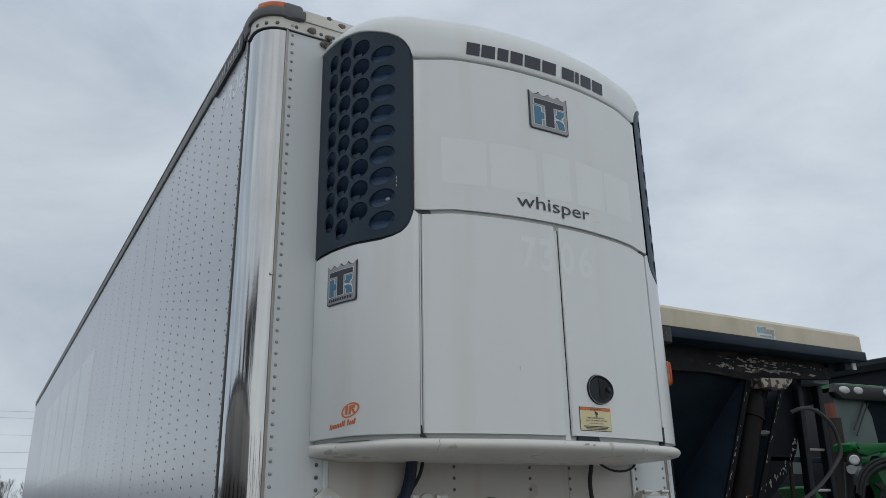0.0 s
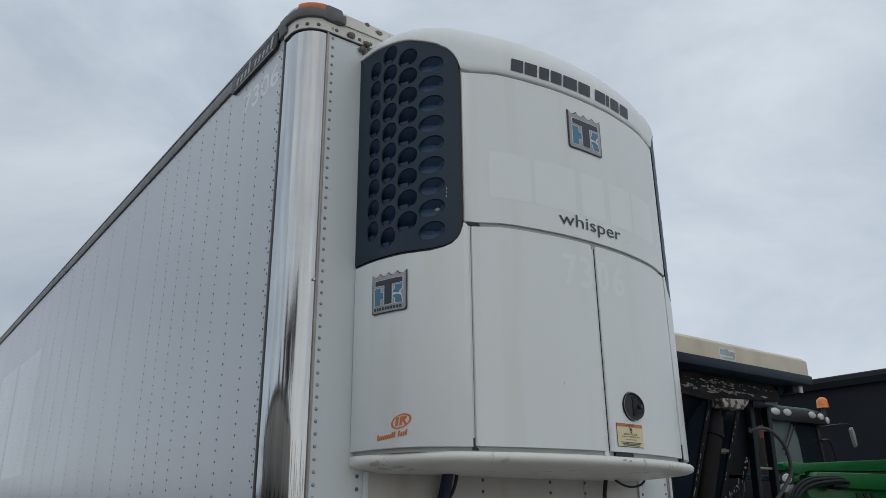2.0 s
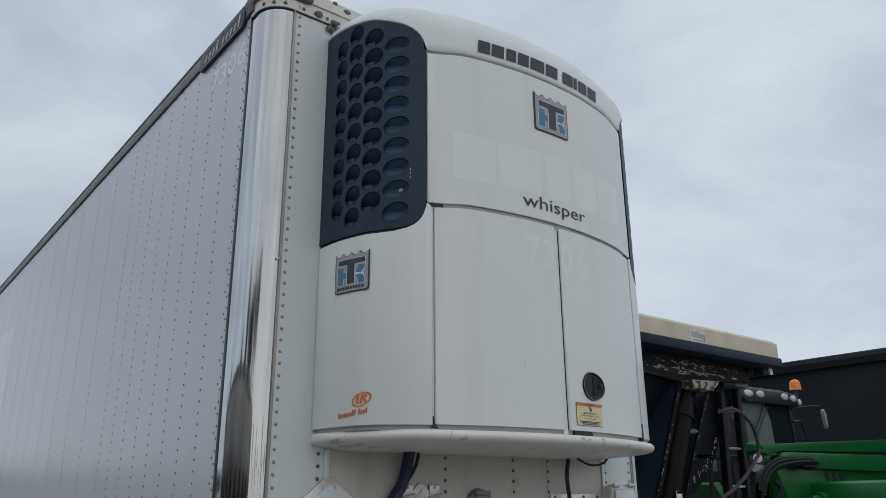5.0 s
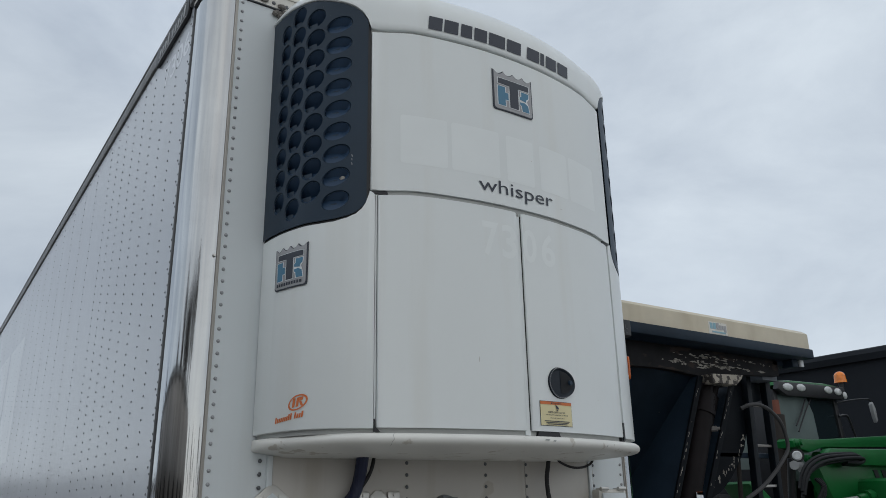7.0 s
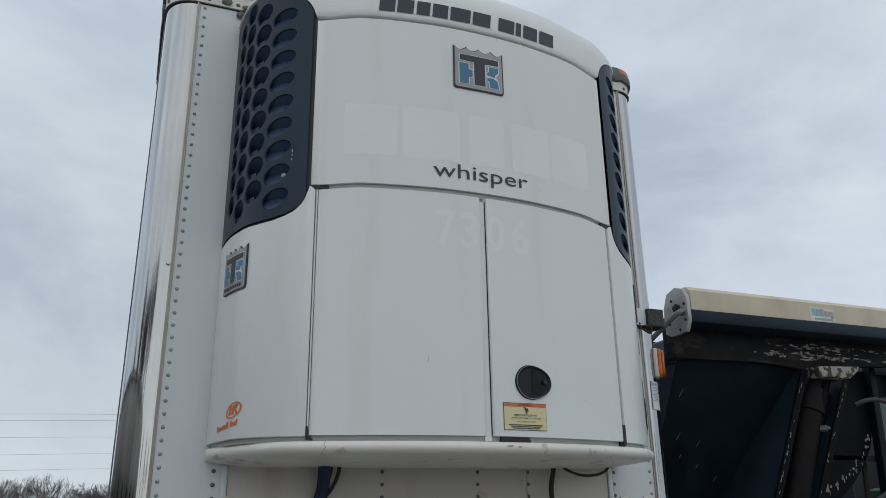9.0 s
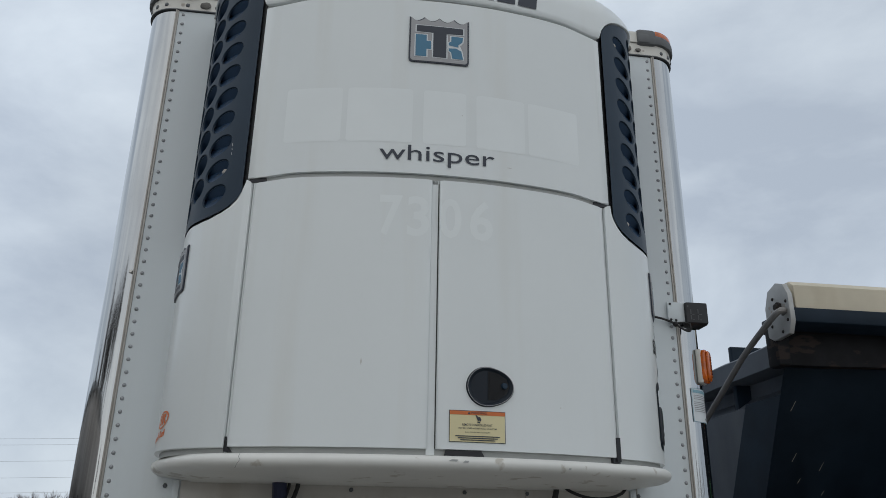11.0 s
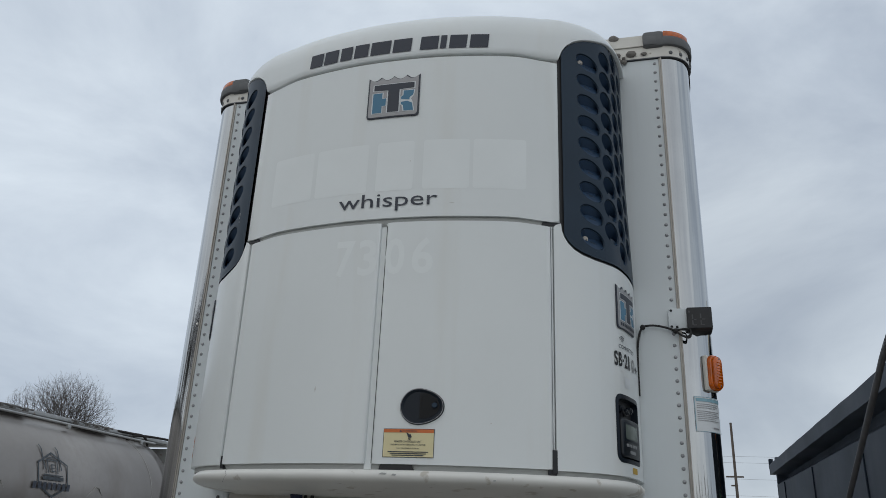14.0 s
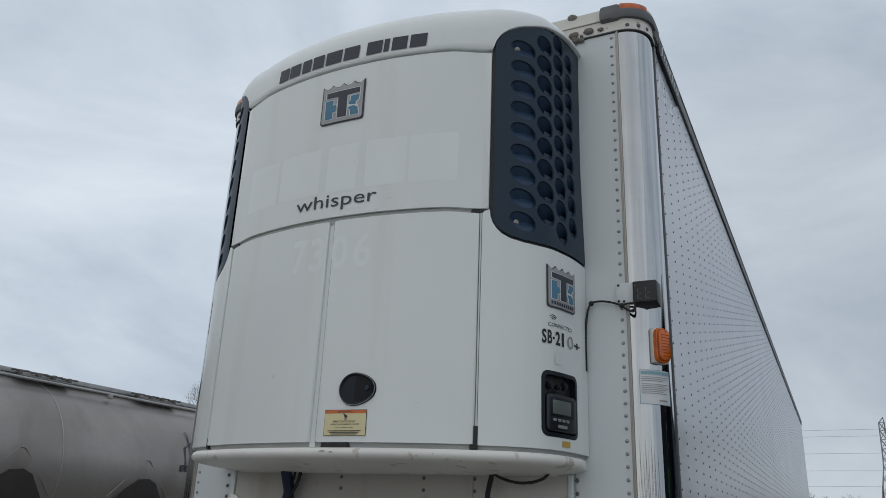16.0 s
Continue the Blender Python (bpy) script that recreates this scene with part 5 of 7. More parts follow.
M_TANK = mat("dull_polished_aluminium", (0.31, 0.283, 0.26), 0.36, 0.75, var=0.26, scale=0.7, fine=12, bump=0.03, wave=0.04, streak=((0.2, 0.172, 0.15), 0.7, 2.2, 0.5))
M_MARK = mat("slate_print", (0.045, 0.055, 0.065), 0.5, var=0.2, scale=8)
M_WELD = mat("weld_seam", (0.4, 0.375, 0.35), 0.45, 0.6)
M_CLAMP = mat("dull_clamp_steel", (0.16, 0.15, 0.14), 0.6, 0.3, var=0.2)
M_HOP = mat("dark_hopper_frame", (0.032, 0.027, 0.025), 0.7, spec=0.3, var=0.25, scale=3)
M_GREEN = mat("green_machine_paint", (0.006, 0.115, 0.027), 0.35, var=0.15, scale=3, fine=30, coat=0.05, spec=0.3, spots=((0.1, 0.12, 0.06), 0.5, 8, 0.7))
M_GLASS = mat("tinted_cab_glass", (0.012, 0.02, 0.024), 0.05, var=0.1, scale=2, spec=0.35)
# pale tone stands for the sky mirrored in the windscreen
M_PANE = mat("painted_pale_cab_glass", (0.15, 0.19, 0.19), 0.08, var=0.12, scale=2)
M_LAMP = mat("lamp_glass", (0.55, 0.57, 0.58), 0.2, var=0.25, scale=14)
M_SHED = mat("black_cladding", (0.016, 0.019, 0.024), 0.75, spec=0.15, var=0.15, scale=0.8, fine=20)
M_BARK = mat("grey_bark", (0.085, 0.075, 0.066), 0.9, var=0.25, scale=6, fine=40, bump=0.4)
M_TWIG = mat("brown_twigs", (0.12, 0.107, 0.1), 0.9, var=0.3, scale=3)
M_WOOD = mat("weathered_pole_wood", (0.12, 0.1, 0.085), 0.9, var=0.2)
M_BRUSH = mat("dark_brush_twigs", (0.075, 0.06, 0.058), 0.9, var=0.3, scale=1.5)
M_STEEL = mat("far_galvanised_steel", (0.25, 0.26, 0.28), 0.6, 0.3)

# ---- dump trailer beside the reefer ----
dump = thing("dump_trailer", (3.8, 4.5, 0), "worn black steel dump trailer with a rolled tarp housing", "trailer")
DX0, DX1, DY0, DY1, DTOP = 2.57, 4.9, 1.5, 7.5, 2.985
bm = bmesh.new()
prism(bm, [(1.2, 3.13), (1.2, 3.28), (1.25, 3.318), (1.38, 3.322), (1.42, 3.29), (1.42, 3.13)], "x", 2.5, 5.22, 0.012)
th = part("tarp_housing", bm, M_CREAM, dump, "cream sheet-metal tarp housing")
bm = bmesh.new()
box(bm, (3.655, 1.1975, 3.135), (3.915, 1.2, 3.245))
dec = part("decal", bm, M_RAIL, th, "faded pale maker's decal")
for a, b, z0, z1, mm in ((3.675, 3.712, 3.18, 3.235, M_TEAL), (3.72, 3.757, 3.18, 3.235, M_TEAL), (3.765, 3.80, 3.18, 3.24, M_SILVER), (3.807, 3.84, 3.18, 3.222, M_SILVER), (3.847, 3.865, 3.18, 3.222, M_SILVER), (3.872, 3.902, 3.165, 3.222, M_SILVER), (3.70, 3.89, 3.148, 3.162, M_TEAL)):
    part("decal_block", boxed((a, 1.195, z0), (b, 1.1975, z1)), mm, dec)
part("housing_lip", boxed((2.46, 1.18, 3.035), (5.24, 1.55, 3.13), 0.012), M_DUMP, dump, "black lip under the housing")
bm = bmesh.new()
o = [(1.17, 3.04), (1.17, 3.21), (1.21, 3.285), (1.29, 3.315), (1.39, 3.285), (1.44, 3.18), (1.44, 2.99), (1.38, 2.955), (1.21, 2.965)]
prism(bm, o, "x", 2.435, 2.47, 0.006)
pl = part("end_plate", bm, M_GALV, dump, "galvanised end plate with bolt")
bm = bmesh.new()
rod(bm, (2.42, 1.28, 3.15), (2.44, 1.28, 3.15), 0.035, seg=6)
rod(bm, (2.405, 1.28, 3.15), (2.44, 1.28, 3.15), 0.02, seg=12)
part("bolt", bm, M_HOP, pl, "rusty hub bolt")
domes("plate_bolts", [((2.435, y, z), (-1, 0, 0)) for y, z in ((1.2, 3.05), (1.2, 3.17), (1.34, 3.22), (1.38, 3.05), (1.27, 2.99))], 0.012, 0.008, M_HOP, pl)
part("corner_post", boxed((2.44, 1.36, 2.8), (2.53, 1.5, 3.06), 0.02), M_CHIP, dump, "worn corner post")
# front wall, flange and doghouse
bm = bmesh.new()
prism(bm, [(DX0 + 0.02, 3.12), (4.88, 3.12), (4.88, 2.74), (4.6, 2.4), (4.44, 2.1), (4.2, 1.86), (3.9, 1.7), (3.3, 1.4), (DX0 + 0.02, 1.2)], "y", 2.2, 2.26, 0.01)
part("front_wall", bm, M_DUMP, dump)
rnd_chip = random.Random(12)
bm = bmesh.new()
FL = [(2.5, 2.81), (2.78, 2.812), (3.15, 2.82), (3.35, 2.815), (3.7, 2.786), (4.35, 2.84), (4.94, 2.875), (4.94, 3.035), (2.5, 3.035)]
prism(bm, FL, "y", 1.4, 1.47, 0.006)
fl = part("front_flange", bm, M_CHIP, dump, "chipped paint on the front flange")
# bare patches where the paint has flaked off
for k in range(70):
    x = rnd_chip.gauss(4.0, 0.36)
    if not 2.9 < x < 4.86:
        continue
    row = rnd_chip.random() < 0.55
    z = (2.965 + rnd_chip.gauss(0, 0.012)) if row else (2.895 + rnd_chip.gauss(0, 0.014))
    w, h = rnd_chip.uniform(0.008, 0.05) * (1.0 if row else 1.6), rnd_chip.uniform(0.004, 0.013) * (1.0 if row else 1.4)
    bm = bmesh.new()
    n = 15
    out = [(x + w * math.cos(2 * math.pi * q / n) * rnd_chip.uniform(0.3, 1.15), z + h * math.sin(2 * math.pi * q / n) * rnd_chip.uniform(0.25, 1.25)) for q in range(n)]
    bm.faces.new([bm.verts.new((a, 1.3985, b)) for a, b in out])
    part("bare_patch", bm, M_BARE, fl)
bm = bmesh.new()
prism(bm, [(3.74, 2.775), (3.73, 2.795), (4.19, 2.815), (4.17, 2.78), (4.08, 2.715), (3.75, 2.715)], "y", 1.29, 1.41, 0.006)
part("cylinder_mount", bm, M_WORN, dump, "chipped white hoist mount")
for a, b in (((3.69, 2.785), (2.885, 1.1)), ((4.12, 2.72), (3.26, 1.1))):
    bm = bmesh.new()
    prism(bm, [a, (a[0] + 0.045, a[1]), (b[0] + 0.045, b[1]), b], "y", 1.41, 2.2, 0.004)
    rib = part("doghouse_plate", bm, M_DUMP, dump)
    bm = bmesh.new()
    prism(bm, [(a[0] - 0.01, a[1]), (a[0] + 0.055, a[1]), (b[0] + 0.055, b[1]), (b[0] - 0.01, b[1])], "y", 1.388, 1.41, 0.004)
    pf = part("plate_flange", bm, M_SCRATCH, rib, "scratched edge of the plate")
    for k in range(13):
        t, tall = rnd_chip.uniform(0.05, 0.6), rnd_chip.uniform(0.008, 0.05)
        x, z = a[0] + (b[0] - a[0]) * t + rnd_chip.uniform(-0.004, 0.012), a[1] + (b[1] - a[1]) * t
        d = (a[0] - b[0]) / (a[1] - b[1])
        bm = bmesh.new()
        bm.faces.new([bm.verts.new((x + dx, 1.3865, z + dz)) for dx, dz in ((0, 0), (0.008, 0.002), (0.006 + d * tall, tall), (d * tall, tall * 0.9))])
        part("bare_patch", bm, M_BARE, pf)
# raked sheet beside the hoist, creased down the middle
bm = bmesh.new()
rows = [[bm.verts.new((x, 1.46 + 0.537 * (2.82 - z), z)) for x in (2.53, x1, x2)] for z, x1, x2 in ((2.82, 3.05, 3.72), (1.87, 2.9, 3.27), (1.1, 2.72, 2.92))]
for a, b in zip(rows, rows[1:]):
    for k in range(2):
        bm.faces.new((a[k], a[k + 1], b[k + 1], b[k]))
bmesh.ops.solidify(bm, geom=bm.faces[:], thickness=0.02)
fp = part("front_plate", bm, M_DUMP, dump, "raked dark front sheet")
# dark overlay added on the front end of the slate side wall
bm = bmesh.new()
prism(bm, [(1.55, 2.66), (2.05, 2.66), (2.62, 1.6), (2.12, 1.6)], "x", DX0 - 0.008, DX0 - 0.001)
part("corner_overlay", bm, M_DUMP, dump, "added dark overlay along the front corner")
for x, z, l in ((2.66, 2.25, 0.05), (2.72, 2.12, 0.03), (2.86, 2.2, 0.05), (2.9, 2.05, 0.03), (3.1, 1.95, 0.04), (2.6, 2.55, 0.06)):
    y = 1.47 + 0.537 * (2.82 - z) - 0.035
    bm = bmesh.new()
    bm.faces.new([bm.verts.new(q) for q in ((x, y, z), (x + 0.006, y, z), (x + 0.012 + l * 0.3, y - 0.537 * l, z + l), (x + 0.008 + l * 0.3, y - 0.537 * l, z + l))])
    part("bare_patch", bm, M_BARE, fp)
# curved sheet beside the ladder
bm = bmesh.new()
prism(bm, [(4.16, 2.82), (4.70, 2.86), (4.66, 2.6), (4.61, 2.37), (4.54, 2.2), (4.43, 2.06), (4.28, 1.92), (4.11, 1.80), (3.9, 1.72), (3.62, 1.66)], "y", 1.62, 1.66, 0.004)
cs = part("front_plate", bm, M_SCRATCH, dump, "chipped curved front sheet")
for k in range(34):
    t = rnd_chip.random()
    x = 4.56 - 0.62 * t * t + rnd_chip.uniform(-0.05, -0.005)
    z = 2.3 - 0.5 * t + rnd_chip.uniform(0.0, 0.06)
    w, h = rnd_chip.uniform(0.004, 0.014), rnd_chip.uniform(0.006, 0.022)
    bm = bmesh.new()
    bm.faces.new([bm.verts.new((x + w * u, 1.6185, z + h * v)) for u, v in ((-1, -0.6), (0.3, -1), (1, 0.2), (0.4, 1), (-0.7, 0.7))])
    part("bare_patch", bm, M_BARE, cs)
for x, z, w, h, mm in ((3.94, 1.89, 0.055, 0.033, M_BARE), (3.45, 1.75, 0.04, 0.045, M_LABEL), (3.452, 1.785, 0.038, 0.012, M_ORANGE)):
    part("sticker", boxed((x - w, 1.345 if mm is not M_BARE else 1.612, z - h), (x + w, 1.35 if mm is not M_BARE else 1.618, z + h)), mm, dump, "small worn sticker")
# hoist cylinder, stages one in another, and a second stub beside it
bm = bmesh.new()
A, B = Vector((3.85, 1.44, 2.73)), Vector((3.2, 1.5, 1.1))
d = (B - A)
for k, (t0, t1, r) in enumerate(((0.0, 0.06, 0.06), (0.05, 0.085, 0.082), (0.085, 0.115, 0.092), (0.112, 0.145, 0.102), (0.142, 0.168, 0.114), (0.166, 1.0, 0.104))):
    rod(bm, A + d * t0, A + d * t1, r * 0.97, r, seg=24)
cyl = part("hoist_cylinder", bm, M_CYL, dump, "oily telescopic hoist cylinder")
bm = bmesh.new()
rod(bm, A + d * 0.25 + Vector((0.06, -0.07, 0)), A + d * 0.25 + Vector((0.09, -0.12, 0)), 0.024, seg=6)
rod(bm, A + d * 0.25 + Vector((0.08, -0.11, 0)), A + d * 0.25 + Vector((0.1, -0.14, 0)), 0.014, seg=8)
part("port_fitting", bm, M_PIPE, cyl, "oily port fitting")
bm = bmesh.new()
rod(bm, (4.02, 1.5, 2.74), (3.97, 1.52, 2.6), 0.055, seg=20)
rod(bm, (3.98, 1.52, 2.63), (3.55, 1.6, 1.6), 0.075, seg=20)
part("hoist_guide", bm, M_CYL, dump, "dark tube beside the hoist cylinder")
# ladder on the front, with a plate between its posts
for a, b, c, e in ((4.62, 4.685, 4.555, 4.628), (4.92, 5.0, 4.885, 4.945)):
    bm = bmesh.new()
    prism(bm, [(a, 2.9), (b, 2.9), (e, 1.83), (e - 0.03, 1.1), (c - 0.03, 1.1), (c, 1.83)], "y", 1.55, 1.62, 0.004)
    part("ladder_post", bm, M_LADDER, dump, "dark ladder post")
bm = bmesh.new()
prism(bm, [(4.67, 2.9), (4.94, 2.9), (4.93, 2.66), (4.78, 2.63)], "y", 1.63, 1.65, 0.003)
part("ladder_plate", bm, M_LADDER, dump)
for z, mm in ((2.6, M_PIPE), (2.217, M_PIPE), (1.846, M_GALV)):
    bm = bmesh.new()
    box(bm, (4.6, 1.57, z - 0.014), (4.94, 1.6, z + 0.01), 0.004)
    part("rung", bm, mm, dump, "worn ladder rung")
part("cross_beam", boxed((4.1, 1.62, 2.1), (4.98, 1.68, 2.15), 0.008), M_DUMP, dump)
bm = bmesh.new()
rod(bm, (4.58, 1.72, 2.4), (4.52, 1.74, 1.5), 0.022, seg=10)
part("conduit", bm, M_HOP, dump, "thin dark pipe")
bm = bmesh.new()
hose(bm, [(3.96, 1.2, 2.49), (4.03, 1.16, 2.52), (4.142, 1.15, 2.53), (4.25, 1.15, 2.51), (4.335, 1.15, 2.472), (4.42, 1.15, 2.415), (4.475, 1.15, 2.34), (4.505, 1.15, 2.22), (4.49, 1.15, 2.14), (4.41, 1.15, 2.065), (4.23, 1.15, 1.935), (4.03, 1.15, 1.823), (3.79, 1.15, 1.73)], 0.017, 10)
part("hydraulic_hose", bm, M_HOSE, dump, "looped grey hydraulic hose")
bm = bmesh.new()
box(bm, (4.86, 1.4, 2.98), (5.2, 1.55, 3.07), 0.006)
box(bm, (5.04, 1.3, 2.96), (5.14, 1.42, 3.05), 0.008)
part("end_bracket", bm, M_DUMP, dump)
part("bracket_tag", boxed((5.16, 1.29, 2.97), (5.22, 1.31, 3.05), 0.004), M_LABEL, dump)
# sides
for x, sg in ((DX0, -1), (DX1, 1)):
    bm = bmesh.new()
    x0, x1 = sorted((x, x - sg * 0.05))
    if sg < 0:
        prism(bm, [(x, 1.25), (x, 2.64), (x + 0.13, 2.73), (x + 0.13, DTOP - 0.1), (x + 0.18, DTOP - 0.1), (x + 0.18, 2.7), (x + 0.05, 2.6), (x + 0.05, 1.25)], "y", DY0, DY1)
        for v in bm.verts:
            if v.co.y < DY0 + 0.01:
                v.co.y += 0.537 * max(0.0, 2.82 - v.co.z)
    else:
        prism(bm, [(x, DTOP - 0.1), (x - 0.05, DTOP - 0.1), (x - 0.05, 2.74), (4.4, 2.06), (3.85, 1.6), (3.85, 1.5), (4.45, 2.0), (x, 2.7)], "y", 2.2, DY1)
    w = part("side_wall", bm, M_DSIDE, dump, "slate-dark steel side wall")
    bm = bmesh.new()
    dent, rows = random.Random(4), []
    for k in range(25):
        y = DY0 - 0.05 + (DY1 - DY0 + 0.05) * k / 24
        top = DTOP - 0.0145 * (y - DY0) + dent.uniform(-0.004, 0.004)
        low = 2.835 - 0.012 * (y - DY0) + dent.uniform(-0.003, 0.003)
        rows.append([bm.verts.new((x + sg * q, y, z)) for q, z in ((0.07, low), (0.072, top - 0.014), (0.056, top), (-0.17, top), (-0.17, low))])
    for p, q in zip(rows, rows[1:]):
        for m in range(5):
            bm.faces.new((p[m], p[(m + 1) % 5], q[(m + 1) % 5], q[m]))
    bm.faces.new(rows[0])
    bm.faces.new(rows[-1])
    bmesh.ops.recalc_face_normals(bm, faces=bm.faces)
    part("top_rail", bm, M_DSIDE, dump, "bent and worn top rail")
    if sg > 0:
        continue
    bm = bmesh.new()
    prism(bm, [(x + sg * 0.06, 1.25), (x + sg * 0.06, 1.34), (x, 1.42), (x, 1.25)], "y", DY0, DY1, 0.004)
    part("bottom_rail", bm, M_DSIDE, dump)
    for y in (3.26, 5.2, 6.9):
        bm = bmesh.new()
        x0, x1 = sorted((x, x + sg * 0.012))
        box(bm, (x0, y, 1.42), (x1, y + 0.022, 2.63), 0.003)
        part("panel_seam", bm, M_DUMP, w)
    bm = bmesh.new()
    x0, x1 = sorted((x, x + sg * 0.07))
    box(bm, (x0, 2.0, 1.95), (x1, DY1, 2.02), 0.01)
    part("side_rub", bm, M_DSIDE, w)
part("rear_gate", boxed((DX0, DY1 - 0.06, 1.65), (DX1, DY1, 2.98), 0.01), M_DSIDE, dump)
part("rear_post", boxed((DX0 - 0.07, DY1 - 0.02, 2.83), (DX0 - 0.02, DY1 + 0.04, 2.96), 0.01), M_DUMP, dump)
part("bed_floor", boxed((DX0 + 0.04, 2.3, 1.2), (3.95, DY1 - 0.03, 1.3)), M_DUMP, dump)
bm = bmesh.new()
hose(bm, [(2.46, 1.27, 3.1), (2.41, 1.2, 3.11), (2.37, 1.23, 3.085), (2.36, 1.423, 3.003), (2.36, 1.64, 2.912), (2.36, 1.78, 2.838)], 0.02, 10)
rod(bm, (2.36, 1.78, 2.838), (2.36, 4.2, 1.53), 0.02, seg=12)
part("tarp_arm", bm, M_PIPE, dump, "bent grey tarp arm pipe")
bm = bmesh.new()
box(bm, (3.3, 1.6, 0.75), (4.2, DY1, 1.2), 0.03)
part("chassis", bm, M_DUMP, dump)
for sg in (-1, 1):
    for y in (5.6, 6.85):
        bm = bmesh.new()
        rod(bm, (3.79 + sg * 0.7, y, 0.51), (3.79 + sg * 1.22, y, 0.51), 0.51, seg=28)
        part("wheel", bm, M_RUBBER, dump)
bm = bmesh.new()
for x in (3.4, 4.2):
    box(bm, (x - 0.06, 2.0, 0.0), (x + 0.06, 2.12, 0.8), 0.01)
part("landing_leg", bm, M_DUMP, dump)

# ---- green tractor ----
tractor = thing("tractor", (9.0, 4.4, 0), "green farm tractor with a roofed cab and front loader", "tractor")
bm = bmesh.new()
prism(bm, [(8.02, 3.26), (8.06, 3.32), (8.4, 3.35), (9.3, 3.365), (9.72, 3.34), (9.8, 3.27), (9.72, 3.24), (8.1, 3.24)], "y", 3.42, 5.1, 0.03)
part("cab_roof", bm, M_GREEN, tractor, "green cab roof")
bm = bmesh.new()
prism(bm, [(8.04, 3.31), (9.72, 3.325), (9.8, 3.22), (9.66, 3.13), (8.2, 3.11), (8.0, 3.2)], "y", 3.37, 3.46, 0.015)
vis = part("visor", bm, M_BLACK, tractor, "black light visor")
for x, z, w in ((8.24, 3.235, 0.125), (8.57, 3.245, 0.11), (9.28, 3.255, 0.105), (9.54, 3.245, 0.095), (9.72, 3.2, 0.05)):
    bm = bmesh.new()
    bmesh.ops.create_uvsphere(bm, u_segments=16, v_segments=8, radius=1, matrix=Matrix.Translation((x, 3.368, z)) @ Matrix.Diagonal((w, 0.03, 0.055, 1)))
    part("work_light", bm, M_LAMP, vis, "oval work light")
# windscreen split in two: the left part has the sky's reflection as its colour
bm = bmesh.new()
prism(bm, [(8.12, 3.14), (8.86, 3.14), (8.98, 2.9), (9.02, 2.5), (9.0, 1.95), (8.12, 1.95)], "y", 3.49, 3.53)
part("windscreen_pane", bm, M_PANE, tractor, "windscreen part with the pale sky reflection painted in")
bm = bmesh.new()
prism(bm, [(8.86, 3.14), (9.55, 3.14), (9.68, 2.5), (9.68, 1.95), (9.0, 1.95), (9.02, 2.5), (8.98, 2.9)], "y", 3.49, 3.53)
part("windscreen_pane", bm, M_GLASS, tractor, "dark tinted windscreen pane")
for a, b in ((8.05, 8.06), (9.58, 9.74)):
    bm = bmesh.new()
    prism(bm, [(a - 0.05, 3.2), (a + 0.05, 3.2), (b + 0.05, 1.6), (b - 0.05, 1.6)], "y", 3.46, 3.6, 0.015)
    part("cab_pillar", bm, M_BLACK, tractor)
bm = bmesh.new()
box(bm, (8.1, 3.6, 1.5), (9.55, 5.0, 3.18), 0.05)
part("cab_body", bm, M_BLACK, tractor)
for pts, r in (([(8.75, 3.44, 3.1), (8.55, 3.42, 2.88), (8.38, 3.42, 2.7)], 0.012), ([(8.9, 3.44, 3.12), (8.66, 3.42, 2.9), (8.42, 3.42, 2.62)], 0.01)):
    bm = bmesh.new()
    hose(bm, pts, r)
    part("wiper", bm, M_BLACK, tractor)
bm = bmesh.new()
rod(bm, (9.82, 3.45, 3.22), (9.82, 3.45, 3.43), 0.035)
rod(bm, (9.66, 3.45, 3.25), (9.83, 3.45, 3.3), 0.025)
bst = part("beacon_stem", bm, M_BLACK, tractor)
bm = bmesh.new()
rod(bm, (9.82, 3.45, 3.41), (9.82, 3.45, 3.51), 0.095, 0.085, seg=20)
bmesh.ops.create_uvsphere(bm, u_segments=20, v_segments=10, radius=0.085, matrix=Matrix.Translation((9.82, 3.45, 3.51)) @ Matrix.Diagonal((1, 1, 0.9, 1)))
part("beacon", bm, M_BEACON, bst, "amber beacon dome")
for pts, r in (([(9.5, 3.4, 3.08), (9.9, 3.4, 3.14), (10.3, 3.4, 3.18), (10.5, 3.4, 3.17), (10.54, 3.4, 3.02)], 0.012), ([(9.5, 3.4, 2.88), (9.68, 3.4, 2.9), (9.78, 3.4, 2.84), (9.92, 3.4, 2.45)], 0.018)):
    bm = bmesh.new()
    hose(bm, pts, r)
    part("mirror_arm", bm, M_BLACK, tractor)
bm = bmesh.new()
prism(bm, [(10.42, 3.1), (10.46, 3.14), (10.51, 3.05), (10.52, 2.86), (10.48, 2.82), (10.45, 2.9)], "y", 3.34, 3.4, 0.01)
part("mirror", bm, M_GREY, tractor, "grey wing mirror")
bm = bmesh.new()
rod(bm, (7.62, 3.25, 1.6), (7.66, 3.25, 2.8), 0.11, seg=20)
exh = part("muffler", bm, M_HOP, tractor, "dark exhaust stack")
bm = bmesh.new()
rod(bm, (7.66, 3.25, 2.8), (7.66, 3.25, 3.0), 0.065, seg=16)
part("exhaust_pipe", bm, mat("rusty_pipe", (0.16, 0.05, 0.03), 0.7), exh)
bm = bmesh.new()
prism(bm, [(7.26, 2.34), (7.24, 2.42), (7.30, 2.45), (7.74, 2.445), (12.6, 2.715), (12.6, 2.47), (7.9, 2.345), (7.6, 2.28)], "y", 2.8, 3.05, 0.02)
la = part("loader_arm", bm, M_GREEN, tractor, "green loader arm")
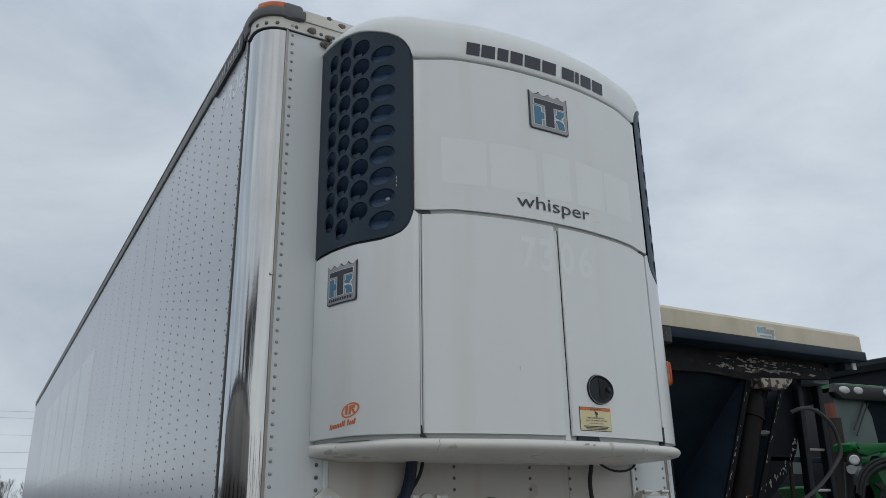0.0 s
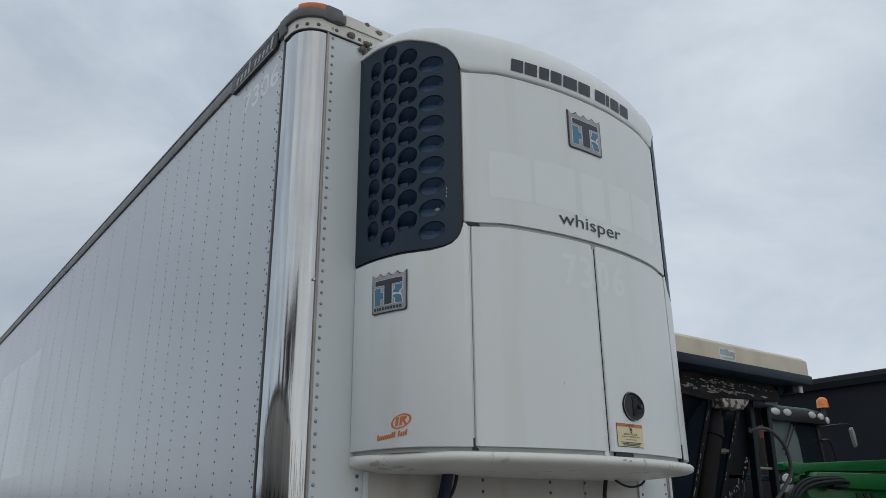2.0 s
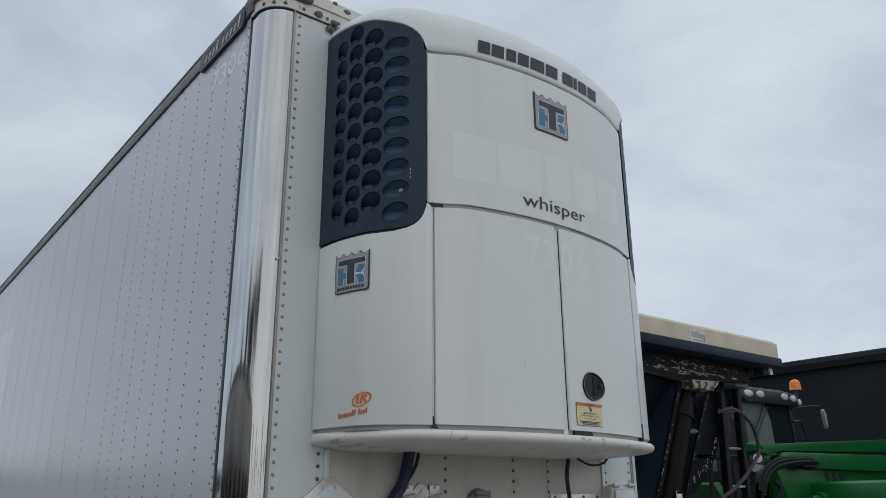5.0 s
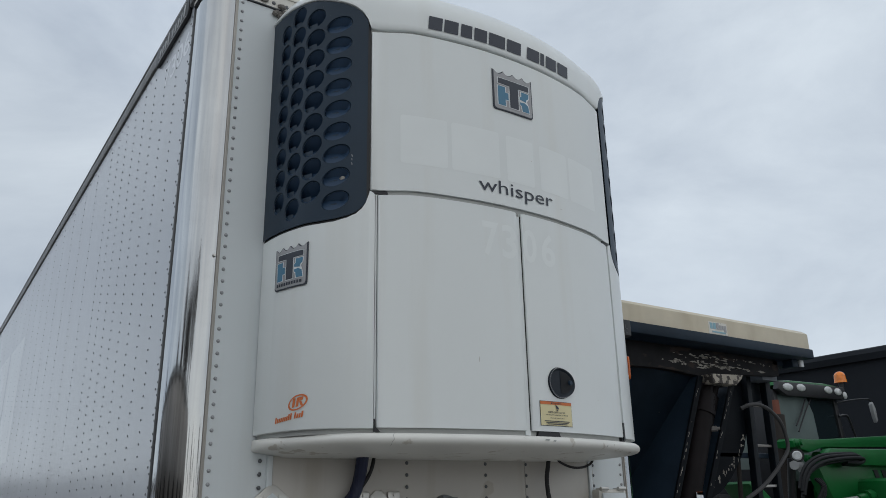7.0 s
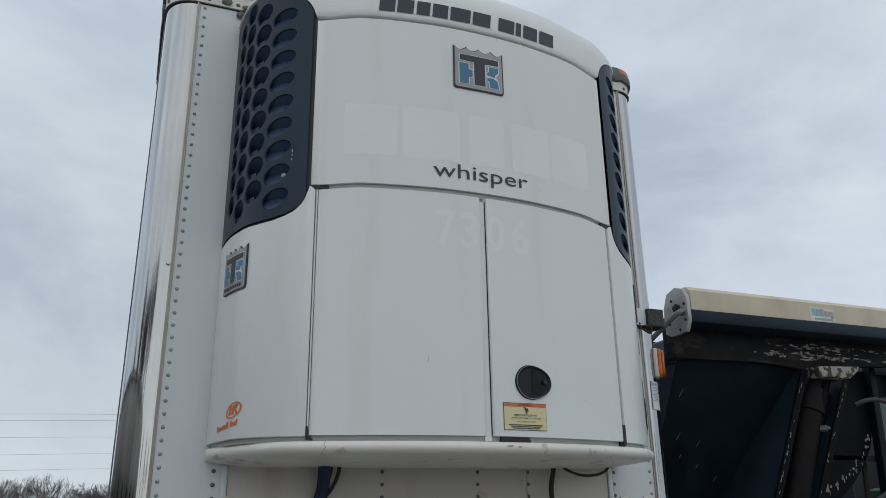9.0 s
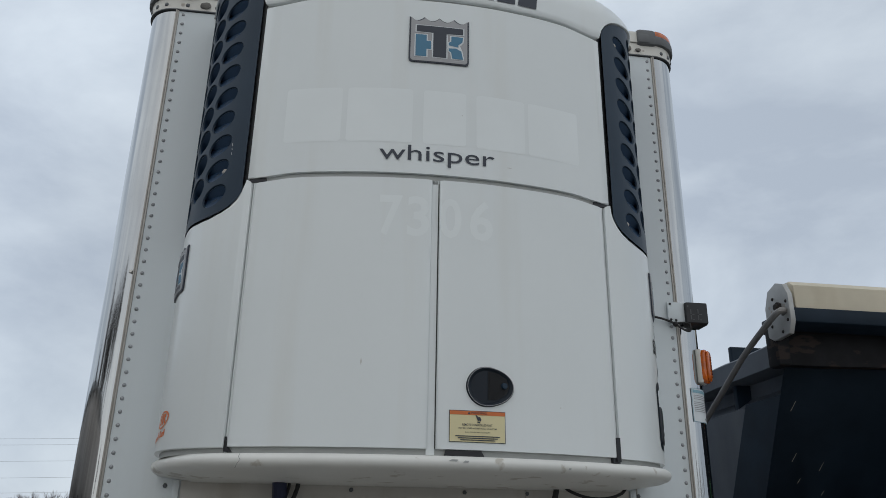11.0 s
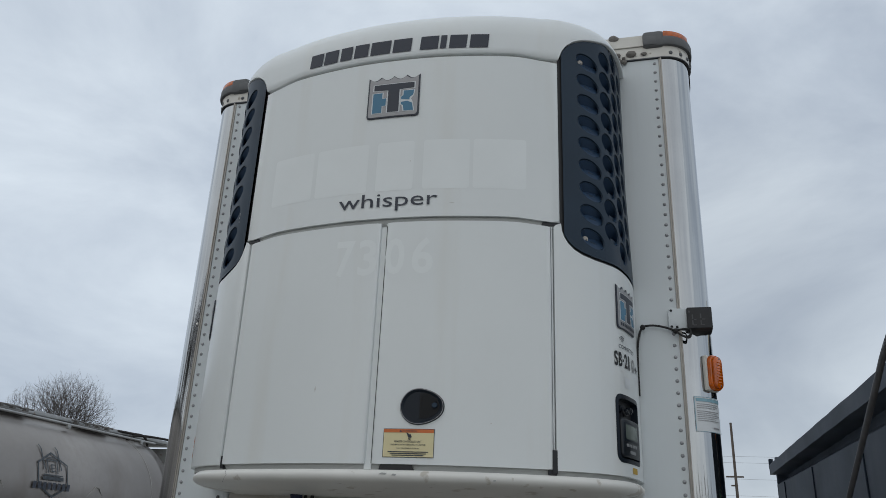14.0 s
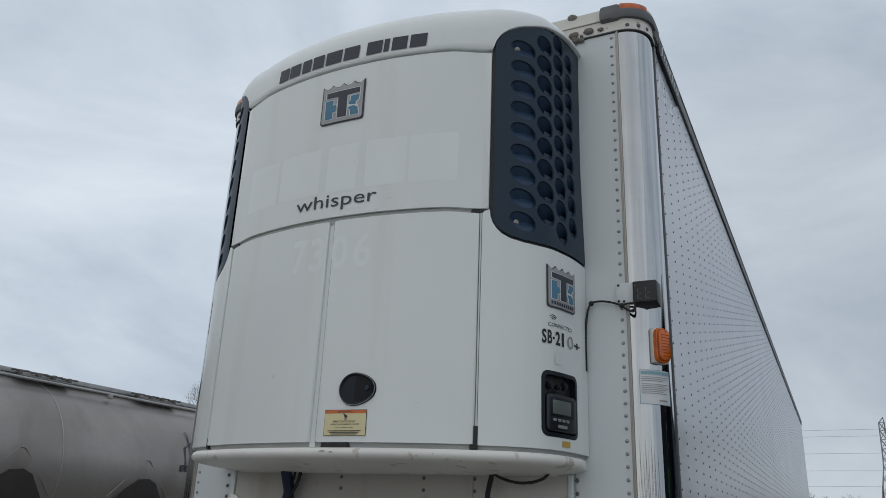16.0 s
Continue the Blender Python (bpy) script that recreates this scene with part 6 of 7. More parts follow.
for x, z, r in ((7.33, 2.385, 0.06), (7.46, 2.2, 0.05)):
    bm = bmesh.new()
    rod(bm, (x, 2.8, z), (x, 2.75, z), r, r * 0.9, seg=20)
    rod(bm, (x, 2.76, z), (x, 2.72, z), r * 0.45, seg=12)
    part("pin_boss", bm, M_GREEN, la, "round green pin boss")
bm = bmesh.new()
prism(bm, [(7.95, 1.6), (7.66, 2.1), (7.9, 2.3), (9.0, 2.3), (12.6, 2.4), (12.6, 1.7), (10.3, 1.6)], "y", 2.76, 2.97, 0.03)
mast = part("loader_mast", bm, M_GREEN, tractor, "green loader side plate")
bm = bmesh.new()
prism(bm, [(7.72, 2.27), (7.8, 2.325), (10.2, 2.352), (12.6, 2.4), (12.6, 2.14), (10.1, 2.11), (8.5, 2.12), (7.9, 2.17)], "y", 2.64, 2.77, 0.025)
part("loader_beam", bm, M_GREEN, mast, "lighter green lower beam")
for k in range(3):
    for z0, z1, q in ((1.965, 2.07, 0.0), (1.845, 1.945, 0.055)):
        bm = bmesh.new()
        x = 8.95 + 0.21 * k + q
        prism(bm, [(x, z1), (x + 0.11, z1), (x + 0.155, z0), (x + 0.045, z0)], "y", 2.75, 2.77)
        part("vent_slot", bm, M_BLACK, mast)
bm = bmesh.new()
rod(bm, (7.7, 2.6, 1.685), (8.2, 2.6, 1.715), 0.022, seg=12)
ram = part("ram_rod", bm, M_GALV, tractor, "bright ram rod")
bm = bmesh.new()
rod(bm, (8.15, 2.6, 1.705), (8.35, 2.6, 1.72), 0.05, seg=16)
rod(bm, (8.35, 2.6, 1.72), (10.8, 2.6, 1.87), 0.082, seg=18)
part("ram_barrel", bm, M_GREEN, ram, "green ram barrel")
for k, (dz, dy, r) in enumerate(((0.0, 0.0, 0.022), (-0.045, -0.02, 0.024), (0.03, 0.03, 0.02), (-0.08, 0.01, 0.02))):
    bm = bmesh.new()
    hose(bm, [(6.95, 2.6 + dy, 1.8 + dz), (7.05, 2.6 + dy, 1.98 + dz), (7.22, 2.6 + dy, 2.11 + dz), (7.5, 2.58 + dy, 2.2 + dz), (7.97, 2.56 + dy, 2.235 + dz * 0.8), (8.26, 2.56 + dy, 2.235 + dz * 0.7), (8.37, 2.56 + dy, 2.185), (8.28, 2.57 + dy, 2.13 - dz * 0.3), (8.0, 2.6 + dy, 2.135 - dz * 0.3)], r, 10)
    part("loader_hose", bm, M_LOADER_HOSE, tractor, "black loader hose")
bm = bmesh.new()
eye = Vector((-0.88, -0.46, 0.02))
rod(bm, Vector((7.2, 2.75, 2.23)) - eye * 0.1, Vector((7.2, 2.75, 2.23)), 0.05, 0.085, seg=20)
hl = part("work_light", bm, M_BLACK, tractor, "round black work light")
bm = bmesh.new()
rod(bm, Vector((7.2, 2.75, 2.23)), Vector((7.2, 2.75, 2.23)) + eye * 0.015, 0.06, 0.045, seg=20)
part("lens", bm, M_LAMP, hl, "clear lamp lens")
bm = bmesh.new()
for x, z in ((7.08, 2.11), (7.22, 2.08)):
    rod(bm, (x + 0.05, 2.76, z), (x - 0.05, 2.7, z), 0.055, seg=14)
box(bm, (7.02, 2.72, 2.1), (7.28, 2.76, 2.15), 0.01)
part("hose_clamp", bm, M_GREY, tractor, "grey double hose clamp")
for q in range(3):
    bm = bmesh.new()
    hose(bm, [(7.3 + 0.05 * q, 2.62, 1.95), (7.36 + 0.03 * q, 2.58, 1.86), (7.28 + 0.05 * q, 2.58, 1.75), (7.12 + 0.06 * q, 2.6, 1.62)], 0.02, 8)
    part("coupler_hose", bm, M_LOADER_HOSE, tractor, "dark hose with a coupler")
bm = bmesh.new()
rod(bm, (7.3, 3.0, 1.5), (7.22, 2.85, 2.2), 0.05)
part("light_bracket", bm, M_BLACK, tractor)
bm = bmesh.new()
prism(bm, [(7.22, 2.95), (7.56, 2.95), (7.56, 2.1), (7.18, 2.1)], "y", 3.6, 3.64)
part("side_window", bm, M_PANE, tractor, "pale greenish side window")
bm = bmesh.new()
prism(bm, [(6.35, 1.9), (6.5, 1.93), (6.95, 1.6), (6.95, 1.45), (6.8, 1.45)], "y", 2.9, 3.3, 0.02)
part("fender", bm, M_GREEN, tractor, "green front fender")
part("engine_hood", boxed((8.5, 1.4, 1.1), (9.6, 3.45, 1.95), 0.12), M_GREEN, tractor)
for x in (7.9, 10.2):
    for y, r in ((4.6, 0.9), (2.0, 0.62)):
        bm = bmesh.new()
        rod(bm, (x - 0.25, y, r), (x + 0.25, y, r), r, seg=32)
        part("wheel", bm, M_RUBBER, tractor)

# ---- black-clad long shed behind the tractor ----
shed = thing("shed", (20, 3, 0), "long low shed clad in dull black sheeting", "building")
bm = bmesh.new()
box(bm, (13.0, -0.5, 0), (27, 14, 4.25), 0.0)
part("wall", bm, M_SHED, shed)
bm = bmesh.new()
prism(bm, [(12.9, 4.2), (12.86, 4.32), (12.92, 4.41), (13.05, 4.45), (26.9, 4.45), (27.1, 4.4), (27.1, 4.2)], "y", -0.6, 14.1, 0.03)
part("roof", bm, M_SHED, shed)

# ---- dry bulk tanker on the other side ----
tanker = thing("bulk_tanker", (-8.85, 2, 0), "dull aluminium dry bulk tanker with hoppers and a top walkway", "tanker")
TX, TZ, TR, TY0, TY1 = -8.85, 2.2, 1.27, -10.0, 10.1
bm = bmesh.new()
rings = []
for y, k in [(TY0, 0.15), (TY0 + 0.03, 0.7), (TY0 + 0.12, 0.93), (TY0 + 0.3, 1.0)] + [(TY0 + 1.0 * q, 1.0) for q in range(1, 21)] + [(TY1 - 0.3, 1.0), (TY1 - 0.12, 0.94), (TY1 - 0.03, 0.72), (TY1, 0.15)]:
    rings.append([bm.verts.new((TX + TR * k * math.cos(2 * math.pi * q / 64), y, TZ + TR * k * math.sin(2 * math.pi * q / 64))) for q in range(64)])
for a, b in zip(rings, rings[1:]):
    for q in range(64):
        bm.faces.new((a[q], a[(q + 1) % 64], b[(q + 1) % 64], b[q]))
bm.faces.new(rings[0])
bm.faces.new(rings[-1])
bmesh.ops.recalc_face_normals(bm, faces=bm.faces)
part("tank", bm, M_TANK, tanker, "streaked dull aluminium barrel")
for y in (4.25, 0.0, -4.25, 9.4):
    bm = bmesh.new()
    R = TR + 0.004
    o = [bm.verts.new((TX + (R if j < 2 else R - 0.02) * math.cos(2 * math.pi * q / 64), y + (0.008 if j in (0, 3) else -0.008), TZ + (R if j < 2 else R - 0.02) * math.sin(2 * math.pi * q / 64))) for q in range(64) for j in range(4)]
    for q in range(64):
        for j in range(4):
            a, b = q * 4 + j, q * 4 + (j + 1) % 4
            c, e = ((q + 1) % 64) * 4 + (j + 1) % 4, ((q + 1) % 64) * 4 + j
            bm.faces.new((o[a], o[b], o[c], o[e]))
    bmesh.ops.recalc_face_normals(bm, faces=bm.faces)
    part("weld_ring", bm, M_WELD, tanker)
for y in (-6.9, -4.8, -2.7, -0.6, 1.5, 3.6, 5.73, 7.85):
    bm = bmesh.new()
    prism(bm, [(y - 0.66, 1.6), (y - 0.3, 2.0), (y - 0.1, 2.14), (y + 0.1, 2.16), (y + 0.24, 2.1), (y + 0.56, 1.6)], "x", TX - 1.28, TX + 1.29, 0.02)
    hf = part("hopper_gap", bm, M_HOP, tanker, "dark gap between hoppers")
    for a, b in (((y - 0.64, 1.87), (y, 2.43)), ((y, 2.43), (y + 0.08, 2.42)), ((y + 0.08, 2.42), (y + 0.56, 1.85))):
        bm = bmesh.new()
        rod(bm, (TX + 1.262, a[0], a[1]), (TX + 1.262, b[0], b[1]), 0.006, seg=6)
        part("weld_line", bm, M_WELD, hf)
for y in (-5.85, -3.75, -1.65, 0.45, 2.52, 4.62, 6.72, 8.82):
    bm = bmesh.new()
    rod(bm, (TX, y, 0.75), (TX, y, 2.0), 0.2, 1.2, seg=32)
    part("hopper_cone", bm, M_TANK, tanker)
bm = bmesh.new()
box(bm, (-9.3, TY0 + 1, 3.455), (-8.45, TY1 + 1.1, 3.48), 0.004)
box(bm, (-8.49, TY0 + 1, 3.46), (-8.45, TY1 + 1.1, 3.54), 0.006)
part("walkway", bm, M_GALV, tanker, "pale grey top walkway with an upturned edge")
bm = bmesh.new()
rod(bm, (-8.18, TY0 + 1, 3.39), (-8.18, TY1, 3.39), 0.02, seg=8)
part("walkway_rail", bm, M_GALV, tanker)
for y in (-5.5, -3.5, -1.5, 0.45, 2.4, 4.3, 6.45, 8.45):
    bm = bmesh.new()
    rod(bm, (TX, y, 3.4), (TX, y, 3.5), 0.33, seg=24)
    box(bm, (-8.42, y - 0.42, 3.425), (-8.27, y + 0.42, 3.45), 0.008)
    h = part("hatch", bm, M_PIPE, tanker, "clamped top hatch")
    for dy in (-0.4, -0.1, 0.15, 0.42):
        bm = bmesh.new()
        box(bm, (-8.42, y + dy - 0.03, 3.45), (-8.34, y + dy + 0.03, 3.51 + 0.02 * (dy > 0)), 0.012)
        rod(bm, (-8.36, y + dy - 0.14, 3.505), (-8.36, y + dy + 0.14, 3.515), 0.014, seg=8)
        part("clamp", bm, M_CLAMP, h)
    bm = bmesh.new()
    rod(bm, (TX, y, 3.5), (TX, y, 3.53), 0.3, 0.15, seg=24)
    part("hatch_lid", bm, M_GALV, h)
for y in (0.9, 3.2, 5.3, 7.6, 9.6):
    bm = bmesh.new()
    box(bm, (-8.2, y, 3.32), (-8.15, y + 0.08, 3.4), 0.006)
    part("rail_bracket", bm, M_GALV, tanker)
for dy, x in ((-0.9, -8.35), (0.0, -8.15)):
    bm = bmesh.new()
    hose(bm, [(x - 0.25, 9.5 + dy, 3.4), (x - 0.2, 9.75 + dy, 3.5), (x - 0.05, 10.5 + dy, 3.52), (x + 0.05, 10.85 + dy, 3.46), (x + 0.08, 10.95 + dy, 3.0), (x + 0.1, 11.0 + dy, 2.0)], 0.022, 8)
    part("grab_rail", bm, M_HOP, tanker, "bent dark grab rail")
part("end_panel", boxed((-9.7, 10.95, 1.2), (-7.92, 11.02, 3.4), 0.02), M_GALV, tanker, "pale flat panel at the tank end")
part("end_box", boxed((-9.4, 10.0, 1.0), (-8.3, 10.98, 2.0), 0.03), M_HOP, tanker)
# maker's mark as plain dark shapes
mark = thing("tank_mark", (-7.56, 6.8, 2.2), "dark hexagonal mark with a band of blocks on the tank", "decal")
def on_tank(bm, pts, out=0.006):
    vs = []
    for y, z in pts:
        vs.append(bm.verts.new((TX + math.sqrt(max(0.01, TR * TR - (z - TZ) ** 2)) + out + 0.012, y, z)))
    bm.faces.new(vs)
bm = bmesh.new()
MY, MZ = 6.87, 2.53
hexo = [(MY + 0.37 * math.sin(radians(a)), MZ + 0.33 * math.cos(radians(a))) for a in range(0, 360, 60)]
hexi = [(MY + 0.34 * math.sin(radians(a)), MZ + 0.3 * math.cos(radians(a))) for a in range(0, 360, 60)]
for k in range(6):
    on_tank(bm, [hexo[k], hexo[(k + 1) % 6], hexi[(k + 1) % 6], hexi[k]])
for y0, y1, z0, z1 in ((6.64, 7.08, 2.45, 2.5), (6.66, 7.06, 2.51, 2.53), (6.74, 6.765, 2.55, 2.73), (6.945, 6.97, 2.55, 2.73), (6.72, 6.99, 2.73, 2.75), (6.75, 6.96, 2.77, 2.785), (6.82, 6.845, 2.57, 2.68), (6.845, 6.9, 2.57, 2.585), (6.845, 6.89, 2.617, 2.632), (6.845, 6.9, 2.665, 2.68)):
    on_tank(bm, [(y0, z0), (y1, z0), (y1, z1), (y0, z1)], 0.008)
for y in (6.68, 7.03):
    on_tank(bm, [(y, 2.6), (y + 0.024, 2.6), (y + 0.006, 2.9), (y - 0.018, 2.9)], 0.009)
    on_tank(bm, [(y - 0.018, 2.9), (y + 0.006, 2.9), (y - 0.028, 2.955), (y - 0.045, 2.95)], 0.009)
part("emblem", bm, M_MARK, mark)
for k in range(8):
    y = 6.44 + 0.101 * k
    bm = bmesh.new()
    on_tank(bm, [(y, 2.315), (y + 0.068, 2.315), (y + 0.082, 2.415), (y + 0.014, 2.415)], 0.01)
    part("block", bm, M_INK, mark)
bm = bmesh.new()
for x in (-9.3, -8.4):
    box(bm, (x - 0.06, TY0 + 1, 0.7), (x + 0.06, TY1 - 0.5, 0.9), 0.01)
part("chassis", bm, M_HOP, tanker)
for y in (7.5, 8.8, -7.5, -8.8):
    for x in (-9.75, -7.95):
        bm = bmesh.new()
        rod(bm, (x - 0.22, y, 0.51), (x + 0.22, y, 0.51), 0.51, seg=28)
        part("wheel", bm, M_RUBBER, tanker)


# ---- trees and far things ----
def bare_tree(name, x, y, height, half, spread, seed, label, bole=0.24, stout=0.026):
    """Tapered trunk with limbs, and a crown of fine bare twigs."""
    rnd = random.Random(seed)
    trunk, crown = ([], []), ([], [])

    def limb(store, a, b, r0, r1, sides):
        vs, fs = store
        d = (b - a).normalized()
        u = d.cross(Vector((0.31, 0.17, 0.93)))
        u = u.normalized() if u.length > 0.01 else Vector((1, 0, 0))
        w = d.cross(u)
        o = len(vs)
        for p, r in ((a, r0), (b, r1)):
            for k in range(sides):
                t = 2 * math.pi * k / sides
                vs.append(tuple(p + (u * math.cos(t) + w * math.sin(t)) * r))
        for k in range(sides):
            k2 = (k + 1) % sides
            fs.append((o + k, o + k2, o + sides + k2, o + sides + k))

    def grow(p, d, length, r, depth):
        n = 3 if depth < 3 else 2
        q = p
        for i in range(n):
            d2 = (d + Vector((rnd.uniform(-1, 1), rnd.uniform(-1, 1), rnd.uniform(-0.4, 0.6))) * (0.17 if depth else 0.03)).normalized()
            e = q + d2 * (length / n)
            ra, rb = r * (1 - 0.3 * i / n), r * (1 - 0.3 * (i + 1) / n)
            limb(trunk if depth < 3 else crown, q, e, ra, rb, 7 if depth < 2 else 4 if depth < 4 else 3)
            q, d = e, d2
        if depth >= 7:
            return
        kids = (6, 4, 3, 3, 3, 2, 2)[depth]
        twist = rnd.uniform(0, 6.28)
        for k in range(kids):
            t = twist + 6.283 * k / kids + rnd.uniform(-0.4, 0.4)
            u = d.cross(Vector((0.2, 0.9, 0.1))).normalized()
            w = d.cross(u)
            tilt = spread * (rnd.uniform(0.15, 1.0) if depth == 0 else rnd.uniform(0.3, 0.85))
            nd = (d + (u * math.cos(t) + w * math.sin(t)) * tilt + Vector((0, 0, 0.13))).normalized()
            grow(q, nd, (height * (1 - bole) * 0.4 if depth == 0 else length) * rnd.uniform(0.66, 0.9), max(r * (0.5 if depth == 0 else 0.58), 0.0045), depth + 1)

    def rounded_off(v):
        """Draws stray twigs in to an even, domed outline."""
        dx, dy, dz = (v[0] - x) / half, (v[1] - y) / half, max(0.0, v[2] - 0.6 * height) / (0.4 * height)
        s = math.sqrt(dx * dx + dy * dy + dz * dz)
        if s < 0.8:
            return v
        k = (0.8 + 0.24 * math.tanh((s - 0.8) / 0.3)) / s
        return (x + (v[0] - x) * k, y + (v[1] - y) * k, 0.6 * height + (v[2] - 0.6 * height) * k if dz > 0 else v[2])

    grow(Vector((x, y, -0.1)), Vector((0, 0, 1)), height * bole, height * stout, 0)
    # bring the crown to its height and half width
    every = trunk[0] + crown[0]
    up = height / max(v[2] for v in every)
    reach = sorted(math.hypot(v[0] - x, v[1] - y) for v in every)[int(len(every) * 0.97)]
    for st in (trunk, crown):
        st[0][:] = [(x + (v[0] - x) * half / reach, y + (v[1] - y) * half / reach, v[2] * up) for v in st[0]]
        st[0][:] = [rounded_off(v) for v in st[0]]
    t = thing(name, (x, y, 0), label, "tree", "bare trees")
    for nm, st, mm in (("trunk", trunk, M_BARK), ("crown", crown, M_TWIG)):
        me = bpy.data.meshes.new(nm)
        me.from_pydata(st[0], [], st[1])
        finish(nm, me, mm, t, "")
    return t


def polar(ex, ey, az, dist):
    return ex + dist * math.sin(radians(az)), ey + dist * math.cos(radians(az))


ax, ay = polar(0.37, -3.02, -29.7, 38)
tree_a = bare_tree("bare_tree", ax, ay, 7.6, 3.0, 1.0, 3, "bare deciduous tree with a spreading crown of twigs", 0.42, 0.027)
bx, by = polar(1.38, -3.3, -40.9, 46)
tree_b = bare_tree("bare_tree", bx, by, 10.2, 3.0, 1.0, 11, "tall bare deciduous tree with a rounded crown of twigs", 0.5, 0.02)
random.seed(21)
# unseen stand-in trees behind the camera, added for reflections in the polished corners
for k in range(26):
    src = tree_a if k % 2 else tree_b
    a = 112 + 136 * k / 25 + random.uniform(-2, 2)
    x, y = polar(0, -3, a, random.uniform(75, 100))
    copy_thing(src, pose(x, y, 0, 0, 0, random.uniform(0, 360)))
# larger unseen ones, added to darken the left corner's reflection
for k in range(7):
    x, y = polar(0, -3, 228 + 5.5 * k + random.uniform(-2, 2), random.uniform(34, 42))
    copy_thing(tree_b, pose(x, y, 0, 0, 0, random.uniform(0, 360)) @ Matrix.Scale(random.uniform(1.25, 1.6), 4))
# unseen trees added far to the left, only to be mirrored in the steel
for x, y, sc in ((-30, -6, 0), (-34, 3, 120), (-28, -16, 60), (-40, 12, 200)):
    copy_thing(tree_b, pose(x, y, 0, 0, 0, sc))

# low bare brush along the horizon
rnd = random.Random(8)
vs, fs = [], []


def twig(p, d, length, r, depth):
    e = p + d * length
    u = d.cross(Vector((0.3, 0.8, 0.2))).normalized() * r
    w = d.cross(u).normalized() * r
    o = len(vs)
    for q, k in ((p, 1.0), (e, 0.6)):
        vs.extend(tuple(q + v * k) for v in (u, w * 0.87 - u * 0.5, -w * 0.87 - u * 0.5))
    fs.extend(((o, o + 1, o + 4, o + 3), (o + 1, o + 2, o + 5, o + 4), (o + 2, o, o + 3, o + 5)))
    if depth < 5:
        for k in range(3 if depth < 4 else 2):
            n = (d + Vector((rnd.uniform(-1, 1), rnd.uniform(-1, 1), rnd.uniform(-0.3, 0.7))) * 0.62).normalized()
            twig(e, n, length * rnd.uniform(0.6, 0.85), max(r * 0.62, 0.012), depth + 1)


for k in range(430):
    a = rnd.uniform(-62, 40)
    x, y = polar(0, -3, a, rnd.uniform(78, 96))
    tall = (5.2 + 1.0 * noise.noise(Vector((a * 0.21, 0.3, 0))) + 1.2 * noise.noise(Vector((a * 1.1, 5, 0)))) * rnd.uniform(0.75, 1.1)
    twig(Vector((x, y, -0.1)), Vector((rnd.uniform(-0.15, 0.15), 0, 1)).normalized(), tall * 0.3, 0.07, 0)
me = bpy.data.meshes.new("brush")
me.from_pydata(vs, [], fs)
solo(finish("brush", me, M_BRUSH, None, ""), "low bare brush and scrub along the horizon", "brush", kind="stuff")

# lattice tower, poles and lines
tx, ty = polar(1.4, -3.3, 3.05, 250)
tower = thing("lattice_tower", (tx, ty, 0), "tall steel lattice transmission tower", "tower")
def tw(z):
    return 4.2 - 3.3 * min(1.0, z / 21.0) if z < 21 else 0.9 - 0.25 * (z - 21) / 12
bm = bmesh.new()
levels = [0, 5, 9.5, 13.5, 17, 20, 22.5, 25, 27.5, 30, 32.2]
for z0, z1 in zip(levels, levels[1:]):
    a, b = tw(z0), tw(z1)
    for sx, sy in ((-1, -1), (1, -1), (1, 1), (-1, 1)):
        rod(bm, (tx + sx * a, ty + sy * a, z0), (tx + sx * b, ty + sy * b, z1), 0.16, seg=4)
    for (p, q) in (((-1, -1), (1, -1)), ((1, -1), (1, 1)), ((1, 1), (-1, 1)), ((-1, 1), (-1, -1))):
        rod(bm, (tx + p[0] * a, ty + p[1] * a, z0), (tx + q[0] * b, ty + q[1] * b, z1), 0.09, seg=3)
        rod(bm, (tx + q[0] * a, ty + q[1] * a, z0), (tx + p[0] * b, ty + p[1] * b, z1), 0.09, seg=3)
        rod(bm, (tx + p[0] * b, ty + p[1] * b, z1), (tx + q[0] * b, ty + q[1] * b, z1), 0.08, seg=3)
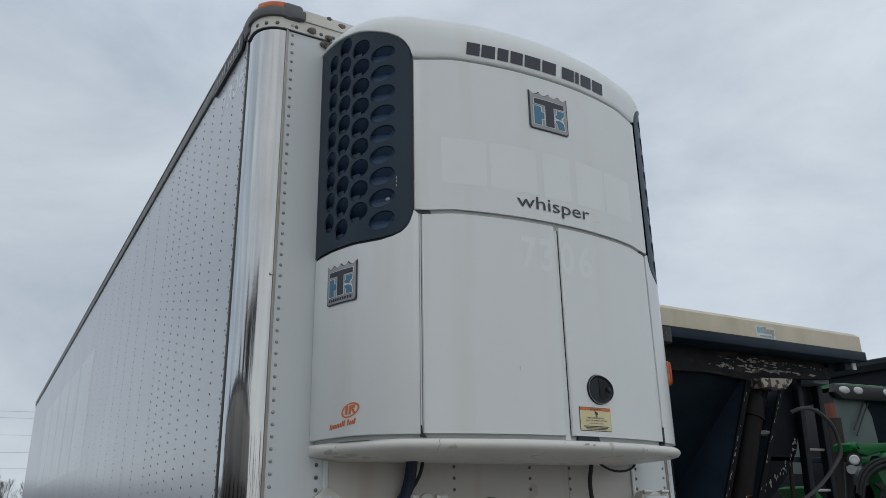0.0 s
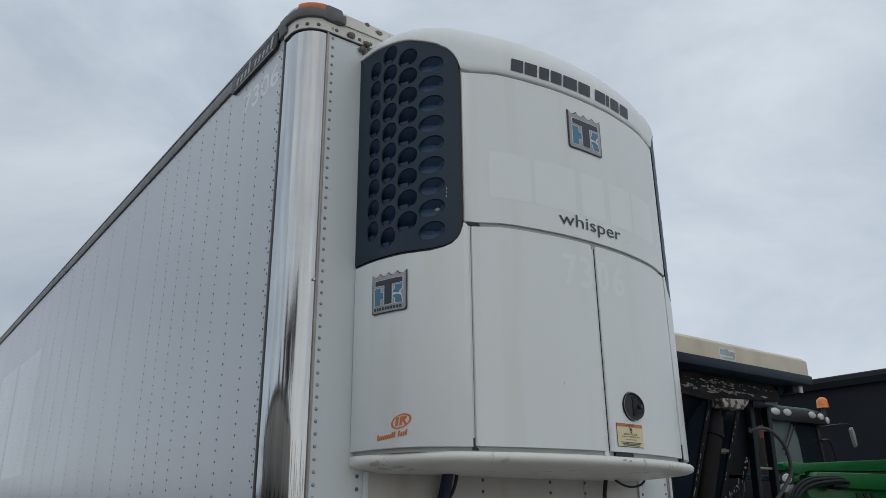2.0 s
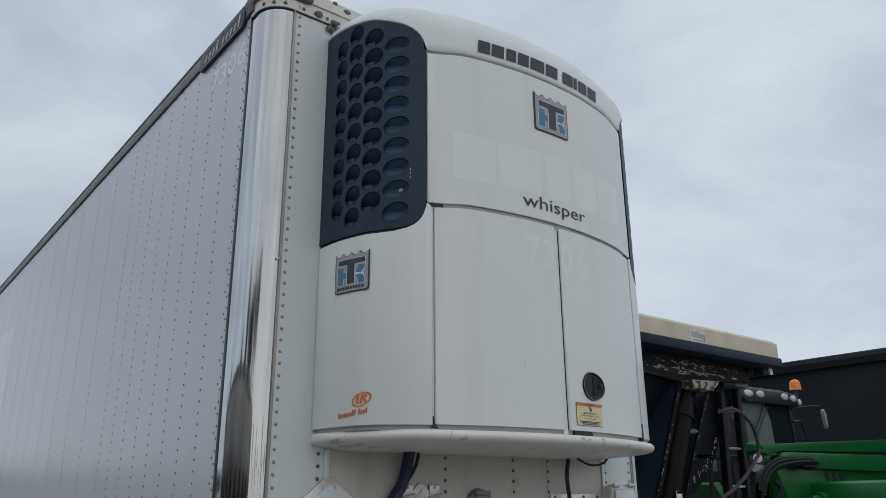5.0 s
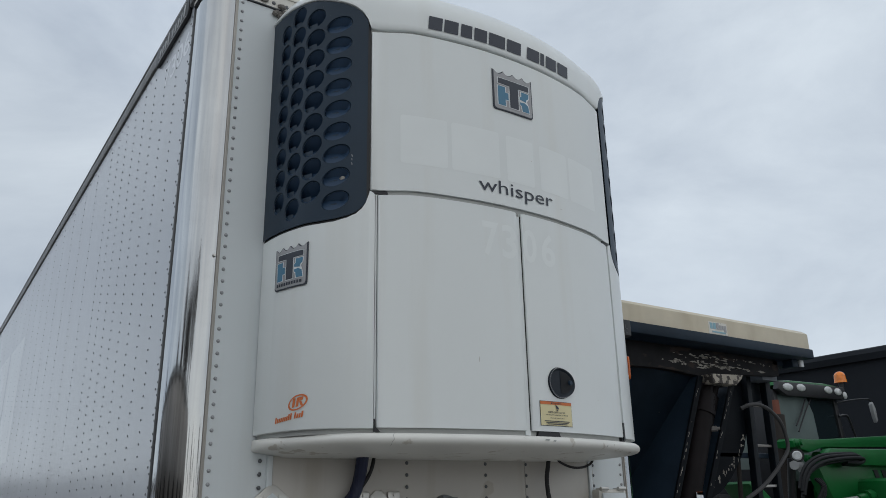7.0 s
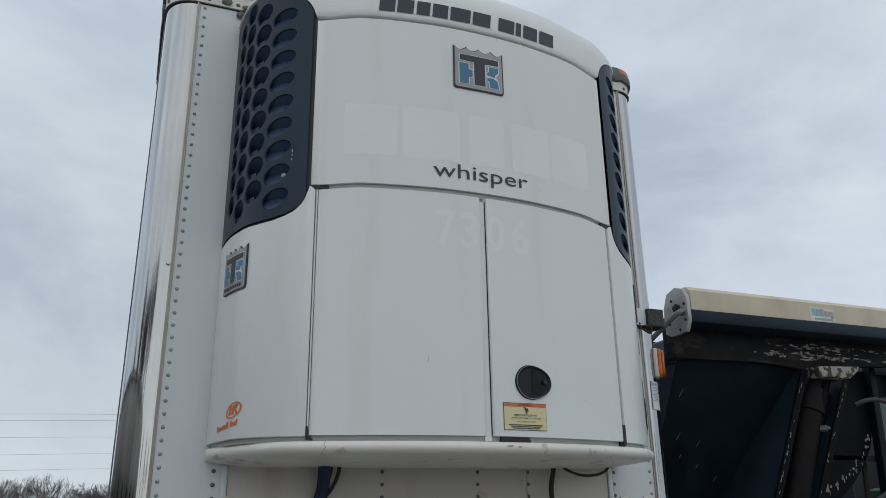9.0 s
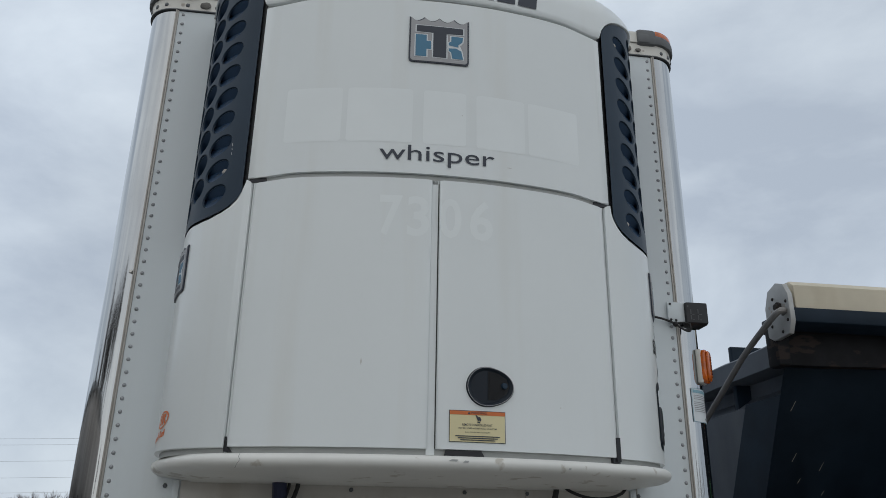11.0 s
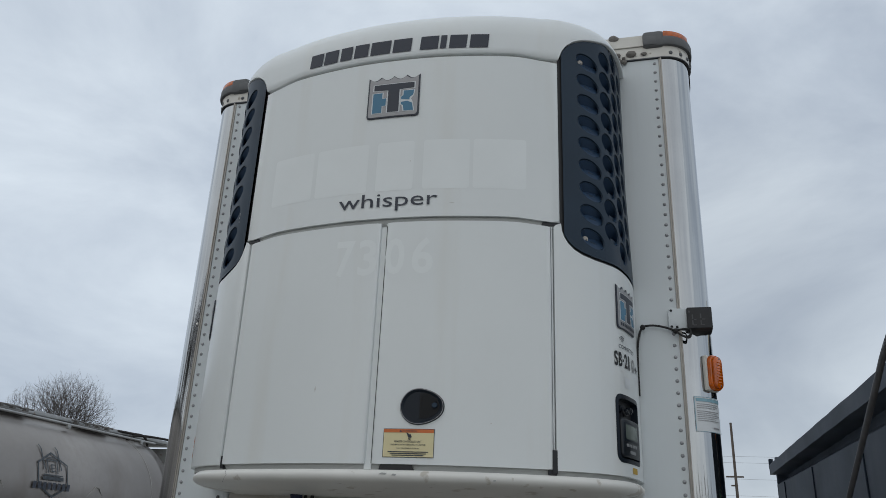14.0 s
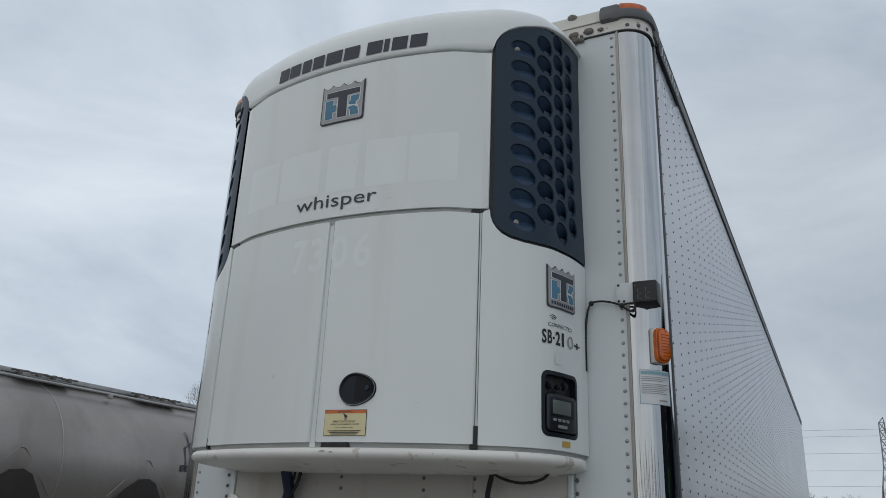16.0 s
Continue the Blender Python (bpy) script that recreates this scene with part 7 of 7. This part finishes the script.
rod(bm, (tx - 0.6, ty, 32.2), (tx + 0.5, ty, 33.6), 0.12, seg=4)
rod(bm, (tx + 0.6, ty, 32.2), (tx + 0.5, ty, 33.6), 0.12, seg=4)
part("lattice", bm, M_STEEL, tower)
for z, az, dist, top, thick in ((0, 5.62, 70, 12.5, 0.14), (0, 3.3, 150, 12.3, 0.16), (0, 2.65, 170, 10.8, 0.16)):
    px, py = polar(1.4, -3.3, az, dist)
    pole = thing("utility_pole", (px, py, 0), "slim weathered wooden utility pole", "pole", "utility poles")
    bm = bmesh.new()
    rod(bm, (px, py, 0), (px, py, top), thick, thick * 0.7, seg=10)
    part("shaft", bm, M_WOOD, pole)
    if dist < 100:
        for zz, w in ((8.1, 0.75), (7.4, 0.4), (5.2, 0.5)):
            bm = bmesh.new()
            box(bm, (px - w, py - 0.06, zz - 0.06), (px + w * (0.85 if w > 0.6 else 0.3), py + 0.06, zz + 0.06))
            part("crossarm", bm, M_WOOD, pole)
px, py = polar(-0.74, -3.17, -10.95, 120)
pole = thing("utility_pole", (px, py, 0), "slim twin-legged timber pole with cross braces", "pole", "utility poles")
for dx in (-0.26, 0.26):
    bm = bmesh.new()
    rod(bm, (px + dx * 1.5, py, 0), (px + dx * 0.8, py, 11.9 if dx < 0 else 11.6), 0.12, 0.09, seg=8)
    part("shaft", bm, M_PIPE, pole)
for k, zz in enumerate((4.3, 5.5, 6.7, 7.9, 9.1, 10.3, 11.4)):
    bm = bmesh.new()
    w = 0.26 * (1.5 - 0.06 * zz)
    rod(bm, (px - w, py - 0.05, zz + 0.25 * (-1) ** k), (px + w, py - 0.05, zz - 0.25 * (-1) ** k), 0.06, seg=6)
    part("brace", bm, M_PIPE, pole)
for z in (30.4, 28.6, 23.9, 19.2, 15.0):
    bm = bmesh.new()
    hose(bm, [(tx - 420, ty, z - 2.0), (tx - 210, ty, z - 5.5), (tx, ty, z), (tx + 140, ty, z - 4), (tx + 280, ty, z - 2)], 0.035, 3, 12)
    solo(part("power_line", bm, M_STEEL), "thin dark overhead power line", "cable", "power lines")
